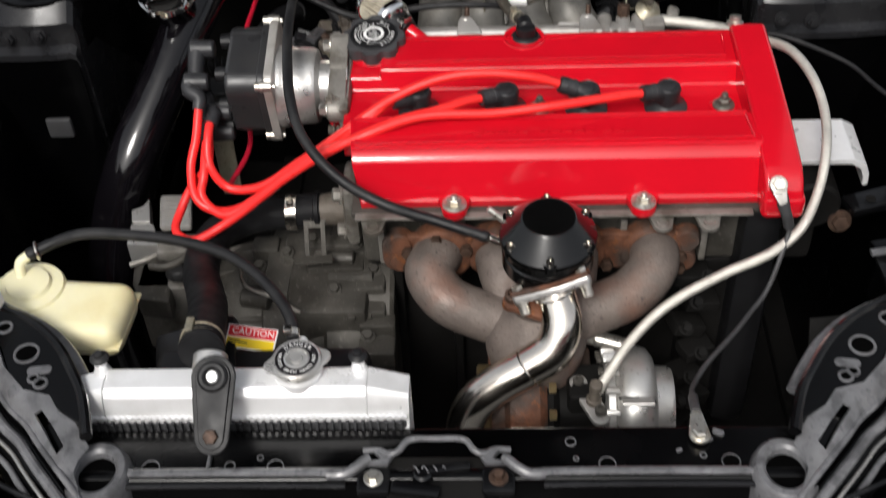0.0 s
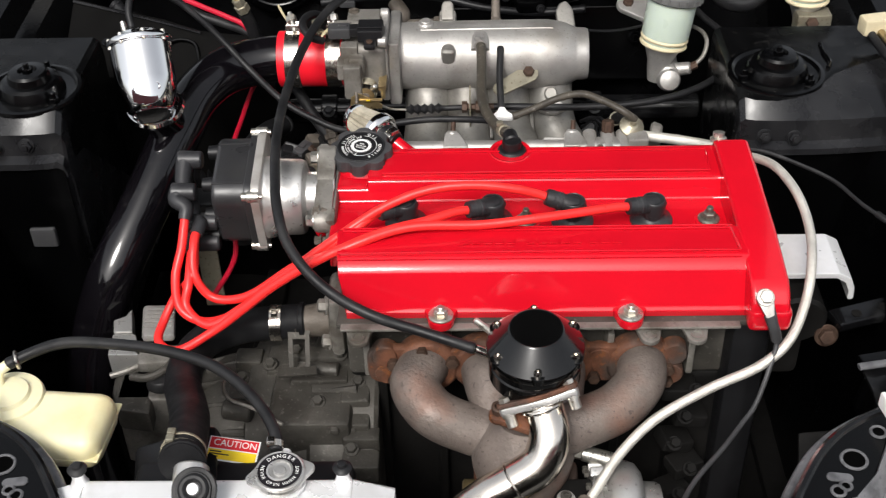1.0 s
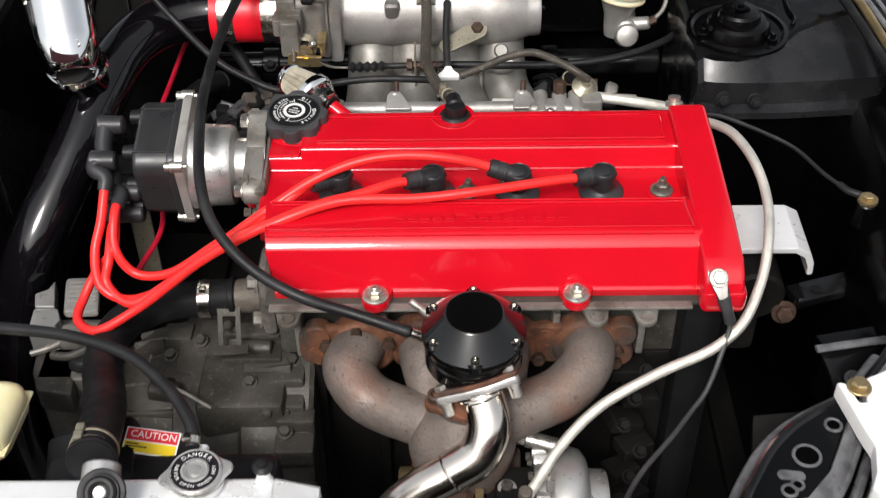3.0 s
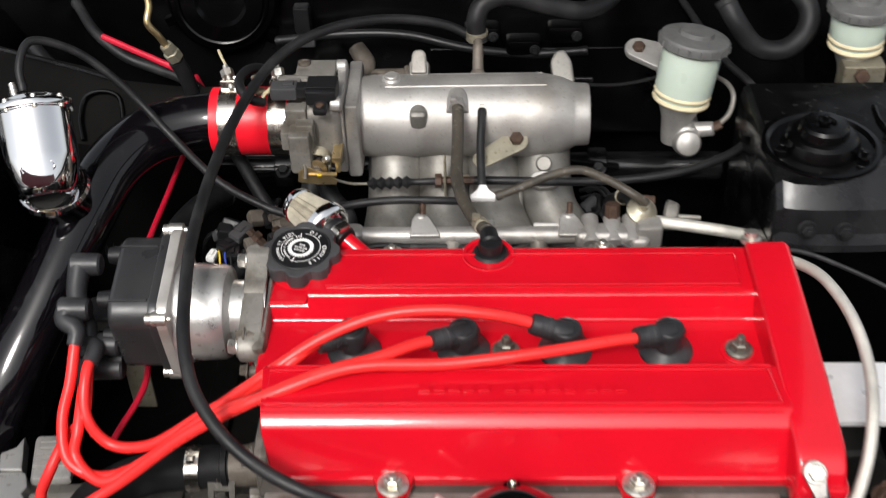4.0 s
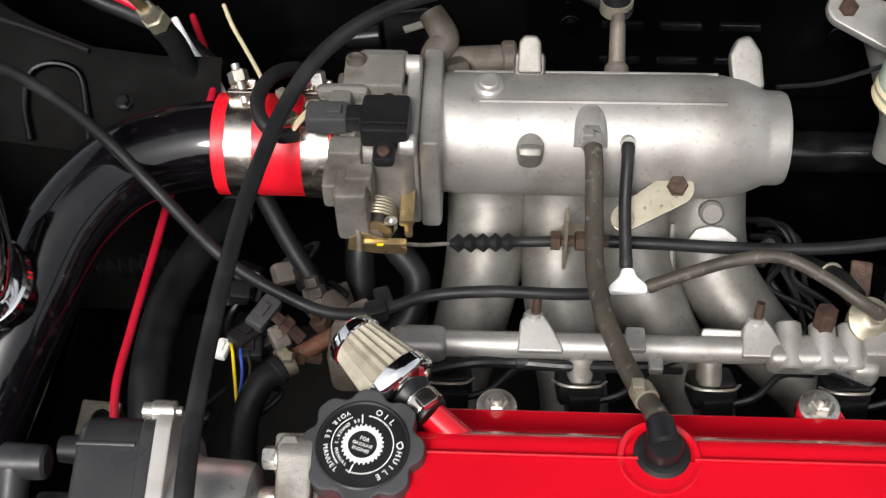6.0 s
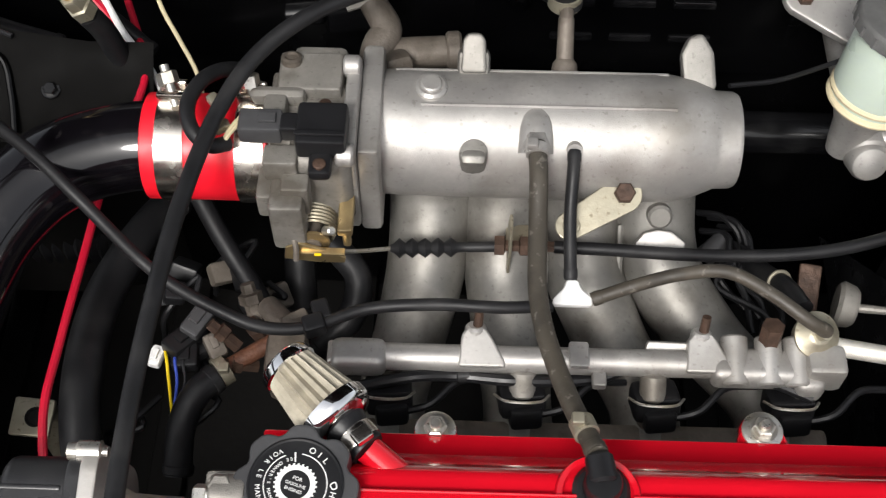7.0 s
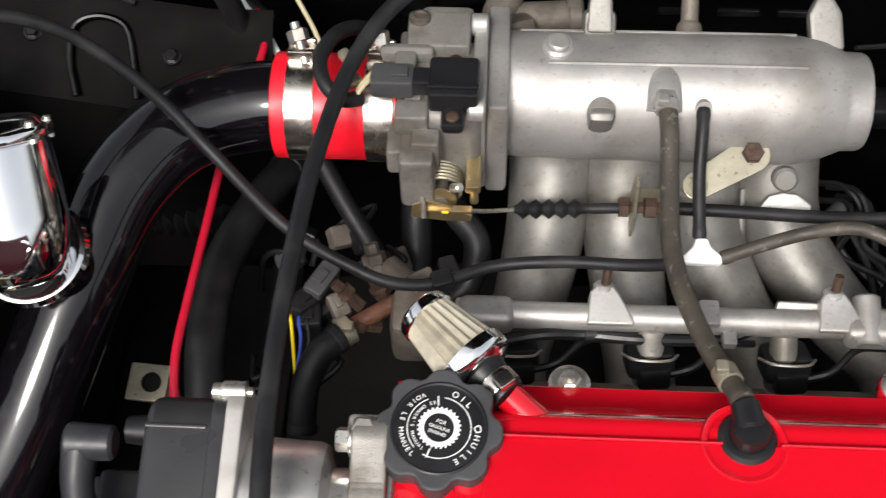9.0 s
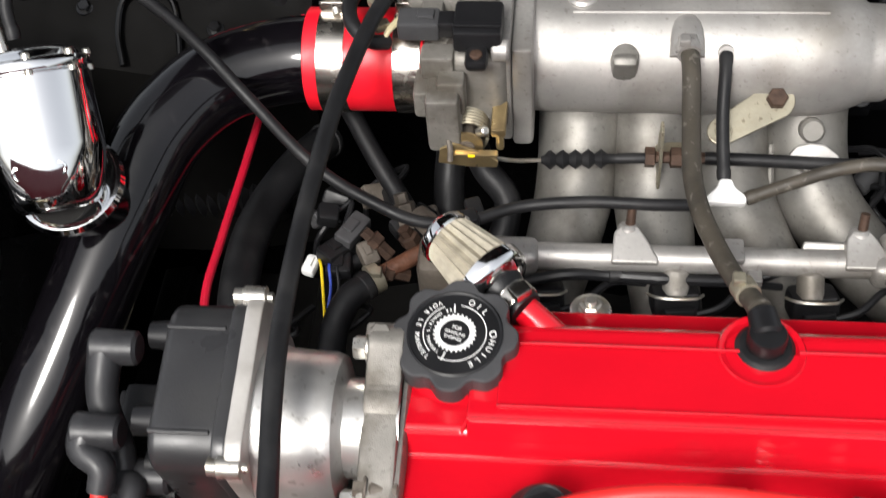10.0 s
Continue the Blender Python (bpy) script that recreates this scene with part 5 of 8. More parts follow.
def build_throttle():
    t = thing("throttle_unit", (-0.20, 0.39, 0.74), "grey alloy throttle unit with sensor and cable lever", "throttle unit")
    b = B()
    lathe(b, (-0.232, 0.40, 0.79), (1, 0, 0), [(0.037, -0.01), (0.037, 0.006), (0.042, 0.010), (0.042, 0.062)], 36)
    box(b, (-0.19, 0.392, 0.79), (0.045, 0.076, 0.080), 0.010, seg=3)
    part("body", b, CASTD, t)
    for (x, y, z), (sx, sy, sz) in (((-0.218, 0.422, 0.815), (0.020, 0.026, 0.030)), ((-0.222, 0.396, 0.834), (0.016, 0.018, 0.016)), ((-0.216, 0.360, 0.822), (0.024, 0.018, 0.020)), ((-0.206, 0.345, 0.806), (0.020, 0.016, 0.030)), ((-0.226, 0.352, 0.800), (0.014, 0.030, 0.024))):
        b = B()
        box(b, (x, y, z), (sx, sy, sz), 0.003)
        part("cast_block", b, CASTD, t)
    for x, y, z in ((-0.1715, 0.436, 0.842), (-0.1715, 0.357, 0.842)):
        b = B()
        cyl(b, (x - 0.006, y, z - 0.006), (x + 0.006, y, z - 0.006), 0.008, 0.008, 16, 0.0015)
        part("flange_ear", b, CAST, t)
    b = B()
    lathe(b, (-0.214, 0.436, 0.839), (0, 0.2, 1), [(0.0075, 0), (0.0075, 0.004), (0.005, 0.005), (0.0045, 0.003), (0, 0.003)], 18)
    part("idle_screw", b, GRIME, t)
    b = B()
    box(b, (-0.1700, 0.404, 0.789), (0.010, 0.084, 0.096), 0.0025)
    part("mount_flange", b, CAST, t)
    b = B()
    box(b, (-0.200, 0.428, 0.828), (0.045, 0.035, 0.024), 0.003)
    box(b, (-0.222, 0.408, 0.834), (0.04, 0.012, 0.014), 0.005)
    box(b, (-0.195, 0.447, 0.82), (0.04, 0.02, 0.03), 0.006)
    part("air_passage", b, CASTD, t)
    b = B()
    box(b, (-0.2115, 0.350, 0.79), (0.024, 0.05, 0.05), 0.004)
    part("stop_block", b, CASTD, t)
    b = B()
    box(b, (-0.187, 0.371, 0.845), (0.034, 0.036, 0.018), 0.003)
    box(b, (-0.187, 0.346, 0.838), (0.016, 0.02, 0.010), 0.004)
    box(b, (-0.187, 0.393, 0.838), (0.016, 0.012, 0.010), 0.004)
    box(b, (-0.187, 0.360, 0.856), (0.034, 0.004, 0.002), 0.0008)
    box(b, (-0.209, 0.374, 0.844), (0.014, 0.016, 0.014), 0.003)
    part("position_sensor", b, PLASTIC, t, "black throttle sensor")
    for y in (0.3435, 0.3945):
        b = B()
        lathe(b, (-0.187, y, 0.8425), (0, 0, 1), [(0.0045, 0), (0.0045, 0.002), (0.003, 0.003)], 14)
        part("screw", b, RUST, t)
    b = B()
    box(b, (-0.229, 0.375, 0.843), (0.030, 0.020, 0.016), 0.003)
    box(b, (-0.224, 0.375, 0.852), (0.012, 0.008, 0.003), 0.001)
    part("plug_connector", b, GREYPL, t)
    for k in range(2):
        b = B()
        tube(b, [(-0.243, 0.378 + 0.005 * k, 0.843), (-0.25, 0.368 + 0.004 * k, 0.842), (-0.256, 0.36, 0.836)], 0.0016, 8)
        part("sensor_lead", b, TAN, t)
    b = B()
    tube(b, [(-0.252, 0.366, 0.834), (-0.262, 0.358, 0.842), (-0.274, 0.366, 0.848), (-0.279, 0.386, 0.851), (-0.272, 0.408, 0.850), (-0.262, 0.424, 0.842), (-0.254, 0.440, 0.825)], 0.0055, 12, 6)
    part("taped_lead", b, RUBBER, t)
    for c_, r_ in (((-0.256, 0.374, 0.842), (0, 0, 30)), ((-0.262, 0.392, 0.847), (0, 0, -50))):
        b = B()
        box(b, c_, (0.012, 0.008, 0.007), 0.002, r_)
        part("lead_seal", b, BRACK, t)
    b = B()
    n = 9
    tube(b, [(-0.196 + 0.0145 * math.cos(a * math.tau / 8), 0.364 - 0.0265 * a / (8 * n), 0.768 + 0.0145 * math.sin(a * math.tau / 8)) for a in range(8 * n + 1)], 0.0014, 6, 2)
    part("return_spring", b, BRACK, t)
    b = B()
    cyl(b, (-0.196, 0.37, 0.768), (-0.196, 0.327, 0.768), 0.006, 0.006, 14)
    part("spindle", b, GRIME, t)
    b = B()
    lathe(b, (-0.196, 0.332, 0.768), (0, -1, 0), [(0.012, 0), (0.012, 0.002), (0.009, 0.003), (0.005, 0.0032)], 20)
    prism(b, [(-0.012, -0.004), (-0.010, 0.010), (0.0, 0.016), (0.008, 0.012), (0.022, 0.006), (0.032, -0.002), (0.031, -0.008), (0.012, -0.008)], (-0.205, 0.3265, 0.760), (1, 0, 0), (0, 0, 1), 0.003, 0.001)
    box(b, (-0.190, 0.324, 0.766), (0.034, 0.006, 0.003), 0.001)
    part("cable_lever", b, GOLD, t)
    b = B()
    box(b, (-0.173, 0.346, 0.780), (0.011, 0.032, 0.008), 0.002)
    box(b, (-0.172, 0.333, 0.772), (0.006, 0.006, 0.018), 0.002)
    part("lever_stop", b, GOLD, t, "yellow plated stop arm")
    b = B()
    lathe(b, (-0.187, 0.334, 0.778), (0.6, -0.4, 0.6), [(0.0035, 0), (0.0035, 0.008), (0.0025, 0.009)], 12)
    part("stop_screw", b, ZINC, t)
    b = B()
    tube(b, [(-0.213, 0.338, 0.772), (-0.210, 0.330, 0.778), (-0.207, 0.322, 0.774), (-0.207, 0.316, 0.766)], 0.0022, 8)
    part("spring_hook", b, GRIME, t)
    b = B()
    box(b, (-0.192, 0.3205, 0.7672), (0.005, 0.002, 0.0015), 0.0004)
    part("yellow_mark", b, LYEL, t)
    t.location += THROTTLE_SHIFT


def build_coupler():
    t = thing("silicone_coupler", (-0.28, 0.40, 0.75), "bright red silicone hose coupler", "hose coupler")
    b = B()
    lathe(b, (-0.326, 0.40, 0.79), (1, 0, 0), [(0.0365, 0), (0.0385, 0.001), (0.0385, 0.089), (0.0365, 0.090)], 48)
    part("sleeve", b, SILI, t)
    for x, s in ((-0.305, 1), (-0.249, 1)):
        b = B()
        lathe(b, (x - 0.0105, 0.40, 0.79), (1, 0, 0), [(0.0388, 0), (0.0396, 0.0006), (0.0396, 0.0204), (0.0388, 0.021)], 48)
        c = part("clamp_band", b, BAND, t, "shiny steel clamp band")
        b = B()
        box(b, (x, 0.421, 0.829), (0.020, 0.006, 0.014), 0.002, (-28, 0, 0))
        box(b, (x, 0.409, 0.832), (0.020, 0.006, 0.012), 0.002, (-14, 0, 0))
        part("trunnion", b, BAND, c)
        b = B()
        d = V((-0.3, 0.75, 0.55)) if x < -0.28 else V((-0.15, 0.55, 0.8))
        p = V((x, 0.414, 0.836))
        cyl(b, p - d.normalized() * 0.012, p + d.normalized() * 0.018, 0.0035, 0.0032, 12)
        lathe(b, p + d.normalized() * 0.004, d, [(0.0075, 0), (0.0075, 0.008), (0.006, 0.009)], 6)
        part("clamp_bolt", b, ZINC, c)
    t.location += V((0.0005, -0.030, 0.010))


def build_charge_pipe():
    t = thing("charge_pipe", (-0.50, 0.15, 0.33), "glossy black turbo charge pipe", "charge pipe")
    b = B()
    tube(b, [(-0.245, 0.370, 0.80), (-0.30, 0.370, 0.80), (-0.345, 0.367, 0.80), (-0.395, 0.346, 0.797), (-0.430, 0.303, 0.785), (-0.453, 0.245, 0.758), (-0.485, 0.165, 0.708), (-0.522, 0.095, 0.648), (-0.55, 0.062, 0.58), (-0.566, 0.036, 0.51), (-0.57, 0.0, 0.42), (-0.55, -0.03, 0.32)], 0.0325, 40, 10)
    part("pipe", b, PIPE, t)
    for (x, y, z) in ((-0.482, 0.174, 0.7405), (-0.476, 0.168, 0.7375)):
        b = B()
        box(b, (x, y, z), (0.018, 0.001, 0.0008), 0, (32, 12, -20))
        part("scratch", b, ZINC, t)
    # blow-off valve on the pipe
    p0 = V((-0.467, 0.203, 0.826))
    ax = V((-0.020, 0.072, 0.078)).normalized()
    x, y, a = basis(ax)
    if y.y > 0:
        x, y = -x, -y
    t = thing("blow_off_valve", p0, "polished chrome blow-off valve with a flared outlet", "blow-off valve")
    b = B()
    cyl(b, (-0.455, 0.246, 0.762), p0 + V((-0.001, 0.024, -0.020)), 0.024, 0.027, 32)
    part("weld_stub", b, PIPE, t)
    b = B()
    for k in range(20):
        d = V((math.cos(k * math.tau / 20), math.sin(k * math.tau / 20) * 0.9, math.sin(k * math.tau / 20) * -0.4))
        box(b, p0 + V((-0.001, 0.024, -0.022)) + d * 0.027, (0.006, 0.006, 0.006), 0.002, (0, 20, k * 18))
    part("weld_bead", b, BRACK, t)
    b = B()
    lathe(b, p0 + V((-0.001, 0.022, -0.012)), V((0, -0.25, 1)), [(0.030, -0.006), (0.037, -0.004), (0.038, 0.0), (0.036, 0.004), (0.030, 0.006)], 48)
    part("clamp_ring", b, CHROME, t)
    b = B()
    lathe(b, p0 - ax * 0.006, ax, [(0.016, 0.002), (0.0245, 0), (0.0285, 0.003), (0.0320, 0.010), (0.0350, 0.020), (0.0372, 0.031), (0.0380, 0.040), (0.0380, 0.086), (0.0372, 0.088)], 64)
    part("body", b, CHROME, t, angle=50)
    b = B()
    lathe(b, p0 + ax * 0.082, ax, [(0.0378, 0), (0.0405, 0.001), (0.0412, 0.003), (0.0412, 0.006), (0.0400, 0.008), (0.036, 0.0095), (0.033, 0.013), (0.028, 0.016), (0.014, 0.018), (0, 0.018)], 64)
    part("cap", b, CHROME, t)
    for k in range(8):
        b = B()
        d = x * math.cos(k * math.tau / 8 + 0.2) + y * math.sin(k * math.tau / 8 + 0.2)
        lathe(b, p0 + ax * 0.090 + d * 0.0375, ax, [(0.0028, -0.010), (0.0028, 0.003), (0.002, 0.004)], 10)
        part("cap_screw", b, ZINC, t)
    b = B()
    cyl(b, p0 + ax * 0.096 + x * 0.014, p0 + ax * 0.116 + x * 0.016, 0.0045, 0.004, 12)
    part("hose_barb", b, BAND, t)
    # outlet slot between the body and its ring, its shade a solid dark plug
    b = B()
    cyl(b, p0 + V((-0.001, 0.020, -0.010)), p0 + ax * 0.004, 0.026, 0.022, 32)
    part("outlet", b, UNDER, t)
    b = B()
    torus(b, p0 - ax * 0.005, ax, 0.0235, 0.0022, 44, 8)
    part("outlet_lip", b, CHROME, t)
    for s_ in (-1, 1):
        b = B()
        q = p0 + ax * 0.020 + x * 0.0125 * s_ + y * 0.0325
        lathe(b, q, (y - a * 0.25), [(0.0052, -0.008), (0.0052, 0.0008), (0.0040, 0.0012), (0.0036, -0.003), (0, -0.003)], 18)
        part("port", b, CHROME, t)
        # Dark disc for the shaded mouth of the port.
        b = B()
        lathe(b, q - (y - a * 0.25) * 0.0018, (y - a * 0.25), [(0.0035, -0.001), (0.0035, 0.001), (0, 0.001)], 14)
        part("port_hole", b, UNDER, t)


def build_fuel_rail():
    t = rail = thing("fuel_rail", (-0.02, 0.268, 0.72), "cast aluminium fuel rail bolted along the runners", "fuel rail")
    b = B()
    cyl(b, (-0.175, 0.252, 0.742), (0.115, 0.252, 0.742), 0.0098, 0.0098, 20, 0.002)
    part("rail", b, CAST, t)
    for c, s_ in (((-0.166, 0.250, 0.744), (0.040, 0.024, 0.022)), ((-0.184, 0.251, 0.742), (0.008, 0.018, 0.018)), ((0.112, 0.250, 0.742), (0.062, 0.026, 0.022)), ((0.150, 0.246, 0.738), (0.022, 0.030, 0.024))):
        b = B()
        box(b, c, s_, min(s_) * 0.32, seg=3)
        part("end_block", b, CAST, t)
    b = B()
    prism(b, [(-0.03, -0.003), (-0.028, 0.004), (0.022, 0.003), (0.024, -0.003)], (0.066, 0.266, 0.742), (1, 0, 0), (0, 0.8, 0.6), 0.006, 0.0015)
    part("web", b, CAST, t)
    for x in (0.098, 0.122, 0.142):
        b = B()
        cyl(b, (x, 0.236, 0.742), (x, 0.270, 0.752), 0.0095, 0.0095, 20, 0.0015)
        part("boss", b, CAST, t)
    for x in (-0.083, 0.076):
        b = B()
        prism(b, [(-0.013, -0.010), (-0.011, 0.013), (-0.007, 0.018), (0.006, 0.018), (0.010, 0.012), (0.020, -0.006), (0.020, -0.010)], (x, 0.256, 0.738), (1, 0, 0), (0, 0.9, 0.3), 0.016, 0.0055, 3)
        cyl(b, (x - 0.001, 0.265, 0.746), (x - 0.001, 0.271, 0.757), 0.0085, 0.0075, 18, 0.002)
        part("post", b, CAST, t)
        b = B()
        cyl(b, (x, 0.268, 0.752), (x + 0.001, 0.276, 0.768), 0.0036, 0.0032, 10)
        part("stud", b, RUST, t)
    for x in (-0.05, 0.042):
        b = B()
        cyl(b, (x, 0.246, 0.738), (x, 0.230, 0.726), 0.0095, 0.0095, 18, 0.002)
        part("injector_cup", b, CASTD, t)
    b = B()
    box(b, (-0.012, 0.250, 0.755), (0.014, 0.02, 0.006), 0.002)
    box(b, (0.003, 0.238, 0.741), (0.01, 0.012, 0.008), 0.002)
    part("clip", b, CAST, t)
    b = B()
    cyl(b, (0.122, 0.265, 0.755), (0.122, 0.269, 0.771), 0.008, 0.008, 6)
    part("rusty_plug", b, RUST, t)
    rail.location += V((-0.003, -0.016, -0.004))
    for x in (-0.148, -0.053, 0.042, 0.137):
        t = thing("fuel_injector", (x, 0.225, 0.68), "fuel injector with a black electrical plug", "fuel injector", "fuel injectors")
        b = B()
        cyl(b, (x, 0.212, 0.675), (x, 0.238, 0.725), 0.009, 0.009, 16, 0.002)
        part("body", b, GRIME, t)
        b = B()
        box(b, (x, 0.218, 0.715), (0.034, 0.026, 0.022), 0.005, (-25, 0, 6))
        box(b, (x + 0.003, 0.204, 0.713), (0.024, 0.012, 0.018), 0.004, (-25, 0, 6))
        part("plug", b, PLASTIC, t)
        b = B()
        tube(b, [(x - 0.02, 0.215, 0.725), (x - 0.012, 0.207, 0.731), (x + 0.012, 0.207, 0.731), (x + 0.019, 0.215, 0.725)], 0.0011, 6)
        part("wire_clip", b, ZINC, t)
        b = B()
        tube(b, [(x + 0.012, 0.205, 0.714), (x + 0.03, 0.208, 0.720), (x + 0.05, 0.226, 0.722), (x + 0.075, 0.232, 0.715)], 0.0028, 8)
        part("lead", b, PLASTIC, t)
    t = thing("fuel_pressure_regulator", (0.152, 0.25, 0.75), "dull yellow fuel pressure regulator", "pressure regulator")
    b = B()
    ax = V((0.15, -0.35, 0.75)).normalized()
    lathe(b, (0.148, 0.256, 0.748), ax, [(0.010, -0.006), (0.0125, 0.0), (0.014, 0.005), (0.014, 0.010), (0.0165, 0.011), (0.0165, 0.0135), (0.013, 0.015), (0.009, 0.019), (0.006, 0.020), (0.0, 0.020)], 32)
    part("can", b, BRACK, t)
    b = B()
    cyl(b, V((0.148, 0.256, 0.748)) + ax * 0.018, V((0.148, 0.256, 0.748)) + ax * 0.028, 0.005, 0.0045, 14)
    part("barb", b, BRACK, t)
    b = B()
    box(b, (0.157, 0.234, 0.742), (0.028, 0.024, 0.03), 0.005)
    part("base", b, CAST, t)


def build_breather():
    p0, p1 = V((-0.177, 0.155, 0.818)), V((-0.207, 0.185, 0.820))
    ax = (p1 - p0).normalized()
    t = thing("breather_filter", p0 - V((0, 0, 0.03)), "small chrome cone breather filter with pale pleats", "air filter")
    b = B()
    x, y, a = basis(ax)
    n = 22
    rings = []
    for h, r in ((0.0, 0.0232), (0.042, 0.0168)):
        ring = []
        for k in range(n * 2):
            ang = k * math.tau / (n * 2)
            rr = r if k % 2 else r - 0.0030
            ring.append(b.verts.new(p0 + a * h + (x * math.cos(ang) + y * math.sin(ang)) * rr))
        rings.append(ring)
    for k in range(n * 2):
        b.faces.new((rings[0][k], rings[0][(k + 1) % (2 * n)], rings[1][(k + 1) % (2 * n)], rings[1][k]))
    part("pleats", b, PLEAT, t, angle=10)
    b = B()
    lathe(b, p0 + a * -0.010, a, [(0.012, -0.004), (0.021, -0.001), (0.0242, 0.002), (0.0250, 0.005), (0.0250, 0.0105), (0.0236, 0.0115)], 40)
    part("base_rim", b, CHROME, t, "chrome rim")
    b = B()
    lathe(b, p1 + a * -0.005, a, [(0.0174, 0), (0.0188, 0.001), (0.0184, 0.006), (0.0165, 0.0085), (0.008, 0.0095), (0, 0.0095)], 40)
    part("end_cap", b, CHROME, t, "chrome cap")
    b = B()
    lathe(b, p0 - a * 0.034, a, [(0.0115, 0), (0.0125, 0.002), (0.0125, 0.014), (0.014, 0.018), (0.016, 0.024)], 24)
    part("rubber_neck", b, PLASTIC, t)
    b = B()
    lathe(b, p0 - a * 0.030, a, [(0.0132, 0), (0.0136, 0.001), (0.0136, 0.009), (0.0132, 0.010)], 28)
    box(b, p0 - a * 0.025 + V((0.003, -0.003, 0.0145)), (0.012, 0.010, 0.006), 0.0015, (0, 0, 40))
    part("clamp", b, BAND, t)


build_intake()
build_throttle()
build_coupler()
build_charge_pipe()
build_fuel_rail()
build_breather()

# ---- exhaust side and radiator ----
def build_exhaust():
    t = thing("exhaust_manifold", (0.0, -0.17, 0.58), "rusty cast iron turbo exhaust manifold", "exhaust manifold")
    for x0, x1, z0, z1 in ((-0.178, -0.085, 0.665, 0.718), (-0.085, 0.045, 0.665, 0.705), (0.045, 0.16, 0.665, 0.718)):
        b = B()
        prism(b, rounded(x1 - x0 + 0.004, z1 - z0, 0.016), ((x0 + x1) / 2, -0.118, (z0 + z1) / 2), (1, 0, 0), (0, 0, 1), 0.012, 0.004)
        part("flange", b, IRONR, t)
    for x in (-0.112, -0.050, 0.036, 0.122):
        b = B()
        lathe(b, (x, -0.114, 0.690), (0, -1, 0.05), [(0.037, 0), (0.037, 0.014), (0.034, 0.019), (0.029, 0.022)], 30)
        part("port_collar", b, IRONR, t)
    for x, z in ((-0.160, 0.706), (-0.158, 0.680), (-0.082, 0.700), (0.078, 0.700), (0.160, 0.706), (0.158, 0.676), (-0.006, 0.682)):
        b = B()
        lathe(b, (x, -0.116, z), (0, -1, 0.05), [(0.015, 0), (0.015, 0.013), (0.013, 0.016), (0.0, 0.016)], 20)
        part("bolt_boss", b, IRONR, t)
    runs = (
        [(-0.112, -0.118, 0.690), (-0.120, -0.145, 0.690), (-0.126, -0.172, 0.684), (-0.108, -0.195, 0.668), (-0.068, -0.210, 0.656), (-0.020, -0.222, 0.652)],
        [(-0.050, -0.118, 0.690), (-0.046, -0.150, 0.682), (-0.036, -0.185, 0.665), (-0.018, -0.215, 0.645)],
        [(0.036, -0.118, 0.690), (0.034, -0.150, 0.685), (0.028, -0.185, 0.665), (0.014, -0.215, 0.645)],
        [(0.122, -0.118, 0.692), (0.124, -0.145, 0.692), (0.119, -0.172, 0.685), (0.094, -0.195, 0.672), (0.056, -0.210, 0.664), (0.016, -0.222, 0.656)],
    )
    for r in runs:
        b = B()
        r = [(x, y + 0.006 * min(k, 2), z + 0.0035 * min(k, 2)) for k, (x, y, z) in enumerate(r)]
        tube(b, r, 0.028, 26, 7, radii=[0.028] + [0.0275] * (len(r) - 2) + [0.030])
        part("runner", b, IRON, t)
    b = B()
    lathe(b, (-0.008, -0.215, 0.685), (-0.05, -0.12, -1), [(0.03, -0.01), (0.046, 0.01), (0.056, 0.03), (0.054, 0.05), (0.044, 0.085), (0.042, 0.11)], 28)
    part("collector", b, IRON, t)
    b = B()
    box(b, (-0.005, -0.235, 0.60), (0.115, 0.08, 0.016), 0.005)
    part("turbo_flange", b, IRONR, t)
    for x, z in ((-0.150, 0.700), (-0.150, 0.676), (-0.085, 0.703), (-0.06, 0.678), (0.072, 0.678), (0.128, 0.711), (0.153, 0.69), (0.153, 0.672), (-0.118, 0.717)):
        b = B()
        hexbolt(b, (x, -0.134, z), (0, -1, 0.15), 0.0075, 0.008)
        part("stud_nut", b, RUST, t)
    b = B()
    cyl(b, (0.0, -0.20, 0.66), (0.003, -0.205, 0.735), 0.032, 0.030, 24)
    part("wastegate_port", b, IRONR, t)
    b = B()
    prism(b, slot((-0.030, 0.0), (0.0, 0.0), 0.011, 0.028), (-0.006, -0.228, 0.716), (1, 0.15, 0), (0, 1, 0.15), 0.010, 0.003)
    part("port_ear", b, IRONR, t)
    b = B()
    lathe(b, (-0.036, -0.233, 0.726), (0, -0.15, 1), [(0.0075, 0), (0.0075, 0.008), (0.006, 0.009), (0.004, 0.009), (0.004, 0.005), (0, 0.005)], 16)
    part("port_bolt", b, RUST, t)
    # wastegate
    c = V((0.002, -0.197, 0.741))
    ax = V((0.0, -0.06, 1)).normalized()
    t = thing("wastegate", c, "shiny black wastegate with a conical bolted cap", "wastegate")
    b = B()
    lathe(b, c, ax, [(0.032, -0.004), (0.045, 0.004), (0.048, 0.008), (0.048, 0.026), (0.0465, 0.028), (0.0465, 0.030), (0.048, 0.032), (0.048, 0.040)], 56)
    part("base", b, GLOSS, t)
    b = B()
    lathe(b, c, ax, [(0.050, 0.0400), (0.0505, 0.0415), (0.0505, 0.046), (0.0495, 0.0475), (0.029, 0.070), (0.0270, 0.0712), (0.0255, 0.0705), (0.0, 0.0705)], 72)
    part("cap", b, GLOSS, t)
    x, y, a = basis(ax)
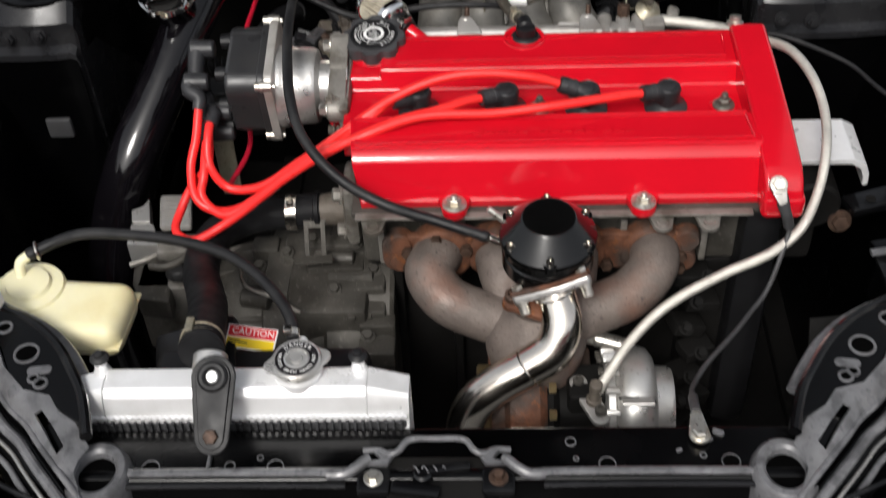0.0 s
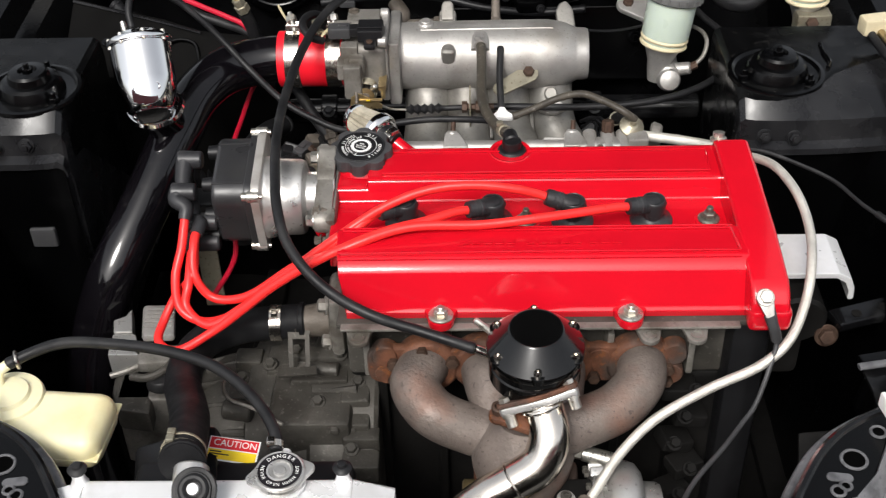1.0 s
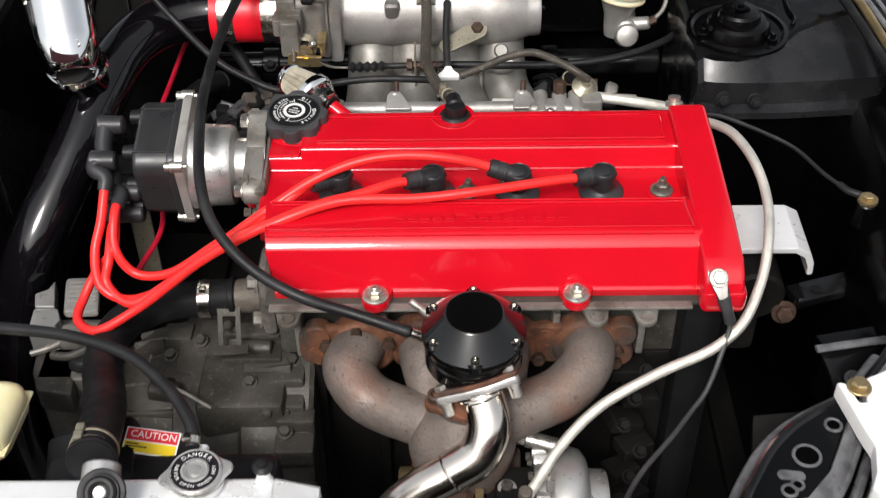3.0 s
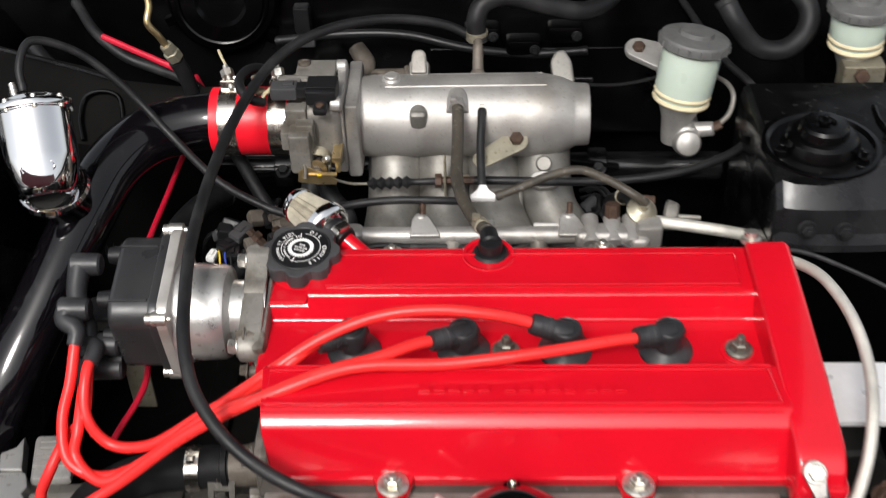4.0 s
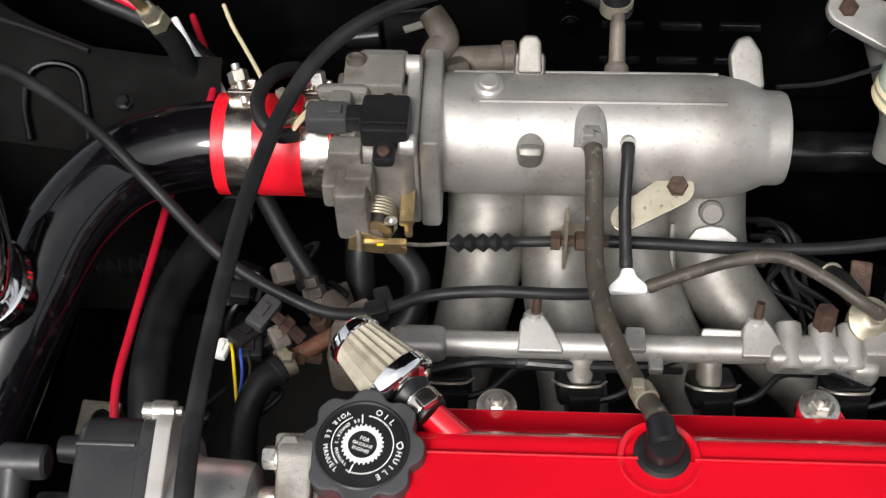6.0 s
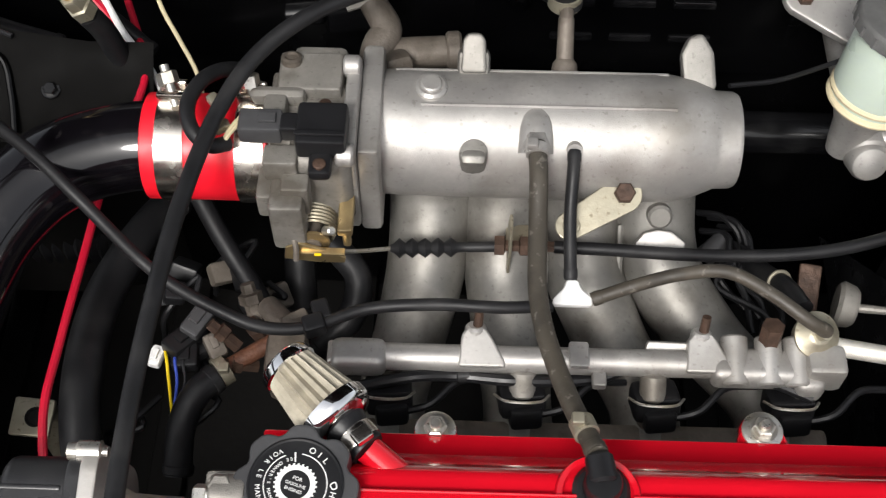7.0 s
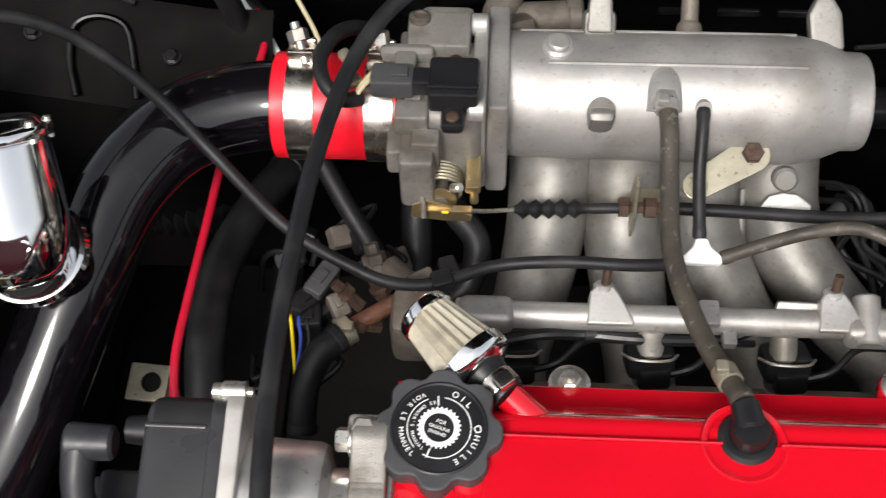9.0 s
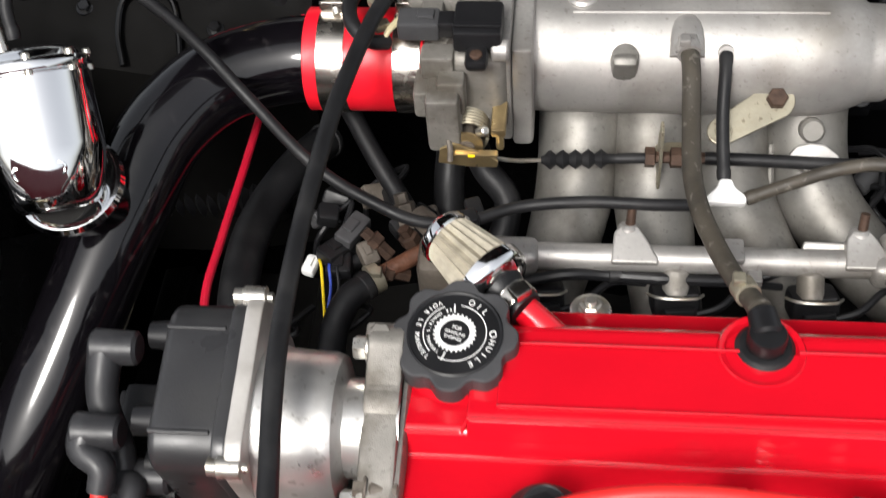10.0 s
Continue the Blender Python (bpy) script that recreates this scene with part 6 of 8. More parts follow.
    for k in range(6):
        d = x * math.cos(radians(30 + 60 * k)) + y * math.sin(radians(30 + 60 * k))
        b = B()
        lathe(b, c + ax * 0.0475 + d * 0.0450, ax, [(0.0075, -0.006), (0.0075, 0.002), (0.006, 0.0024), (0, 0.0024)], 18)
        part("screw_seat", b, GLOSS, t)
        b = B()
        lathe(b, c + ax * 0.0500 + d * 0.0450, ax, [(0.0042, 0), (0.0042, 0.005), (0.0036, 0.006), (0.002, 0.006), (0.002, 0.0035), (0, 0.0035)], 14)
        part("socket_screw", b, BAND, t)
    b = B()
    cyl(b, c + V((-0.044, 0.012, 0.018)), c + V((-0.062, 0.014, 0.026)), 0.0055, 0.005, 12, 0.001)
    part("hose_barb", b, BAND, t)
    b = B()
    cyl(b, c + V((-0.04, 0.03, 0.03)), c + V((-0.062, 0.038, 0.045)), 0.004, 0.0035, 10, 0.001)
    part("side_barb", b, ZINC, t)
    # dump tube
    t = thing("dump_pipe", (-0.02, -0.27, 0.56), "polished stainless dump pipe with a welded seam", "exhaust pipe")
    b = B()
    ux, uy = V((0.93, 0.05, 0.33)).normalized(), V((-0.03, 0.80, -0.50)).normalized()
    up = ux.cross(uy).normalized()
    edge = [(-0.043, -0.005), (-0.041, -0.010), (-0.034, -0.011), (-0.022, -0.014), (-0.010, -0.017), (0.008, -0.018), (0.020, -0.015), (0.030, -0.012), (0.039, -0.011), (0.042, -0.006), (0.041, 0.004), (0.034, 0.010), (0.018, 0.014), (-0.010, 0.015), (-0.030, 0.009), (-0.041, 0.004)]
    prism(b, edge, (0.006, -0.239, 0.742), ux, uy, 0.008, 0.0018)
    part("flange", b, MACH, t)
    b = B()
    prism(b, [(u * 1.02, v * 1.02) for u, v in edge], V((0.006, -0.239, 0.742)) + up * 0.0083, ux, uy, 0.005, 0.001)
    part("gasket", b, IRONR, t, "rust-brown gasket plate")
    b = B()
    torus(b, V((0.008, -0.241, 0.740)), up, 0.0205, 0.0022, 36, 8)
    part("flange_weld", b, STEEL, t)
    for u in (-0.034, 0.034):
        b = B()
        p = V((0.006, -0.239, 0.742)) + ux * u - uy * 0.004
        lathe(b, p, -up, [(0.0075, -0.002), (0.0075, 0.002), (0.0058, 0.0025), (0.0058, 0.013), (0.005, 0.014), (0.003, 0.014), (0.003, 0.009), (0, 0.009)], 18)
        hexbolt(b, p + up * 0.012, up, 0.0062, 0.006)
        part("flange_bolt", b, ZINC, t)
    b = B()
    tube(b, [(0.010, -0.236, 0.732), (0.015, -0.258, 0.714), (0.006, -0.274, 0.692), (-0.020, -0.282, 0.674), (-0.048, -0.289, 0.658), (-0.074, -0.297, 0.636), (-0.087, -0.301, 0.60), (-0.088, -0.300, 0.50)], 0.0212, 32, 8)
    part("tube", b, STEEL, t)
    b = B()
    torus(b, (-0.020, -0.282, 0.674), (0.9, 0.25, 0.55), 0.0212, 0.0014, 36, 8)
    part("weld_bead", b, STEEL, t)


def build_turbo():
    t = thing("turbocharger", (0.04, -0.25, 0.50), "turbocharger with bright compressor and rusty turbine", "turbocharger")
    cy, cz = -0.262, 0.583
    b = B()
    lathe(b, (0.062, cy, cz), (1, 0, 0), [(0.030, 0), (0.052, 0.001), (0.057, 0.004), (0.057, 0.011), (0.052, 0.013), (0.060, 0.016), (0.0645, 0.022), (0.066, 0.030), (0.066, 0.040), (0.063, 0.049), (0.055, 0.055), (0.045, 0.057)], 56)
    part("compressor_scroll", b, MACH, t, "bright machined alloy")
    b = B()
    lathe(b, (0.118, cy, cz), (1, 0, 0), [(0.047, -0.004), (0.044, 0.0), (0.043, 0.016), (0.041, 0.020), (0.037, 0.019), (0.034, 0.010), (0.030, 0.0), (0, 0.0)], 44)
    part("inlet", b, MACH, t)
    for k in range(6):
        a = radians(20 + 24 * k)
        d = V((0, -math.cos(a), math.sin(a)))
        b = B()
        box(b, V((0.070, cy, cz)) + d * 0.058, (0.016, 0.011, 0.007), 0.002, (math.degrees(a) - 90, 0, 0))
        p = part("lug", b, MACH, t)
        b = B()
        hexbolt(b, V((0.061, cy, cz)) + d * 0.056, (-1, 0, 0), 0.0045, 0.005)
        part("lug_bolt", b, GEAR, p)
    a = radians(58)
    d = V((0, -math.cos(a), math.sin(a)))
    b = B()
    box(b, V((0.094, cy, cz)) + d * 0.0655, (0.034, 0.042, 0.004), 0.0015, (-(90 - 58), 0, 0))
    p = part("name_pad", b, MACH, t)
    # Dark bar drawn for the shade in the groove.
    b = B()
    box(b, V((0.086, cy, cz)) + d * 0.0680, (0.022, 0.004, 0.002), 0.0006, (-(90 - 58), 0, 0))
    part("groove", b, UNDER, p)
    b = B()
    cyl(b, (0.056, cy + 0.06, cz + 0.045), (0.090, cy + 0.05, cz + 0.042), 0.009, 0.009, 16, 0.002)
    hexbolt(b, (0.056, cy + 0.06, cz + 0.045), (-1, 0.2, 0.1), 0.0085, 0.008)
    part("outlet_barb", b, ZINC, t)
    b = B()
    lathe(b, (0.0, cy, cz), (1, 0, 0), [(0.042, 0), (0.040, 0.008), (0.030, 0.015), (0.028, 0.06), (0.036, 0.07), (0.050, 0.082), (0.050, 0.09)], 32)
    box(b, (0.048, cy, cz + 0.03), (0.05, 0.05, 0.03), 0.006)
    part("centre_housing", b, UNDER, t)
    b = B()
    prism(b, slot((-0.012, 0.022), (0.009, -0.018), 0.010, 0.011), (0.047, cy - 0.024, cz + 0.034), (1, 0, 0), (0, 1, 0.15), 0.008, 0.002)
    part("oil_flange", b, CAST, t)
    for dx, dy in ((-0.012, 0.022), (0.009, -0.018)):
        b = B()
        lathe(b, (0.047 + dx, cy - 0.024 + dy, cz + 0.042), (0, 0, 1), [(0.006, 0), (0.006, 0.006), (0.0052, 0.007), (0.0032, 0.007), (0.0032, 0.004), (0, 0.004)], 16)
        part("socket_screw", b, GEAR, t)
    b = B()
    lathe(b, (-0.065, cy, cz), (1, 0, 0), [(0.034, 0), (0.040, 0.004), (0.040, 0.020), (0.052, 0.026), (0.058, 0.04), (0.055, 0.058), (0.046, 0.066)], 36)
    part("turbine_housing", b, IRONR, t, "rust-brown cast housing")
    b = B()
    lathe(b, (-0.075, cy, cz), (1, 0, 0), [(0.044, 0), (0.047, 0.002), (0.047, 0.014), (0.044, 0.016)], 36)
    part("v_band", b, GOLD, t)
    for k in range(4):
        b = B()
        a = radians(40 + 35 * k)
        hexbolt(b, (0.003, cy - 0.048 * math.cos(a), cz + 0.048 * math.sin(a)), (1, 0, 0), 0.006, 0.008)
        part("housing_bolt", b, GOLD, t)


RAD_SHIFT = V((0.008, -0.003, -0.006))


def build_radiator():
    t = thing("radiator", (-0.30, -0.385, 0.36), "half-width polished aluminium radiator", "radiator")
    x0, x1 = -0.467, -0.143
    b = B()
    prof = [(-0.362, 0.742), (-0.362, 0.780), (-0.367, 0.785), (-0.390, 0.785), (-0.397, 0.778), (-0.403, 0.760), (-0.403, 0.742)]
    prism(b, prof, (x0 + 0.038, 0, 0), (0, 1, 0), (0, 0, 1), x1 - x0 - 0.076, 0.002)
    part("top_tank", b, ALU, t)
    for xa, xb in ((x0 + 0.0378, x0), (x1 - 0.0378, x1)):
        b = B()
        near = [b.verts.new((xa, y, z)) for y, z in prof]
        far = [b.verts.new((xb, y * 0.94 - 0.383 * 0.06, 0.742 + (z - 0.742) * 0.72)) for y, z in prof]
        b.faces.new(near)
        b.faces.new(far[::-1])
        for k in range(len(prof)):
            j = (k + 1) % len(prof)
            b.faces.new((near[k], far[k], far[j], near[j]))
        soften(b, 0.0015, 2)
        part("end_cap", b, ALU, t)
    b = B()
    tube(b, [(x0 + 0.002, -0.4035, 0.758)] + [(x0 + (x1 - x0) * k / 110, -0.4040 + 0.0006 * (-1) ** k, 0.758 + 0.0005 * (-1) ** k) for k in range(1, 110)] + [(x1 - 0.002, -0.4035, 0.758)], 0.0019, 6, 1)
    part("weld_bead", b, ALU, t)
    b = B()
    box(b, ((x0 + x1) / 2, -0.384, 0.550), (x1 - x0 - 0.006, 0.041, 0.40), 0.002)
    part("core", b, FINS, t)
    b = B()
    for k in range(44):
        box(b, (x0 + 0.008 + (x1 - x0 - 0.016) * k / 43, -0.4055, 0.555), (0.0028, 0.004, 0.395))
    tagged(part("fins", b, FINS, t), kind="stuff")
    for x in (x0 + 0.004, x1 - 0.004):
        b = B()
        box(b, (x, -0.384, 0.545), (0.008, 0.042, 0.392), 0.002)
        part("side_plate", b, ALU, t)
    for x in (-0.434, -0.190):
        b = B()
        lathe(b, (x, -0.366, 0.782), (0, 0.05, 1), [(0.0085, 0), (0.0072, 0.003), (0.0060, 0.007), (0.0058, 0.017)], 20)
        p = part("mount_pin", b, ALU, t)
        b = B()
        lathe(b, (x, -0.364, 0.796), (0, 0, 1), [(0.0082, 0), (0.0092, 0.003), (0.0075, 0.005), (0.005, 0.006), (0.004, 0.009), (0.0, 0.010)], 20)
        part("rubber_cap", b, RUBBER, p)
    b = B()
    cyl(b, (-0.332, -0.374, 0.774), (-0.333, -0.348, 0.784), 0.0175, 0.0165, 28, 0.002)
    part("hose_neck", b, MACH, t)
    # filler cap
    c, ax = V((-0.246, -0.374, 0.785)), V((0, -0.05, 1)).normalized()
    b = B()
    lathe(b, c, ax, [(0.022, -0.006), (0.020, 0.003), (0.023, 0.005), (0.023, 0.008)], 32)
    cyl(b, c + V((0.0, 0.018, 0.001)), c + V((0.0, 0.040, 0.003)), 0.005, 0.005, 12)
    part("filler_neck", b, ALU, t)
    t.location += RAD_SHIFT
    t = cap_thing = thing("pressure_cap", c + ax * 0.008, "chrome eared pressure cap with a dark printed ring on the radiator", "pressure cap")
    m = frame_of(c + ax * 0.008, ax, (1, 0, 0))
    xx, yy = m.to_3x3() @ V((1, 0, 0)), m.to_3x3() @ V((0, 1, 0))
    out = []
    for k in range(64):
        a = k * math.tau / 64
        r = 0.0240 + 0.0080 * abs(math.cos(a - 0.25)) ** 26
        out.append((r * math.cos(a), r * math.sin(a)))
    b = B()
    prism(b, out, c + ax * 0.008, xx, yy, 0.006, 0.002)
    lathe(b, c + ax * 0.012, ax, [(0.0225, 0), (0.0228, 0.0035), (0.0218, 0.0045), (0.0200, 0.0042), (0.0196, 0.0020)], 40)
    part("cap", b, MACH, t)
    b = B()
    lathe(b, c + ax * 0.0155, ax, [(0.0203, -0.002), (0.0203, 0.0008), (0.0118, 0.0008), (0.0115, -0.002)], 40)
    part("printed_ring", b, DECAL, t)
    b = B()
    lathe(b, c + ax * 0.0150, ax, [(0.0122, 0), (0.0122, 0.002), (0.0105, 0.0025), (0.0095, 0.0008), (0.006, 0.0005), (0.005, 0.0028), (0, 0.0032)], 32)
    part("centre", b, MACH, t)
    f = m @ Matrix.Translation((0, 0, 0.0083))
    b = B()
    arc_letters(b, "DANGER", 0.0056, f, 0.0163, 90, 17)
    arc_letters(b, "NEVER OPEN WHEN HOT", 0.0044, f, 0.0163, 270, 11.5, True)
    part("lettering", b, WHITE, t, "white lettering", angle=10)
    cap_thing.location += RAD_SHIFT + V((0, 0.004, 0.002))
    # bracket
    t = stay = thing("radiator_bracket", (-0.33, -0.40, 0.745), "black rubber-bushed radiator stay with a rusty bolt", "bracket")
    b = B()
    o = slot((0, 0.026), (0, -0.028), 0.0205, 0.016, 14)
    prism(b, o, (-0.316, -0.416, 0.7815), (1, 0, 0), (0, 0.82, 0.57), 0.004, 0.0015)
    prism(b, slot((0, 0.026), (0, -0.028), 0.016, 0.0115, 14), (-0.316, -0.4175, 0.7835), (1, 0, 0), (0, 0.82, 0.57), 0.004, 0.001)
    part("plate", b, RUBBER, t)
    ax = V((0, -0.57, 0.82))
    p = V((-0.316, -0.416, 0.7815)) + V((0, 0.82, 0.57)) * 0.026
    b = B()
    torus(b, p + ax * 0.006, ax, 0.0105, 0.004, 28, 10)
    part("bushing", b, RUBBER, t)
    b = B()
    cyl(b, p, p + ax * 0.010, 0.0055, 0.0055, 16, 0.001)
    part("pin", b, ALU, t)
    p = V((-0.316, -0.416, 0.7815)) + V((0, 0.82, 0.57)) * -0.028
    b = B()
    hexbolt(b, p + ax * 0.004, ax, 0.007, 0.005, 0.0095)
    part("bolt", b, RUST, t)
    stay.location += V((0.006, -0.006, 0.006))
    # fan shroud with a warning label
    t = thing("fan_shroud", (-0.29, -0.30, 0.45), "black plastic fan shroud behind the radiator", "fan shroud")
    b = B()
    box(b, (-0.29, -0.318, 0.60), (0.22, 0.06, 0.24), 0.012)
    box(b, (-0.36, -0.29, 0.70), (0.09, 0.08, 0.03), 0.008, (0, -12, 10))
    part("shroud", b, PLASTIC, t)
    b = B()
    prism(b, [(-0.04, -0.03), (-0.02, 0.0), (0.05, 0.01), (0.06, -0.03)], (-0.20, -0.29, 0.66), (1, 0, 0), (0, 0.3, 0.95), 0.01, 0.003)
    part("motor_arm", b, PLASTIC, t)
    t = thing("warning_label", (-0.305, -0.277, 0.722), "red and yellow caution label stuck on black plastic", "label")
    m = frame_of(V((-0.304, -0.279, 0.722)), (0.05, -0.30, 1), (1, -0.14, 0))
    for name, w, h_, dy, mt, dz in (("label_back", 0.052, 0.026, -0.002, WHITE, 0.0), ("red_band", 0.049, 0.0115, 0.0042, LRED, 0.0005), ("yellow_band", 0.049, 0.0105, -0.0082, LYEL, 0.0005)):
        b = B()
        bmesh.ops.create_cube(b, size=1, matrix=m @ Matrix.Translation((0, dy, dz)) @ Matrix.Diagonal((w, h_, 0.0006, 1)))
        part(name, b, mt, t)
    b = B()
    letters(b, "CAUTION", 0.0098, m @ Matrix.Translation((0.001, 0.0042, 0.001)))
    part("lettering", b, WHITE, t, "white lettering", angle=10)
    for k, w in enumerate((0.012, 0.020, 0.009)):
        b = B()
        bmesh.ops.create_cube(b, size=1, matrix=m @ Matrix.Translation((-0.023 + w / 2, -0.0055 - 0.0026 * k, 0.001)) @ Matrix.Diagonal((w, 0.0012, 0.0004, 1)))
        part("text_bar", b, LBLK, t)


def build_tank():
    t = thing("coolant_tank", (-0.52, -0.26, 0.52), "yellowed translucent coolant overflow tank", "coolant tank")
    b = B()
    box(b, (-0.525, -0.258, 0.735), (0.19, 0.080, 0.044), 0.017, (0, 0, -5), 4)
    part("upper_body", b, TANK, t, angle=60)
    # The lower body is a darker tone than the upper.
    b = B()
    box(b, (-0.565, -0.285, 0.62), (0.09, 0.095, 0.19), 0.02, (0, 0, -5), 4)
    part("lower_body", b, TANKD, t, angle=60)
    b = B()
    lathe(b, (-0.536, -0.240, 0.746), (0, 0, 1), [(0.037, -0.01), (0.037, 0.010), (0.035, 0.014), (0.024, 0.0155), (0.022, 0.020), (0.012, 0.022), (0, 0.022)], 32)
    part("cap", b, TANK, t)
    b = B()
    tube(b, [(-0.545, -0.232, 0.764), (-0.545, -0.224, 0.778), (-0.536, -0.219, 0.784)], 0.0055, 12)
    part("cap_spout", b, TANK, t)
    b = B()
    box(b, (-0.525, -0.258, 0.733), (0.1910, 0.0810, 0.003), 0.0012, (0, 0, -5))
    part("seam", b, TANK, t)
    t = thing("hose_clip", (-0.528, -0.212, 0.78), "small bright steel spring hose clip", "hose clip")
    b = B()
    torus(b, (-0.528, -0.213, 0.785), (1, 0.35, 0.05), 0.0085, 0.0018)
    part("ring", b, BAND, t)


build_exhaust()
build_turbo()
build_radiator()
build_tank()

# ---- hoses, wires, fluid reservoirs, clutter ----
def hose(name, pts, r, material, label, category, n=14, per=8, group="", uv=False):
    t = thing(name, V(pts[0]), label, category, group)
    b = B()
    tube(b, pts, r, n, per, uv=uv)
    part("hose" if r > 0.004 else "wire", b, material, t)
    if r > 0.0044:
        for p, q in ((pts[0], pts[1]), (pts[-1], pts[-2])):
            d = (V(q) - V(p)).normalized()
            b = B()
            lathe(b, V(p) + d * 0.001, d, [(r * 1.02, 0), (r * 1.1, 0.0008), (r * 1.1, 0.006), (r * 1.02, 0.007)], 16)
            part("end_sleeve", b, material, t)
    return t


def clip_on(t, p, axis, R, material=None, w=0.008, name="clamp"):
    """A hose clamp: a band with its screw block, part of its hose."""
    ax = V(axis).normalized()
    b = B()
    lathe(b, V(p) - ax * w / 2, ax, [(R, 0), (R + 0.0009, 0.0004), (R + 0.0009, w - 0.0004), (R, w)], 30)
    x, y, a = basis(ax)
    q = V(p) + (y - x * 0.4).normalized() * (R + 0.003)
    merge(b, box(B(), q, (0.008, 0.008, 0.006), 0.0015))
    part(name, b, material or BAND, t)


def build_hoses():
    t = hose("vacuum_hose", [(-0.022, 0.487, 0.832), (-0.06, 0.490, 0.852), (-0.12, 0.475, 0.870), (-0.174, 0.450, 0.878), (-0.215, 0.422, 0.878), (-0.244, 0.393, 0.872), (-0.264, 0.352, 0.866), (-0.281, 0.272, 0.862), (-0.287, 0.200, 0.862), (-0.289, 0.13, 0.863), (-0.287, 0.06, 0.863), (-0.281, 0.0, 0.859), (-0.274, -0.047, 0.853), (-0.261, -0.088, 0.838), (-0.237, -0.120, 0.822), (-0.205, -0.143, 0.806), (-0.165, -0.158, 0.791), (-0.115, -0.168, 0.778), (-0.060, -0.183, 0.767)], 0.0058, RUBBER, "long black rubber hose looping over the distributor", "hose", 16)
    t = hose("vacuum_hose", [(-0.493, 0.274, 0.902), (-0.497, 0.290, 0.922), (-0.490, 0.316, 0.936), (-0.452, 0.332, 0.915), (-0.414, 0.330, 0.880), (-0.385, 0.320, 0.850), (-0.36, 0.304, 0.828), (-0.305, 0.265, 0.792), (-0.264, 0.248, 0.776), (-0.236, 0.241, 0.767), (-0.205, 0.244, 0.762), (-0.165, 0.260, 0.762), (-0.116, 0.263, 0.766), (-0.068, 0.262, 0.766), (-0.034, 0.268, 0.760)], 0.0045, RUBBER, "thin black rubber hose running from the valve to a tee", "hose", 14)
    b = B()
    box(b, (-0.200, 0.246, 0.762), (0.016, 0.014, 0.014), 0.003, (0, 0, 20))
    box(b, (-0.196, 0.258, 0.762), (0.012, 0.016, 0.008), 0.002, (0, 0, 20))
    part("cable_tie", b, PLASTIC, t)
    hose("vacuum_hose", [(-0.006, 0.272, 0.763), (0.026, 0.280, 0.772), (0.056, 0.282, 0.785), (0.085, 0.280, 0.792), (0.114, 0.264, 0.790), (0.140, 0.247, 0.783), (0.154, 0.246, 0.772)], 0.0048, OLDRUB, "short faded rubber hose to the pressure regulator", "hose", 14)
    hose("vacuum_hose", [(-0.0205, 0.362, 0.817), (-0.0212, 0.349, 0.812), (-0.0225, 0.322, 0.793), (-0.021, 0.285, 0.768)], 0.0046, RUBBER, "short black rubber hose from the plenum to a tee", "hose", 14)
    t = thing("hose_tee", (-0.02, 0.284, 0.76), "white plastic hose tee", "hose tee")
    b = B()
    prism(b, [(-0.014, -0.005), (-0.014, 0.000), (-0.006, 0.008), (-0.0045, 0.014), (0.0045, 0.014), (0.006, 0.008), (0.014, 0.001), (0.014, -0.005)], (-0.020, 0.272, 0.760), (1, 0, 0), (0, 0.95, 0.3), 0.009, 0.0025)
    part("body", b, WHITE, t)
    t = hose("breather_hose", [(-0.048, 0.358, 0.829), (-0.047, 0.335, 0.826), (-0.047, 0.30, 0.812), (-0.0475, 0.254, 0.806), (-0.044, 0.225, 0.806), (-0.038, 0.200, 0.808), (-0.028, 0.165, 0.815), (-0.019, 0.137, 0.826), (-0.016, 0.125, 0.833)], 0.0066, OLDRUB, "brown aged rubber breather hose from the plenum to the cover", "hose", 18)
    clip_on(t, (-0.022, 0.147, 0.822), (0.3, -1, 0.35), 0.0072, BRACK, 0.012)
    clip_on(t, (-0.048, 0.352, 0.829), (0, -1, -0.1), 0.0072, CAST, 0.008)
    t = thing("pcv_valve", (-0.014, 0.10, 0.819), "black breather valve in a rubber grommet", "breather valve")
    b = B()
    lathe(b, (-0.013, 0.108, 0.8165), (0, 0, 1), [(0.017, 0), (0.0175, 0.003), (0.015, 0.006), (0.012, 0.0065)], 28)
    part("grommet", b, RUBBER, t)
    b = B()
    lathe(b, (-0.013, 0.108, 0.820), (0, 0, 1), [(0.0115, 0), (0.0115, 0.012), (0.0105, 0.014), (0.0, 0.015)], 24)
    cyl(b, (-0.013, 0.108, 0.830), (-0.0155, 0.126, 0.832), 0.0095, 0.0085, 20, 0.002)
    part("body", b, PLASTIC, t)
    # throttle cable
    t = thing("throttle_cable", (0.0, 0.327, 0.74), "black throttle cable with a ribbed rubber gaiter", "throttle cable")
    b = B()
    tube(b, [(-0.188, 0.306, 0.764), (-0.170, 0.316, 0.750), (-0.150, 0.322, 0.745)], 0.0016, 8)
    part("inner_wire", b, ZINC, t)
    b = B()
    prof = [(0.003, 0), (0.004, 0.002)]
    for k in range(5):
        prof += [(0.0085, 0.006 + 0.0085 * k), (0.0045, 0.010 + 0.0085 * k)]
    prof += [(0.004, 0.050), (0.0045, 0.052), (0.0045, 0.072)]
    lathe(b, (-0.151, 0.322, 0.745), (1, 0.05, 0), [(r_ * 0.9, h_ * 1.12) for r_, h_ in prof], 20)
    part("gaiter", b, RUBBER, t)
    b = B()
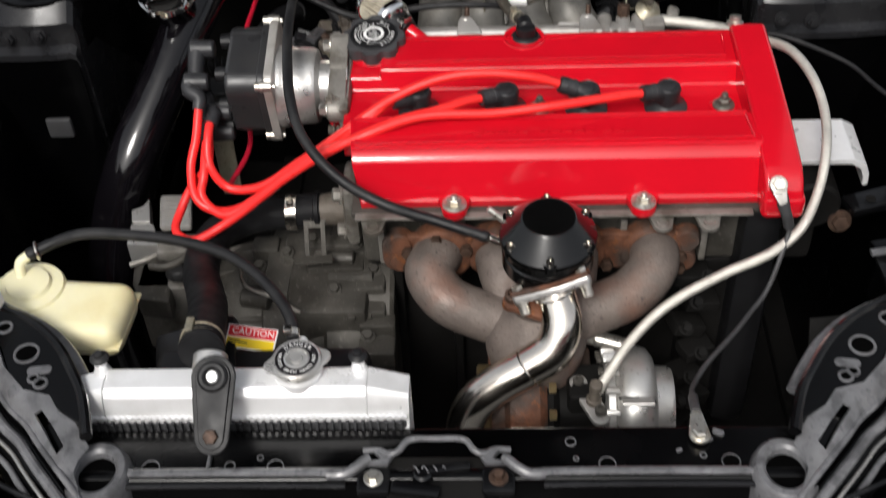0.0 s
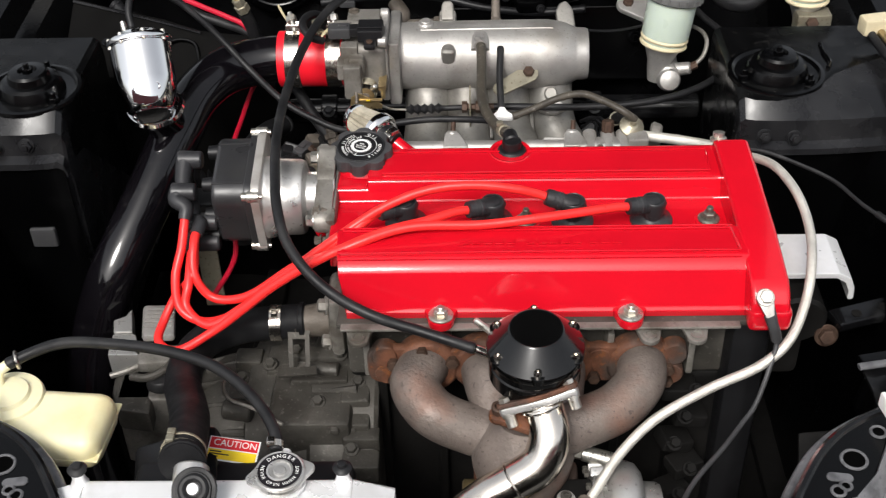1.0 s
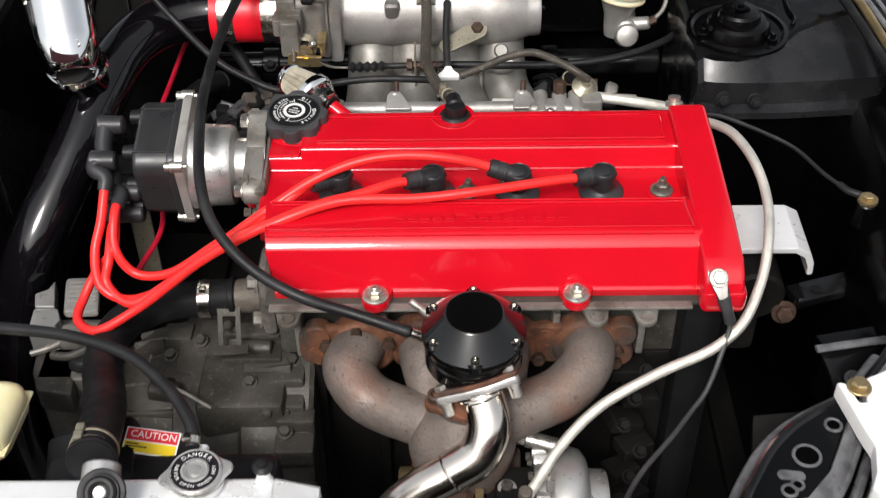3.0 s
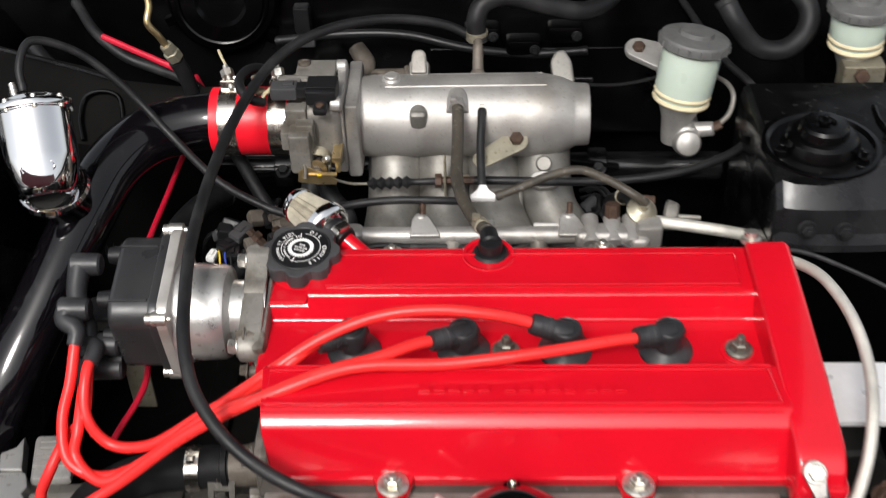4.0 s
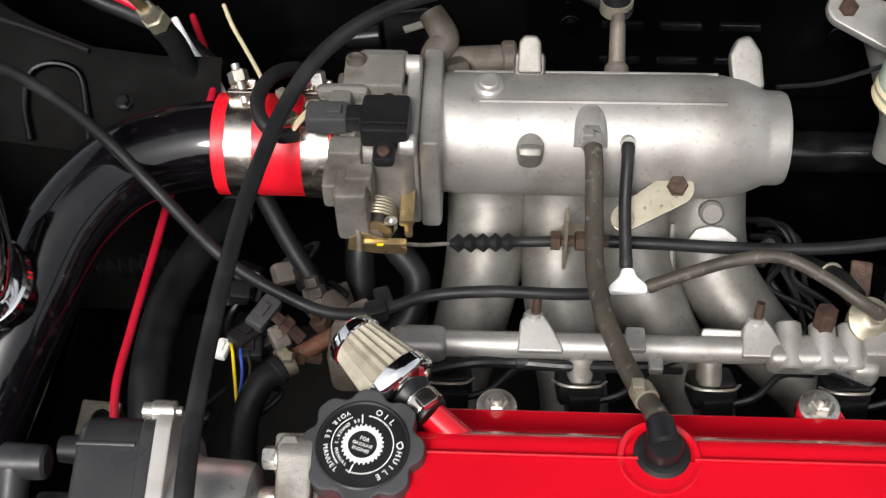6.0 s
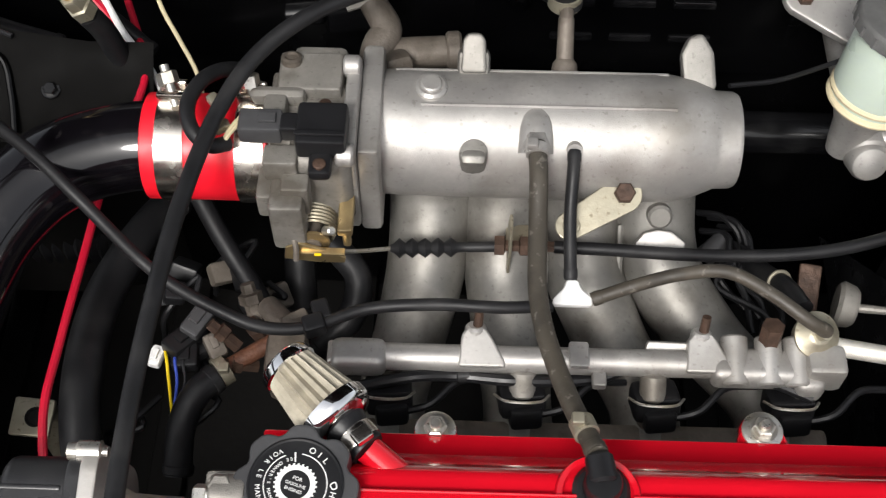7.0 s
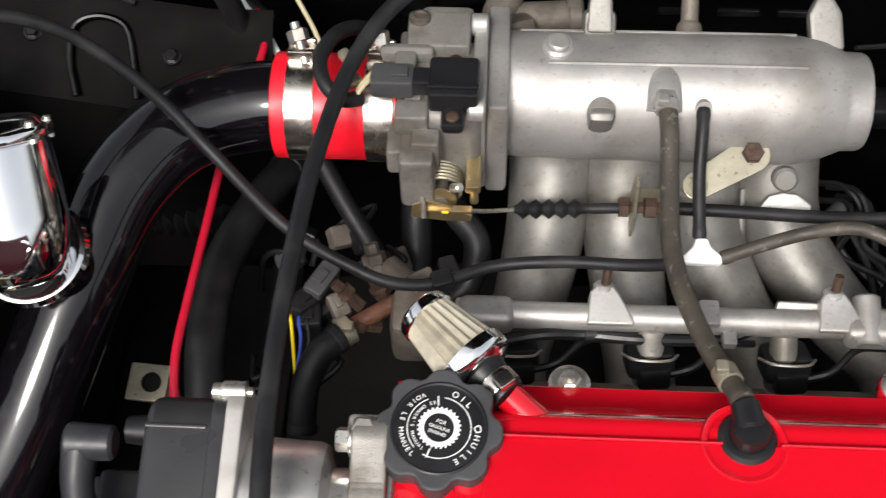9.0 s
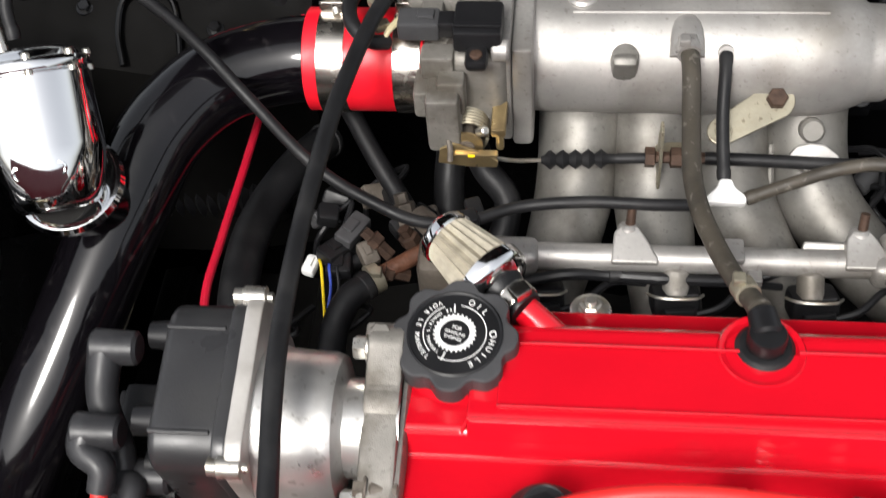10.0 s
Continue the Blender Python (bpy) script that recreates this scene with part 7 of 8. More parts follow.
    lathe(b, (-0.074, 0.327, 0.745), (1, 0, 0), [(0.008, 0), (0.008, 0.007), (0.0045, 0.008), (0.0045, 0.018), (0.008, 0.019), (0.008, 0.027), (0.0045, 0.028), (0.0045, 0.044)], 6)
    part("adjuster", b, RUST, t)
    b = B()
    tube(b, [(-0.03, 0.327, 0.745), (0.006, 0.326, 0.745), (0.082, 0.323, 0.745), (0.143, 0.325, 0.746), (0.19, 0.332, 0.748), (0.235, 0.347, 0.751), (0.275, 0.372, 0.755), (0.304, 0.410, 0.757), (0.316, 0.453, 0.760), (0.308, 0.50, 0.762), (0.285, 0.55, 0.765), (0.25, 0.70, 0.77)], 0.0049, 16, 8)
    part("sheath", b, RUBBER, t)
    b = B()
    prism(b, [(-0.012, -0.028), (-0.014, 0.006), (-0.008, 0.03), (0.003, 0.03), (0.010, 0.008), (0.012, -0.028)], (-0.064, 0.332, 0.745), (0, 1, 0), (0, 0, 1), 0.0025, 0.0008)
    box(b, (-0.05, 0.345, 0.733), (0.03, 0.016, 0.004), 0.001)
    part("bracket", b, BRACK, t)
    # heater hose over the plenum
    t = hose("heater_hose", [(-0.025, 0.484, 0.835), (-0.027, 0.486, 0.86), (-0.020, 0.494, 0.876), (0.005, 0.503, 0.882), (0.035, 0.508, 0.874), (0.068, 0.513, 0.862), (0.10, 0.525, 0.850), (0.13, 0.56, 0.842), (0.155, 0.62, 0.84), (0.17, 0.70, 0.84)], 0.0115, RUBBER, "thick black heater hose to the firewall", "hose", 18)
    clip_on(t, (-0.026, 0.485, 0.842), (0, 0.05, 1), 0.012, BRACK, 0.012)
    hose("heater_hose", [(0.27, 0.535, 0.86), (0.286, 0.520, 0.835), (0.312, 0.515, 0.805), (0.345, 0.515, 0.80), (0.372, 0.53, 0.815), (0.378, 0.55, 0.835), (0.355, 0.58, 0.86), (0.33, 0.65, 0.87), (0.32, 0.70, 0.87)], 0.0125, RUBBER, "thick curved black hose beside the reservoir", "hose", 18)
    # wires on the distributor side
    hose("loose_wire", [(-0.40, 0.60, 0.72), (-0.391, 0.577, 0.725), (-0.369, 0.52, 0.74), (-0.357, 0.476, 0.748), (-0.366, 0.43, 0.742), (-0.374, 0.39, 0.740), (-0.378, 0.31, 0.740), (-0.380, 0.235, 0.744), (-0.379, 0.180, 0.748), (-0.368, 0.12, 0.735), (-0.352, 0.05, 0.71), (-0.37, -0.02, 0.70)], 0.0032, REDW, "dark red loose wire passing behind the distributor", "wire", 10)
    hose("loose_wire", [(-0.345, 0.52, 0.805), (-0.336, 0.501, 0.80), (-0.323, 0.482, 0.79), (-0.309, 0.462, 0.775), (-0.303, 0.445, 0.765)], 0.0018, TAN, "tan loose wire behind the coupler", "wire", 10)
    hose("wiring_loom", [(-0.56, 0.66, 0.80), (-0.52, 0.60, 0.785), (-0.48, 0.575, 0.765), (-0.44, 0.562, 0.755), (-0.40, 0.545, 0.748), (-0.36, 0.52, 0.73)], 0.007, RUBBER, "black taped wiring loom along the firewall", "wiring loom", 12)
    hose("loose_wire", [(-0.51, 0.59, 0.787), (-0.47, 0.572, 0.778), (-0.43, 0.556, 0.768), (-0.405, 0.545, 0.76), (-0.37, 0.50, 0.735), (-0.36, 0.475, 0.73)], 0.0042, REDW, "red loose wire on the loom", "wire", 10)
    hose("loose_wire", [(-0.40, 0.55, 0.762), (-0.38, 0.52, 0.752), (-0.362, 0.50, 0.745), (-0.345, 0.475, 0.735)], 0.003, WHITE, "white loose wire beside the loom", "wire", 10)
    t = hose("brake_line", [(-0.415, 0.50, 0.90), (-0.41, 0.485, 0.885), (-0.412, 0.473, 0.87), (-0.402, 0.474, 0.852), (-0.397, 0.478, 0.838), (-0.392, 0.482, 0.825)], 0.0042, GOLD, "bent yellow plated metal line with a union", "metal pipe", 12)
    b = B()
    lathe(b, (-0.397, 0.478, 0.838), (0.1, 0.08, -0.3), [(0.007, 0), (0.0085, 0.002), (0.0085, 0.012), (0.0105, 0.013), (0.0105, 0.024), (0.008, 0.026)], 6)
    part("union", b, BRACK, t)
    b = B()
    tube(b, [(-0.390, 0.485, 0.812), (-0.384, 0.490, 0.79), (-0.378, 0.490, 0.76), (-0.37, 0.48, 0.72)], 0.0095, 14)
    part("rubber_end", b, RUBBER, t)
    hose("coolant_hose", [(-0.318, 0.395, 0.748), (-0.306, 0.378, 0.742), (-0.281, 0.341, 0.722), (-0.256, 0.310, 0.702), (-0.240, 0.288, 0.69), (-0.228, 0.27, 0.70)], 0.0078, RUBBER, "grey-black coolant hose under the coupler", "hose", 14)
    hose("coolant_hose", [(-0.34, 0.42, 0.66), (-0.357, 0.365, 0.682), (-0.374, 0.303, 0.69), (-0.374, 0.235, 0.70), (-0.371, 0.195, 0.69), (-0.36, 0.14, 0.66)], 0.015, RUBBER, "thick black coolant hose behind the distributor", "hose", 18)
    hose("coolant_hose", [(-0.215, 0.40, 0.72), (-0.198, 0.352, 0.705), (-0.178, 0.330, 0.688), (-0.184, 0.305, 0.668), (-0.20, 0.293, 0.66), (-0.215, 0.28, 0.655)], 0.011, RUBBER, "bent black coolant hose below the throttle body", "hose", 16)
    hose("coolant_hose", [(-0.225, 0.40, 0.70), (-0.228, 0.36, 0.67), (-0.225, 0.32, 0.64)], 0.013, RUBBER, "short black hose below the throttle body", "hose", 16)
    t = hose("coolant_hose", [(-0.275, 0.236, 0.70), (-0.288, 0.222, 0.70), (-0.298, 0.200, 0.69), (-0.30, 0.17, 0.67)], 0.0105, RUBBER, "black hose clipped to a rusty metal stub", "hose", 16)
    clip_on(t, (-0.272, 0.240, 0.70), (1, 0.8, 0), 0.011, BRACK, 0.009)
    b = B()
    cyl(b, (-0.272, 0.240, 0.70), (-0.235, 0.262, 0.708), 0.0065, 0.0065, 16)
    part("rusty_stub", b, IRONR, t)
    # charge hose gaiter low down at the side
    t = thing("steering_gaiter", (-0.48, 0.45, 0.50), "black ribbed rubber gaiter low in the bay", "gaiter")
    b = B()
    prof = []
    for k in range(14):
        prof += [(0.030, 0.011 * k), (0.024, 0.011 * k + 0.0055)]
    lathe(b, (-0.54, 0.45, 0.56), (1, -0.05, 0.05), prof, 28)
    part("bellows", b, PLASTIC, t)


def build_connectors():
    t = thing("thermostat_housing", (-0.24, 0.25, 0.66), "corroded alloy thermostat housing with brass sensors", "thermostat housing")
    b = B()
    box(b, (-0.222, 0.240, 0.712), (0.030, 0.040, 0.05), 0.008)
    part("casting", b, GRIME, t)
    b = B()
    cyl(b, (-0.220, 0.258, 0.728), (-0.242, 0.285, 0.722), 0.010, 0.0085, 18, 0.002)
    part("outlet", b, GRIME, t)
    b = B()
    box(b, (-0.216, 0.262, 0.736), (0.020, 0.016, 0.012), 0.003, (20, 0, 30))
    part("cap_block", b, GRIME, t)
    for p, d, r in (((-0.252, 0.285, 0.722), (-0.2, 0.5, 0.6), 0.009), ((-0.270, 0.262, 0.712), (-0.6, 0.3, 0.5), 0.008), ((-0.258, 0.245, 0.70), (-0.7, -0.1, 0.3), 0.007), ((-0.246, 0.268, 0.708), (-0.3, 0.1, 0.8), 0.008)):
        b = B()
        lathe(b, p, d, [(r * 0.7, -0.012), (r * 0.7, 0.0), (r, 0.001), (r, 0.008), (r * 0.6, 0.009), (r * 0.6, 0.016)], 6)
        part("sensor", b, RUST if r < 0.0085 else GRIME, t)
    specs = (((-0.292, 0.275, 0.712), (0.03, 0.016, 0.014), (10, 0, 62), GREYPL, "grey plastic wiring connector", 0.0),
             ((-0.302, 0.262, 0.705), (0.032, 0.018, 0.014), (0, 10, 50), PLASTIC, "black plastic wiring connector", 0.0),
             ((-0.322, 0.250, 0.70), (0.011, 0.017, 0.009), (0, 0, -14), WHITE, "white plastic wiring connector", 0.0),
             ((-0.30, 0.249, 0.702), (0.020, 0.020, 0.012), (0, 0, 5), PLASTIC, "small black wiring connector", 0.0),
             ((-0.278, 0.256, 0.708), (0.014, 0.020, 0.014), (20, 0, 30), GRIME, "dirty brown wiring connector", 0.0))
    for c, s, r, m_, lab, _ in specs:
        t = thing("wiring_connector", c, lab, "connector", "wiring connectors")
        b = B()
        box(b, c, s, 0.003, r)
        part("shell", b, m_, t)
        b = B()
        box(b, V(c) + V((0, 0, s[2] * 0.5)), (s[0] * 0.4, s[1] * 0.5, 0.004), 0.001, r)
        part("latch", b, m_, t)
    for k, (m_, lab) in enumerate(((LYEL, "thin yellow wire in the loom"), (mat("blue_wire", (0.03, 0.06, 0.35), 0.4), "thin blue wire in the loom"), (PLASTIC, "thin black wire in the loom"))):
        hose("loose_wire", [(-0.315 + 0.008 * k, 0.252, 0.705), (-0.312 + 0.006 * k, 0.243, 0.708), (-0.31 + 0.006 * k, 0.23, 0.70), (-0.308, 0.21, 0.68)], 0.0012, m_, lab, "wire", 8)
    t = thing("sensor_loom", (-0.31, 0.24, 0.64), "dark tangled loom and plugs beside the thermostat", "wiring loom")
    rnd = random.Random(4)
    for k in range(16):
        p = V((-0.345 + 0.105 * rnd.random(), 0.215 + 0.13 * rnd.random(), 0.665 + 0.03 * rnd.random()))
        b = B()
        if k % 2:
            box(b, p, (0.014 + 0.012 * rnd.random(), 0.012 + 0.014 * rnd.random(), 0.014), 0.003, (rnd.random() * 40, rnd.random() * 40, rnd.random() * 180))
            part("plug", b, (PLASTIC, GREYPL, GRIME)[k % 3], t)
        else:
            q = p + V((rnd.random() - 0.5, rnd.random() - 0.5, 0.1)) * 0.05
            r_ = q + V((rnd.random() - 0.5, rnd.random() - 0.5, -0.2)) * 0.06
            tube(b, [p, q, r_, r_ - V((0.01, 0, 0.05))], 0.0025, 8)
            part("lead", b, PLASTIC, t)
    # bracket low beside the charge pipe
    t = thing("metal_tab", (-0.446, 0.25, 0.45), "yellow plated metal tab with a bolt hole", "bracket")
    b = B()
    box(b, (-0.446, 0.250, 0.585), (0.034, 0.032, 0.006), 0.002, (12, 0, -4))
    box(b, (-0.446, 0.264, 0.515), (0.030, 0.005, 0.145), 0.002)
    part("plate", b, BRACK, t)
    # The bolt hole's shade is a dark disc on the plate.
    b = B()
    lathe(b, (-0.443, 0.249, 0.588), (0, -0.2, 1), [(0.0085, 0), (0.0085, 0.0008), (0.0065, 0.0008), (0.006, 0.0002), (0, 0.0002)], 18)
    part("hole", b, UNDER, t)
    # sensors and loom by the regulator
    t = thing("sensor_cluster", (0.15, 0.32, 0.66), "dirty sensor cluster on a brown bracket", "sensor")
    b = B()
    box(b, (0.168, 0.322, 0.705), (0.017, 0.036, 0.005), 0.002, (30, 0, -8))
    part("bracket", b, RUST, t)
    b = B()
    cyl(b, (0.185, 0.306, 0.71), (0.20, 0.302, 0.71), 0.018, 0.016, 20, 0.003)
    cyl(b, (0.20, 0.302, 0.71), (0.225, 0.300, 0.71), 0.0035, 0.003, 10)
    part("solenoid", b, CASTD, t)
    b = B()
    tube(b, [(0.128, 0.345, 0.70), (0.134, 0.318, 0.725), (0.140, 0.295, 0.745), (0.146, 0.275, 0.752)], 0.0078, 14)
    part("return_hose", b, RUBBER, t)
    b = B()
    torus(b, (0.137, 0.308, 0.735), (0.2, -0.8, 0.6), 0.0083, 0.0015)
    part("clip", b, BRACK, t)
    t = thing("wiring_loom", (0.12, 0.39, 0.64), "tangled black wiring loom behind the plenum end", "wiring loom")
    for k in range(7):
        b = B()
        o = V((0.008 * (k % 3), -0.007 * k, 0.004 * (k % 2)))
        tube(b, [V((0.10, 0.42, 0.66)) + o, V((0.118, 0.405, 0.675)) + o, V((0.13 - 0.004 * k, 0.385, 0.67)) + o, V((0.112 + 0.006 * k, 0.36, 0.66)) + o, V((0.135, 0.33, 0.65)) + o], 0.0028, 8)
        part("lead", b, PLASTIC, t)
    b = B()
    cyl(b, (0.10, 0.372, 0.665), (0.120, 0.390, 0.672), 0.009, 0.008, 16, 0.002)
    part("plug", b, GREYPL, t)
    b = B()
    tube(b, [(-0.175, 0.215, 0.728), (-0.13, 0.222, 0.735), (-0.10, 0.226, 0.73), (-0.06, 0.222, 0.733), (0.0, 0.228, 0.728), (0.03, 0.236, 0.735), (0.08, 0.236, 0.738), (0.12, 0.226, 0.735), (0.15, 0.216, 0.73)], 0.0042, 10)
    t = thing("injector_loom", (0.0, 0.225, 0.72), "black taped loom along the injectors", "wiring loom")
    part("loom", b, PLASTIC, t)
    for x, y, z in ((-0.10, 0.226, 0.730), (0.03, 0.236, 0.735), (0.10, 0.231, 0.737)):
        b = B()
        lathe(b, (x, y, z), (1, 0.1, 0), [(0.0044, 0), (0.0052, 0.001), (0.0052, 0.009), (0.0044, 0.010)], 14)
        part("tape_wrap", b, RUBBER, t)
    b = B()
    tube(b, [(0.165, 0.250, 0.745), (0.20, 0.246, 0.742), (0.24, 0.245, 0.735), (0.28, 0.255, 0.72), (0.32, 0.30, 0.70), (0.34, 0.38, 0.68)], 0.0068, 16, 8, uv=True)
    t = thing("fuel_line", (0.165, 0.25, 0.74), "braided steel fuel line from the rail", "fuel line")
    part("braid", b, BRAID, t)


def reservoir(c, h, r, lean, label):
    c, ax = V(c), V(lean).normalized()
    t = thing("fluid_reservoir", c - V((0, 0, 0.08)), label, "fluid reservoir", "fluid reservoirs")
    b = B()
    lathe(b, c, ax, [(r * 0.86, 0), (r * 0.92, 0.004), (r * 0.93, 0.014), (r, 0.018), (r * 1.02, h * 0.6), (r * 1.03, h)], 40)
    part("bowl", b, FLUID, t, "cloudy pale green bowl")
    b = B()
    lathe(b, c + ax * h, ax, [(r * 1.15, -0.004), (r * 1.22, -0.002), (r * 1.22, 0.006), (r * 1.17, 0.009), (r * 1.14, 0.0095), (r * 0.62, 0.012), (r * 0.58, 0.017), (r * 0.3, 0.018), (0, 0.018)], 40)
    part("cap", b, GCAP, t, "worn dark grey cap")
    x_, y_, a_ = basis(ax)
    for k in range(20):
        d = x_ * math.cos(k * math.tau / 20) + y_ * math.sin(k * math.tau / 20)
        b = B()
        cyl(b, c + ax * (h - 0.002) + d * r * 1.215, c + ax * (h + 0.006) + d * r * 1.215, 0.0016, 0.0016, 6)
        part("grip_rib", b, GCAP, t)
    for k in range(2):
        b = B()
        torus(b, c + ax * (0.004 + 0.009 * k), ax, r * 0.93, 0.003, 36, 8)
        part("ring", b, CREAM, t)
    b = B()
    lathe(b, c - ax * 0.055, ax, [(r * 0.34, 0), (r * 0.42, 0.012), (r * 0.52, 0.032), (r * 0.80, 0.055)], 24)
    part("neck", b, CAST, t)
    return t, c, ax


def build_reservoirs():
    t, c, ax = reservoir((0.226, 0.432, 0.772), 0.075, 0.034, (0.14, 0.12, 1), "clutch fluid reservoir of cloudy green plastic on an alloy cylinder")
    b = B()
    cyl(b, (0.236, 0.412, 0.73), (0.232, 0.56, 0.745), 0.017, 0.019, 24, 0.003)
    part("cylinder", b, CAST, t)
    b = B()
    lathe(b, (0.236, 0.408, 0.728), (0.02, -0.75, 0.35), [(0.017, -0.01), (0.0165, 0.004), (0.014, 0.008), (0.006, 0.010), (0, 0.010)], 24)
    part("end_plug", b, CAST, t)
    b = B()
    cyl(b, (0.240, 0.425, 0.735), (0.268, 0.418, 0.742), 0.010, 0.009, 16, 0.002)
    part("outlet", b, CAST, t)
    b = B()
    cyl(b, (0.266, 0.419, 0.742), (0.276, 0.421, 0.746), 0.006, 0.006, 6)
    part("pipe_nut", b, RUST, t)
    b = B()
    tube(b, [(0.272, 0.420, 0.745), (0.286, 0.43, 0.755), (0.292, 0.445, 0.77), (0.288, 0.465, 0.775), (0.27, 0.50, 0.77)], 0.003, 10)
    part("pipe", b, CASTD, t)
    b = B()
    prism(b, slot((-0.048, 0.022), (0.0, 0.0), 0.017, 0.024), (0.232, 0.505, 0.778), (1, 0, 0), (0, 0.9, 0.3), 0.010, 0.003)
    part("mount_lug", b, CAST, t)
    b = B()
    hexbolt(b, (0.184, 0.5215, 0.794), (0, -0.3, 0.9), 0.008, 0.006)
    part("rusty_bolt", b, RUST, t)
    t.location += V((-0.009, 0.026, -0.008))
    t, c, ax = reservoir((0.428, 0.508, 0.806), 0.05, 0.032, (0.0, 0.05, 1), "brake fluid reservoir of pale plastic with a dark cap")
    b = B()
    box(b, (0.435, 0.488, 0.775), (0.05, 0.03, 0.05), 0.004)
    part("body", b, BRACK, t)
    b = B()
    hexbolt(b, (0.43, 0.470, 0.79), (0, -1, 0.3), 0.009, 0.008)
    part("rusty_bolt", b, RUST, t)
    # things on the right-hand inner fender
    t = thing("fender_rail", (0.50, 0.25, 0.80), "black pressed rail along the fender edge, its sheen painted grey", "body panel", kind="structure")
    # Grey tubes laid on as the pale reflections of the black fender.
    for k, r_ in ((0, 0.0055), (1, 0.004), (2, 0.003)):
        b = B()
        tube(b, [(0.490 + 0.013 * k, 0.40, 0.828), (0.504 + 0.013 * k, 0.30, 0.825), (0.515 + 0.013 * k, 0.20, 0.822), (0.527 + 0.012 * k, 0.05, 0.820), (0.540 + 0.012 * k, -0.15, 0.816)], r_, 10, 5, flat=0.6)
        part("pressed_edge", b, GREYB, t)
    t = thing("yellow_connector", (0.478, 0.352, 0.84), "pale yellow plastic connector", "connector")
    b = B()
    box(b, (0.478, 0.352, 0.85), (0.04, 0.024, 0.024), 0.004, (0, 0, 12))
    part("shell", b, CREAM, t)
    hose("brake_line", [(0.478, 0.36, 0.845), (0.492, 0.31, 0.84), (0.502, 0.22, 0.835), (0.512, 0.10, 0.832), (0.522, -0.02, 0.828)], 0.0055, GOLD, "rusty yellow metal line along the fender", "metal pipe", 12)
    hose("brake_line", [(0.466, 0.36, 0.845), (0.480, 0.30, 0.835), (0.492, 0.20, 0.83), (0.502, 0.08, 0.828), (0.512, -0.04, 0.826)], 0.006, RUBBER, "black line clipped along the fender", "metal pipe", 12)
    hose("wiring_lead", [(0.10, 0.44, 0.80), (0.14, 0.455, 0.79), (0.18, 0.475, 0.785), (0.215, 0.488, 0.79)], 0.002, PLASTIC, "thin black lead from the plenum", "wire", 8)


def build_front_lines():
    t = hose("oil_feed_line", [(0.245, 0.135, 0.785), (0.272, 0.122, 0.797), (0.286, 0.106, 0.803), (0.298, 0.079, 0.81), (0.311, 0.029, 0.81), (0.316, -0.021, 0.80), (0.308, -0.078, 0.79), (0.295, -0.12, 0.77), (0.271, -0.16, 0.75), (0.24, -0.179, 0.735), (0.186, -0.197, 0.72), (0.126, -0.222, 0.698), (0.088, -0.250, 0.674), (0.061, -0.280, 0.650), (0.052, -0.289, 0.640)], 0.0054, BRAID, "braided steel oil line sweeping over to the turbocharger", "oil line", 18, 8, uv=True)
    b = B()
    lathe(b, (0.050, -0.2885, 0.623), (0.05, -0.02, 1), [(0.0085, 0), (0.0085, 0.006), (0.0062, 0.007), (0.0062, 0.020), (0.0070, 0.021), (0.0070, 0.030), (0.006, 0.031)], 12)
    part("fitting", b, GRIME, t)
    t = hose("ground_strap", [(0.250, -0.152, 0.795), (0.254, -0.160, 0.78), (0.258, -0.165, 0.755), (0.250, -0.182, 0.735), (0.232, -0.212, 0.708), (0.216, -0.230, 0.70), (0.194, -0.260, 0.70), (0.159, -0.303, 0.70), (0.141, -0.336, 0.706), (0.134, -0.37, 0.728), (0.132, -0.392, 0.742)], 0.0027, GREYPL, "grey ground wire from cover to front panel", "ground wire", 12)
    b = B()
    prism(b, slot((0, 0), (0.004, -0.018), 0.0095, 0.005), (0.242, -0.1475, 0.803), (1, 0, 0), (0, 0.75, 0.66), 0.003, 0.001)
    part("ring_terminal", b, CAST, t)
    b = B()
    hexbolt(b, (0.242, -0.150, 0.805), (0, -0.66, 0.75), 0.0075, 0.006, 0.0095)
    part("terminal_bolt", b, ZINC, t)
    b = B()
    tube(b, [(0.246, -0.161, 0.790), (0.252, -0.165, 0.776), (0.257, -0.165, 0.760)], 0.0058, 12)
    part("crimp_sleeve", b, GREYPL, t)
    b = B()
    prism(b, slot((0, 0.022), (0.0, 0.0), 0.006, 0.010), (0.132, -0.424, 0.741), (1, 0, 0), (0, 1, 0), 0.003, 0.001)
    part("lower_terminal", b, ZINC, t)
    b = B()
    tube(b, [(0.1345, -0.368, 0.728), (0.1325, -0.385, 0.738), (0.132, -0.398, 0.743)], 0.0050, 12)
    part("lower_sleeve", b, GREYPL, t)
    b = B()
    hexbolt(b, (0.132, -0.424, 0.744), (0, 0, 1), 0.0075, 0.006, 0.009)
    part("lower_bolt", b, ZINC, t)
    t = hose("ground_strap", [(0.272, 0.140, 0.795), (0.291, 0.134, 0.797), (0.336, 0.113, 0.79), (0.374, 0.092, 0.78), (0.40, 0.055, 0.772), (0.418, 0.034, 0.768)], 0.0026, RUBBER, "thin black ground wire to the inner fender", "ground wire", 10)
    b = B()
    tube(b, [(0.414, 0.040, 0.769), (0.422, 0.029, 0.768), (0.433, 0.022, 0.768)], 0.0042, 12)
    part("sleeve", b, RUBBER, t)
    b = B()
    lathe(b, (0.441, 0.018, 0.762), (0, 0, 1), [(0.011, 0), (0.011, 0.004), (0.0045, 0.004), (0.0045, 0)], 24)
    hexbolt(b, (0.441, 0.018, 0.766), (0, 0, 1), 0.0065, 0.005)
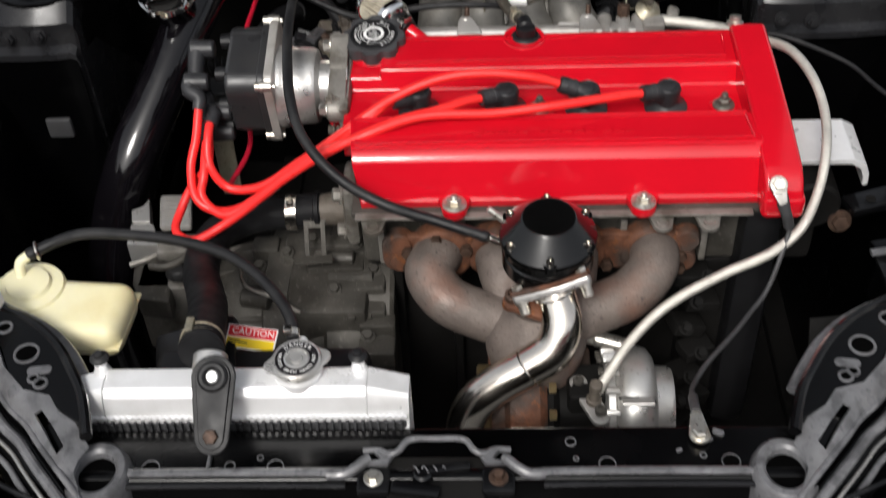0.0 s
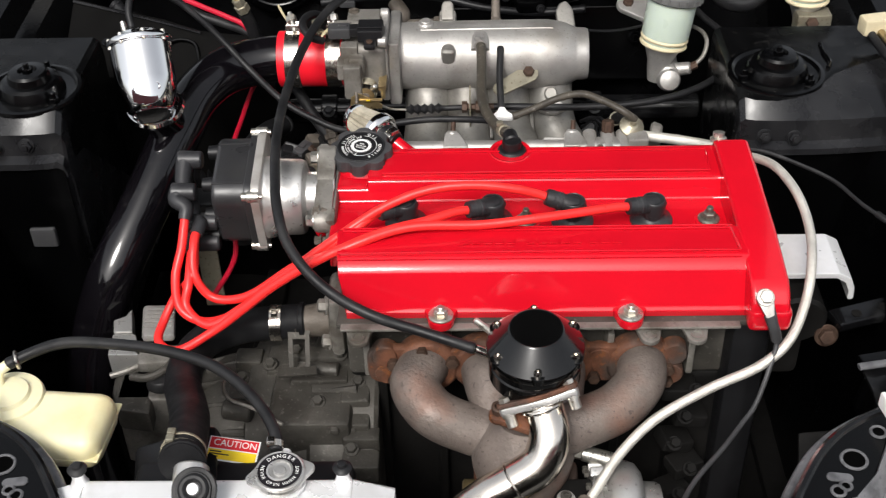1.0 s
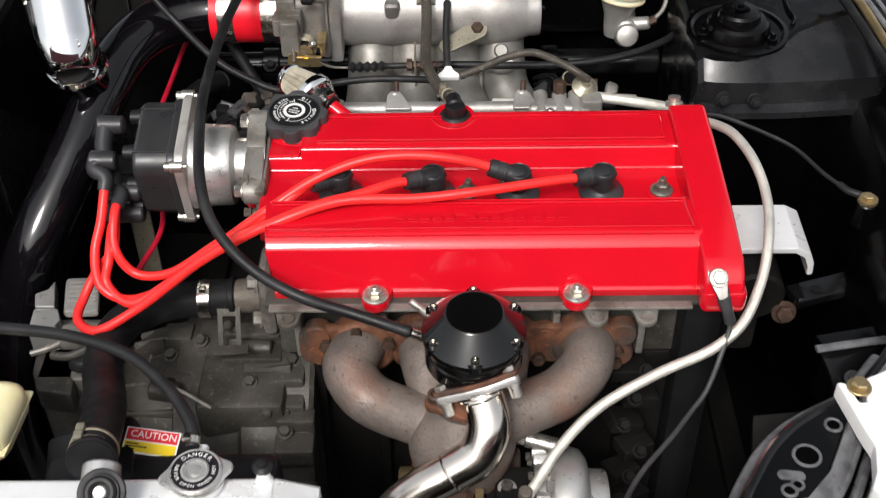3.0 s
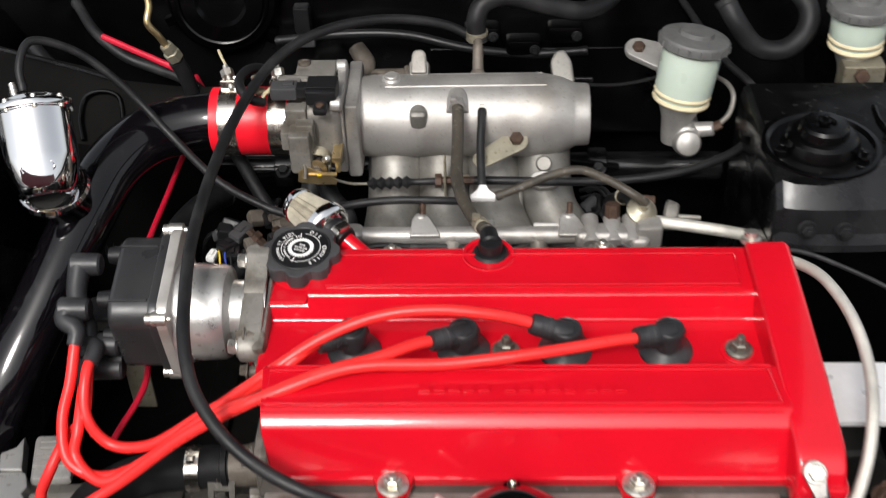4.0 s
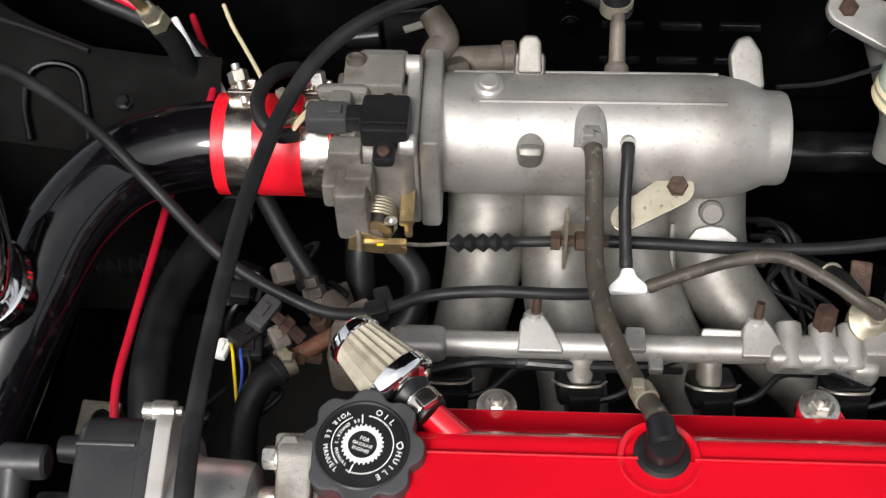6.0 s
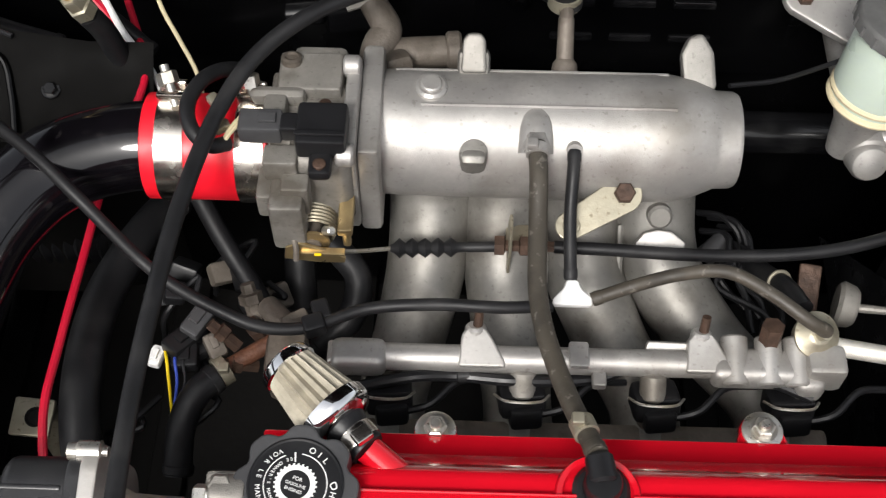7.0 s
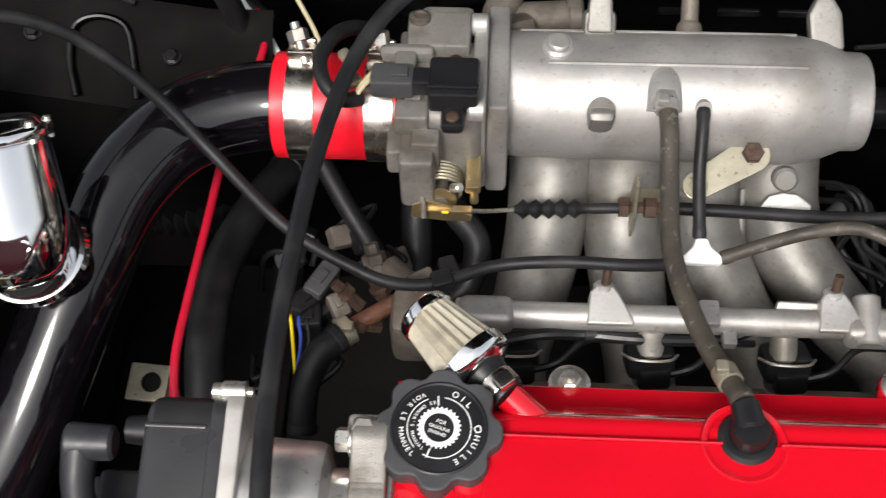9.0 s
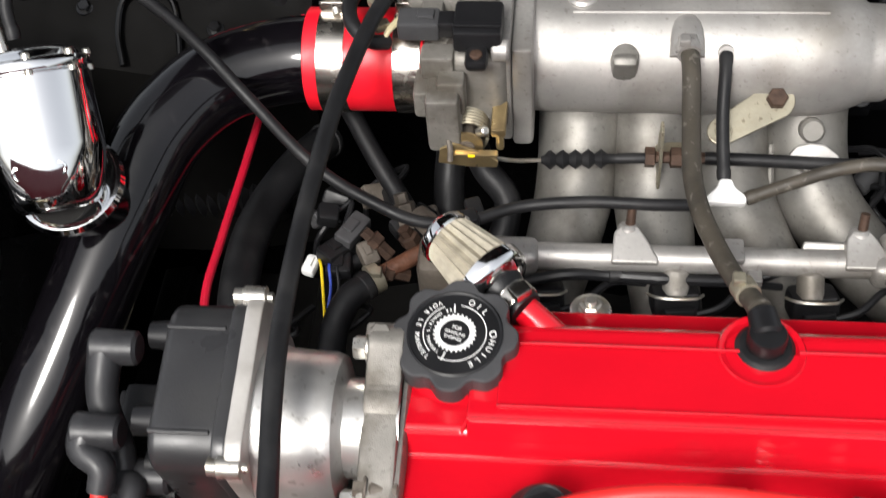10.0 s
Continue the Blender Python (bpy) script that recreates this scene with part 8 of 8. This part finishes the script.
    part("ring_terminal", b, GOLD, t)
    b = B()
    cyl(b, (0.441, 0.018, 0.73), (0.441, 0.018, 0.762), 0.014, 0.012, 18, 0.002)
    part("stand_off", b, BAY, t)
    # overflow and radiator hoses
    t = hose("overflow_hose", [(-0.537, -0.219, 0.784), (-0.515, -0.208, 0.789), (-0.48, -0.205, 0.80), (-0.428, -0.213, 0.806), (-0.369, -0.228, 0.81), (-0.316, -0.251, 0.81), (-0.282, -0.279, 0.806), (-0.258, -0.308, 0.80), (-0.247, -0.33, 0.793), (-0.246, -0.343, 0.789)], 0.0058, RUBBER, "black rubber overflow hose arching to the tank", "hose", 16)
    clip_on(t, (-0.2465, -0.337, 0.791), (0, -1, -0.35), 0.0063, BAND, 0.007)
    t = hose("radiator_hose", [(-0.333, -0.353, 0.784), (-0.336, -0.330, 0.776), (-0.349, -0.259, 0.742), (-0.366, -0.205, 0.712), (-0.384, -0.15, 0.687), (-0.388, -0.10, 0.675), (-0.376, -0.06, 0.668), (-0.345, -0.035, 0.665), (-0.30, -0.028, 0.667), (-0.26, -0.028, 0.67)], 0.0205, RADHOSE, "thick black upper radiator hose", "hose", 26)
    clip_on(t, (-0.3345, -0.346, 0.781), (0.05, -1, 0.35), 0.0212, BRACK, 0.005)
    clip_on(t, (-0.3358, -0.334, 0.777), (0.05, -1, 0.35), 0.0212, BRACK, 0.0035)
    clip_on(t, (-0.296, -0.028, 0.667), (1, 0, 0), 0.0212, BAND, 0.014)
    b = B()
    t = thing("water_outlet", (-0.24, -0.03, 0.66), "dull alloy water outlet on the head", "water outlet")
    lathe(b, (-0.275, -0.028, 0.668), (1, 0, 0.1), [(0.020, 0), (0.0205, 0.004), (0.019, 0.008), (0.020, 0.03), (0.024, 0.05), (0.030, 0.065)], 28)
    part("neck", b, GRIME, t)
    b = B()
    box(b, (-0.218, -0.050, 0.700), (0.018, 0.060, 0.085), 0.008)
    part("flange", b, CASTD, t)
    for y, z in ((-0.07, 0.730), (-0.066, 0.672)):
        b = B()
        hexbolt(b, (-0.228, y, z), (-1, -0.2, 0.2), 0.008, 0.008, 0.011)
        part("bolt", b, CASTD, t)
    # alloy mount block on the gearbox side
    t = thing("gearbox_mount", (-0.49, 0.0, 0.56), "pale bare alloy mount block beside the gearbox", "engine mount")
    b = B()
    prism(b, [(-0.516, 0.032), (-0.502, 0.040), (-0.497, 0.055), (-0.487, 0.010), (-0.511, 0.010)][::-1], (0, 0, 0.60), (1, 0, 0), (0, 1, 0), 0.02, 0.002)
    part("upper_lug", b, MACH, t)
    b = B()
    prism(b, [(-0.512, 0.008), (-0.483, 0.008), (-0.476, -0.010), (-0.480, -0.019), (-0.470, -0.030), (-0.510, -0.030)][::-1], (0, 0, 0.58), (1, 0, 0), (0, 1, 0), 0.038, 0.002)
    part("block", b, MACH, t)
    b = B()
    prism(b, [(-0.503, -0.040), (-0.470, -0.030), (-0.452, -0.036), (-0.446, -0.108), (-0.488, -0.100), (-0.500, -0.070)][::-1], (0, 0, 0.56), (1, 0, 0), (0, 1, 0), 0.035, 0.005)
    part("arm", b, GEAR, t)
    b = B()
    tube(b, [(-0.505, -0.048, 0.600), (-0.482, -0.042, 0.604), (-0.462, -0.030, 0.606), (-0.452, -0.026, 0.604)], 0.004, 10, 5)
    part("arm_edge", b, CASTD, t)
    # engine mount on the timing side
    t = thing("engine_mount", (0.34, -0.01, 0.62), "bright aluminium engine mount with a dark bush", "engine mount")
    b = B()
    prism(b, [(-0.045, 0.735), (-0.02, 0.745), (0.038, 0.745), (0.053, 0.737), (0.059, 0.722), (0.060, 0.706), (0.053, 0.705), (0.052, 0.718), (0.047, 0.730), (0.036, 0.737), (-0.02, 0.737), (-0.045, 0.727)], (0.318, 0.035, 0), (1, 0, 0), (0, 0, 1), 0.075, 0.002)
    part("bracket", b, ALU, t)
    b = B()
    cyl(b, (0.315, -0.055, 0.685), (0.315, 0.05, 0.685), 0.034, 0.034, 28, 0.004)
    box(b, (0.29, 0.0, 0.63), (0.08, 0.09, 0.08), 0.01)
    part("bush", b, UNDER, t)
    b = B()
    box(b, (0.40, -0.035, 0.68), (0.09, 0.03, 0.012), 0.003, (0, 0, 18))
    part("foot", b, BLACK, t)
    for x, y in ((0.385, -0.042), (0.42, -0.030)):
        # Dark discs on the foot, for the shade in its holes.
        b = B()
        lathe(b, (x, y, 0.686), (0, 0, 1), [(0.006, 0), (0.006, 0.001), (0.004, 0.001), (0.004, 0.0004), (0, 0.0004)], 14)
        part("hole", b, UNDER, t)
    b = B()
    hexbolt(b, (0.350, -0.056, 0.665), (0, -1, 0.3), 0.010, 0.008, 0.014)
    part("bolt", b, RUST, t)
    b = B()
    box(b, (0.41, -0.13, 0.70), (0.10, 0.02, 0.01), 0.003, (0, 0, 12))
    box(b, (0.42, -0.15, 0.66), (0.12, 0.04, 0.05), 0.01, (0, 10, 20))
    solo("side_beam", b, BAY, "black painted beam beside the mount", "body panel", kind="structure")
    t = thing("fender_brace", (0.43, -0.16, 0.60), "black pressed brace with a pale sheen edge on the inner fender", "body panel", kind="structure")
    b = B()
    sheet(b, [[(0.36, -0.155, 0.705), (0.40, -0.150, 0.712), (0.44, -0.142, 0.716), (0.49, -0.135, 0.72)], [(0.365, -0.185, 0.700), (0.402, -0.178, 0.690), (0.44, -0.176, 0.704), (0.49, -0.168, 0.70)],
              [(0.37, -0.225, 0.672), (0.41, -0.222, 0.676), (0.45, -0.215, 0.668), (0.49, -0.21, 0.675)], [(0.375, -0.25, 0.60), (0.41, -0.245, 0.60), (0.45, -0.24, 0.60), (0.49, -0.23, 0.60)]], 0.004)
    part("pressing", b, BLACK, t)
    b = B()
    # Pale edge: the fold's highlight given as grey colour.
    tube(b, [(0.352, -0.162, 0.716), (0.40, -0.156, 0.719), (0.46, -0.150, 0.722), (0.50, -0.146, 0.724)], 0.005, 10, 4, flat=0.6)
    part("folded_edge", b, GREYB, t)
    b = B()
    prism(b, [(-0.04, -0.05), (-0.03, 0.04), (0.035, 0.045), (0.05, -0.01), (0.03, -0.055)], (0.335, -0.19, 0.585), (1, 0, 0), (0, 0.85, 0.5), 0.006, 0.002)
    part("lower_plate", b, UNDER, t)
    for x, y in ((0.385, -0.19), (0.43, -0.185)):
        b = B()
        hexbolt(b, (x, y, 0.702), (0, -0.4, 1), 0.006, 0.005, 0.009)
        part("bolt", b, GREYPL, t)


def build_firewall_things():
    """Black hardware in the shade along the firewall and the side panels."""
    t = thing("blower_housing", (-0.37, 0.66, 0.70), "black round blower housing on the firewall", "housing")
    b = B()
    lathe(b, (-0.37, 0.70, 0.785), (0.05, -1, 0.25), [(0.075, -0.02), (0.075, 0.012), (0.070, 0.018), (0.058, 0.020), (0.055, 0.028), (0.035, 0.032), (0.030, 0.026), (0, 0.026)], 40)
    part("drum", b, BAY, t)
    b = B()
    torus(b, (-0.37, 0.680, 0.79), (0.05, -1, 0.25), 0.060, 0.004, 40, 8)
    part("rim", b, BAY, t)
    for a in (200, 260, 320):
        b = B()
        box(b, (-0.37 + 0.076 * math.cos(radians(a)), 0.685, 0.785 + 0.076 * math.sin(radians(a))), (0.02, 0.012, 0.014), 0.003, (0, -a, 0))
        part("lug", b, BAY, t)
    t = thing("side_ledge", (-0.50, 0.49, 0.70), "black pressed ledge panel with a square opening", "body panel", kind="structure")
    b = B()
    sheet(b, [[(-0.66, 0.56, 0.80), (-0.59, 0.54, 0.792), (-0.52, 0.525, 0.782), (-0.46, 0.50, 0.775), (-0.40, 0.495, 0.77), (-0.35, 0.50, 0.765)],
              [(-0.66, 0.545, 0.795), (-0.59, 0.525, 0.788), (-0.52, 0.505, 0.778), (-0.46, 0.485, 0.770), (-0.40, 0.482, 0.765), (-0.35, 0.49, 0.76)],
              [(-0.66, 0.44, 0.742), (-0.60, 0.435, 0.738), (-0.53, 0.43, 0.732), (-0.46, 0.425, 0.725), (-0.40, 0.43, 0.72), (-0.35, 0.44, 0.715)],
              [(-0.66, 0.42, 0.50), (-0.60, 0.42, 0.50), (-0.53, 0.42, 0.50), (-0.46, 0.42, 0.50), (-0.40, 0.43, 0.50), (-0.35, 0.44, 0.50)]], 0.003)
    # Panel shaded by its own matt black so no sky shows on it.
    part("panel", b, MATTB, t)
    b = B()
    tube(b, [(-0.505, 0.428, 0.736), (-0.512, 0.455, 0.752), (-0.508, 0.478, 0.766), (-0.49, 0.484, 0.770), (-0.468, 0.478, 0.766), (-0.460, 0.455, 0.750), (-0.456, 0.428, 0.734)], 0.003, 10, 6)
    part("opening_rim", b, BAY, t)
    # Fold's pale highlight line, carried by a lighter black.
    b = B()
    tube(b, [(-0.66, 0.553, 0.800), (-0.59, 0.533, 0.792), (-0.52, 0.515, 0.782), (-0.46, 0.493, 0.776)], 0.0022, 8, 4)
    part("folded_edge", b, SHEENB, t)
    for x, y, z in ((-0.60, 0.486, 0.766), (-0.545, 0.476, 0.758), (-0.43, 0.462, 0.748)):
        b = B()
        hexbolt(b, (x, y, z), (0, -0.4, 1), 0.0055, 0.004, 0.008)
        part("panel_bolt", b, BLACK, t)
    t = thing("relay_box", (-0.255, 0.66, 0.70), "small black relay on a bracket", "relay")
    b = B()
    box(b, (-0.258, 0.66, 0.737), (0.026, 0.018, 0.012), 0.003)
    part("bracket", b, GREYPL, t)
    b = B()
    box(b, (-0.262, 0.672, 0.765), (0.022, 0.02, 0.04), 0.004)
    part("relay", b, PLASTIC, t)
    for pts, r, lab in (([(-0.30, 0.665, 0.735), (-0.20, 0.655, 0.750), (-0.12, 0.65, 0.750), (-0.04, 0.64, 0.735), (0.04, 0.64, 0.725), (0.12, 0.63, 0.735)], 0.006, "black taped loom crossing the firewall"),
                        ([(-0.62, 0.62, 0.76), (-0.58, 0.585, 0.74), (-0.52, 0.56, 0.72), (-0.45, 0.55, 0.70)], 0.010, "black ribbed harness in the corner")):
        hose("firewall_line", pts, r, PLASTIC, lab, "hose", 12)
    for x, z in ((-0.02, 0.755), (0.035, 0.735), (0.09, 0.755)):
        t = thing("firewall_clamp", (x, 0.645, z), "black clamp with a bright bolt on the firewall", "clamp", "firewall clamps")
        b = B()
        box(b, (x, 0.648, z), (0.05, 0.03, 0.026), 0.008)
        part("block", b, BAY, t)
        b = B()
        hexbolt(b, (x + 0.015, 0.633, z), (0, -1, 0.2), 0.005, 0.005, 0.007)
        part("bolt", b, PLASTIC, t)
    t = thing("steering_rack", (-0.05, 0.55, 0.55), "black steering rack low behind the engine", "steering rack")
    b = B()
    cyl(b, (-0.40, 0.555, 0.60), (0.30, 0.555, 0.60), 0.020, 0.020, 24, 0.003)
    part("tube", b, BLACK, t)
    for x in (-0.30, -0.06, 0.12):
        b = B()
        lathe(b, (x, 0.555, 0.60), (1, 0, 0), [(0.024, 0), (0.026, 0.002), (0.026, 0.024), (0.024, 0.026)], 24)
        part("clamp", b, BLACK, t)
        b = B()
        hexbolt(b, (x + 0.013, 0.532, 0.612), (0, -0.5, 1), 0.007, 0.007, 0.010)
        part("clamp_bolt", b, GREYPL, t)
    b = B()
    tube(b, [(-0.10, 0.54, 0.62), (-0.04, 0.53, 0.632), (0.06, 0.53, 0.63), (0.16, 0.54, 0.61)], 0.005, 10)
    part("pipe", b, BLACK, t)
    t = thing("heat_shield", (0.06, 0.62, 0.66), "black ribbed heat shield on the firewall", "heat shield")
    b = B()
    box(b, (0.08, 0.628, 0.675), (0.34, 0.006, 0.12), 0.002, (-14, 0, 0))
    part("sheet", b, BAY, t)
    for k in range(6):
        b = B()
        box(b, (0.0 + 0.055 * (k % 3), 0.620 + 0.008 * (k // 3), 0.655 + 0.036 * (k // 3)), (0.040, 0.006, 0.008), 0.0025, (-14, 0, 0))
        part("louvre", b, BLACK, t)
    for x, z in ((-0.05, 0.70), (0.20, 0.69), (0.19, 0.63)):
        b = B()
        hexbolt(b, (x, 0.618, z), (0, -1, 0.25), 0.006, 0.006, 0.010)
        part("bolt", b, BAY, t)
    t = thing("heater_valve", (-0.20, 0.60, 0.66), "black heater valve with a thin lever", "valve")
    b = B()
    box(b, (-0.20, 0.605, 0.70), (0.05, 0.035, 0.03), 0.006, (0, 0, 12))
    part("body", b, BLACK, t)
    b = B()
    cyl(b, (-0.225, 0.60, 0.70), (-0.26, 0.60, 0.695), 0.011, 0.010, 16, 0.002)
    part("nozzle", b, BLACK, t)
    b = B()
    box(b, (-0.185, 0.592, 0.722), (0.04, 0.008, 0.003), 0.001, (0, 0, 25))
    part("lever", b, CASTD, t)
    t = thing("side_clip", (-0.645, 0.20, 0.60), "square grey clip on the side panel", "clip")
    b = B()
    box(b, (-0.62, 0.235, 0.625), (0.028, 0.03, 0.024), 0.004, (0, 20, 0))
    part("clip", b, GREYPL, t)
    # Dark disc as the shaded clip hole.
    b = B()
    lathe(b, (-0.615, 0.225, 0.638), (0.3, -0.4, 1), [(0.005, 0), (0.005, 0.001), (0, 0.001)], 14)
    part("hole", b, UNDER, t)
    t = thing("side_bracket", (-0.66, 0.17, 0.58), "grey-black bracket bolted to the side panel", "bracket")
    b = B()
    prism(b, [(-0.03, -0.02), (-0.034, 0.012), (-0.01, 0.022), (0.026, 0.018), (0.03, -0.008), (0.012, -0.024)], (-0.655, 0.178, 0.605), (1, 0, 0), (0, 0.8, 0.6), 0.008, 0.003)
    part("plate", b, GREYB, t)
    b = B()
    hexbolt(b, (-0.652, 0.175, 0.612), (0, -0.6, 0.8), 0.007, 0.006, 0.010)
    part("bolt", b, GREYPL, t)


build_hoses()
build_firewall_things()
build_connectors()
build_reservoirs()
build_front_lines()
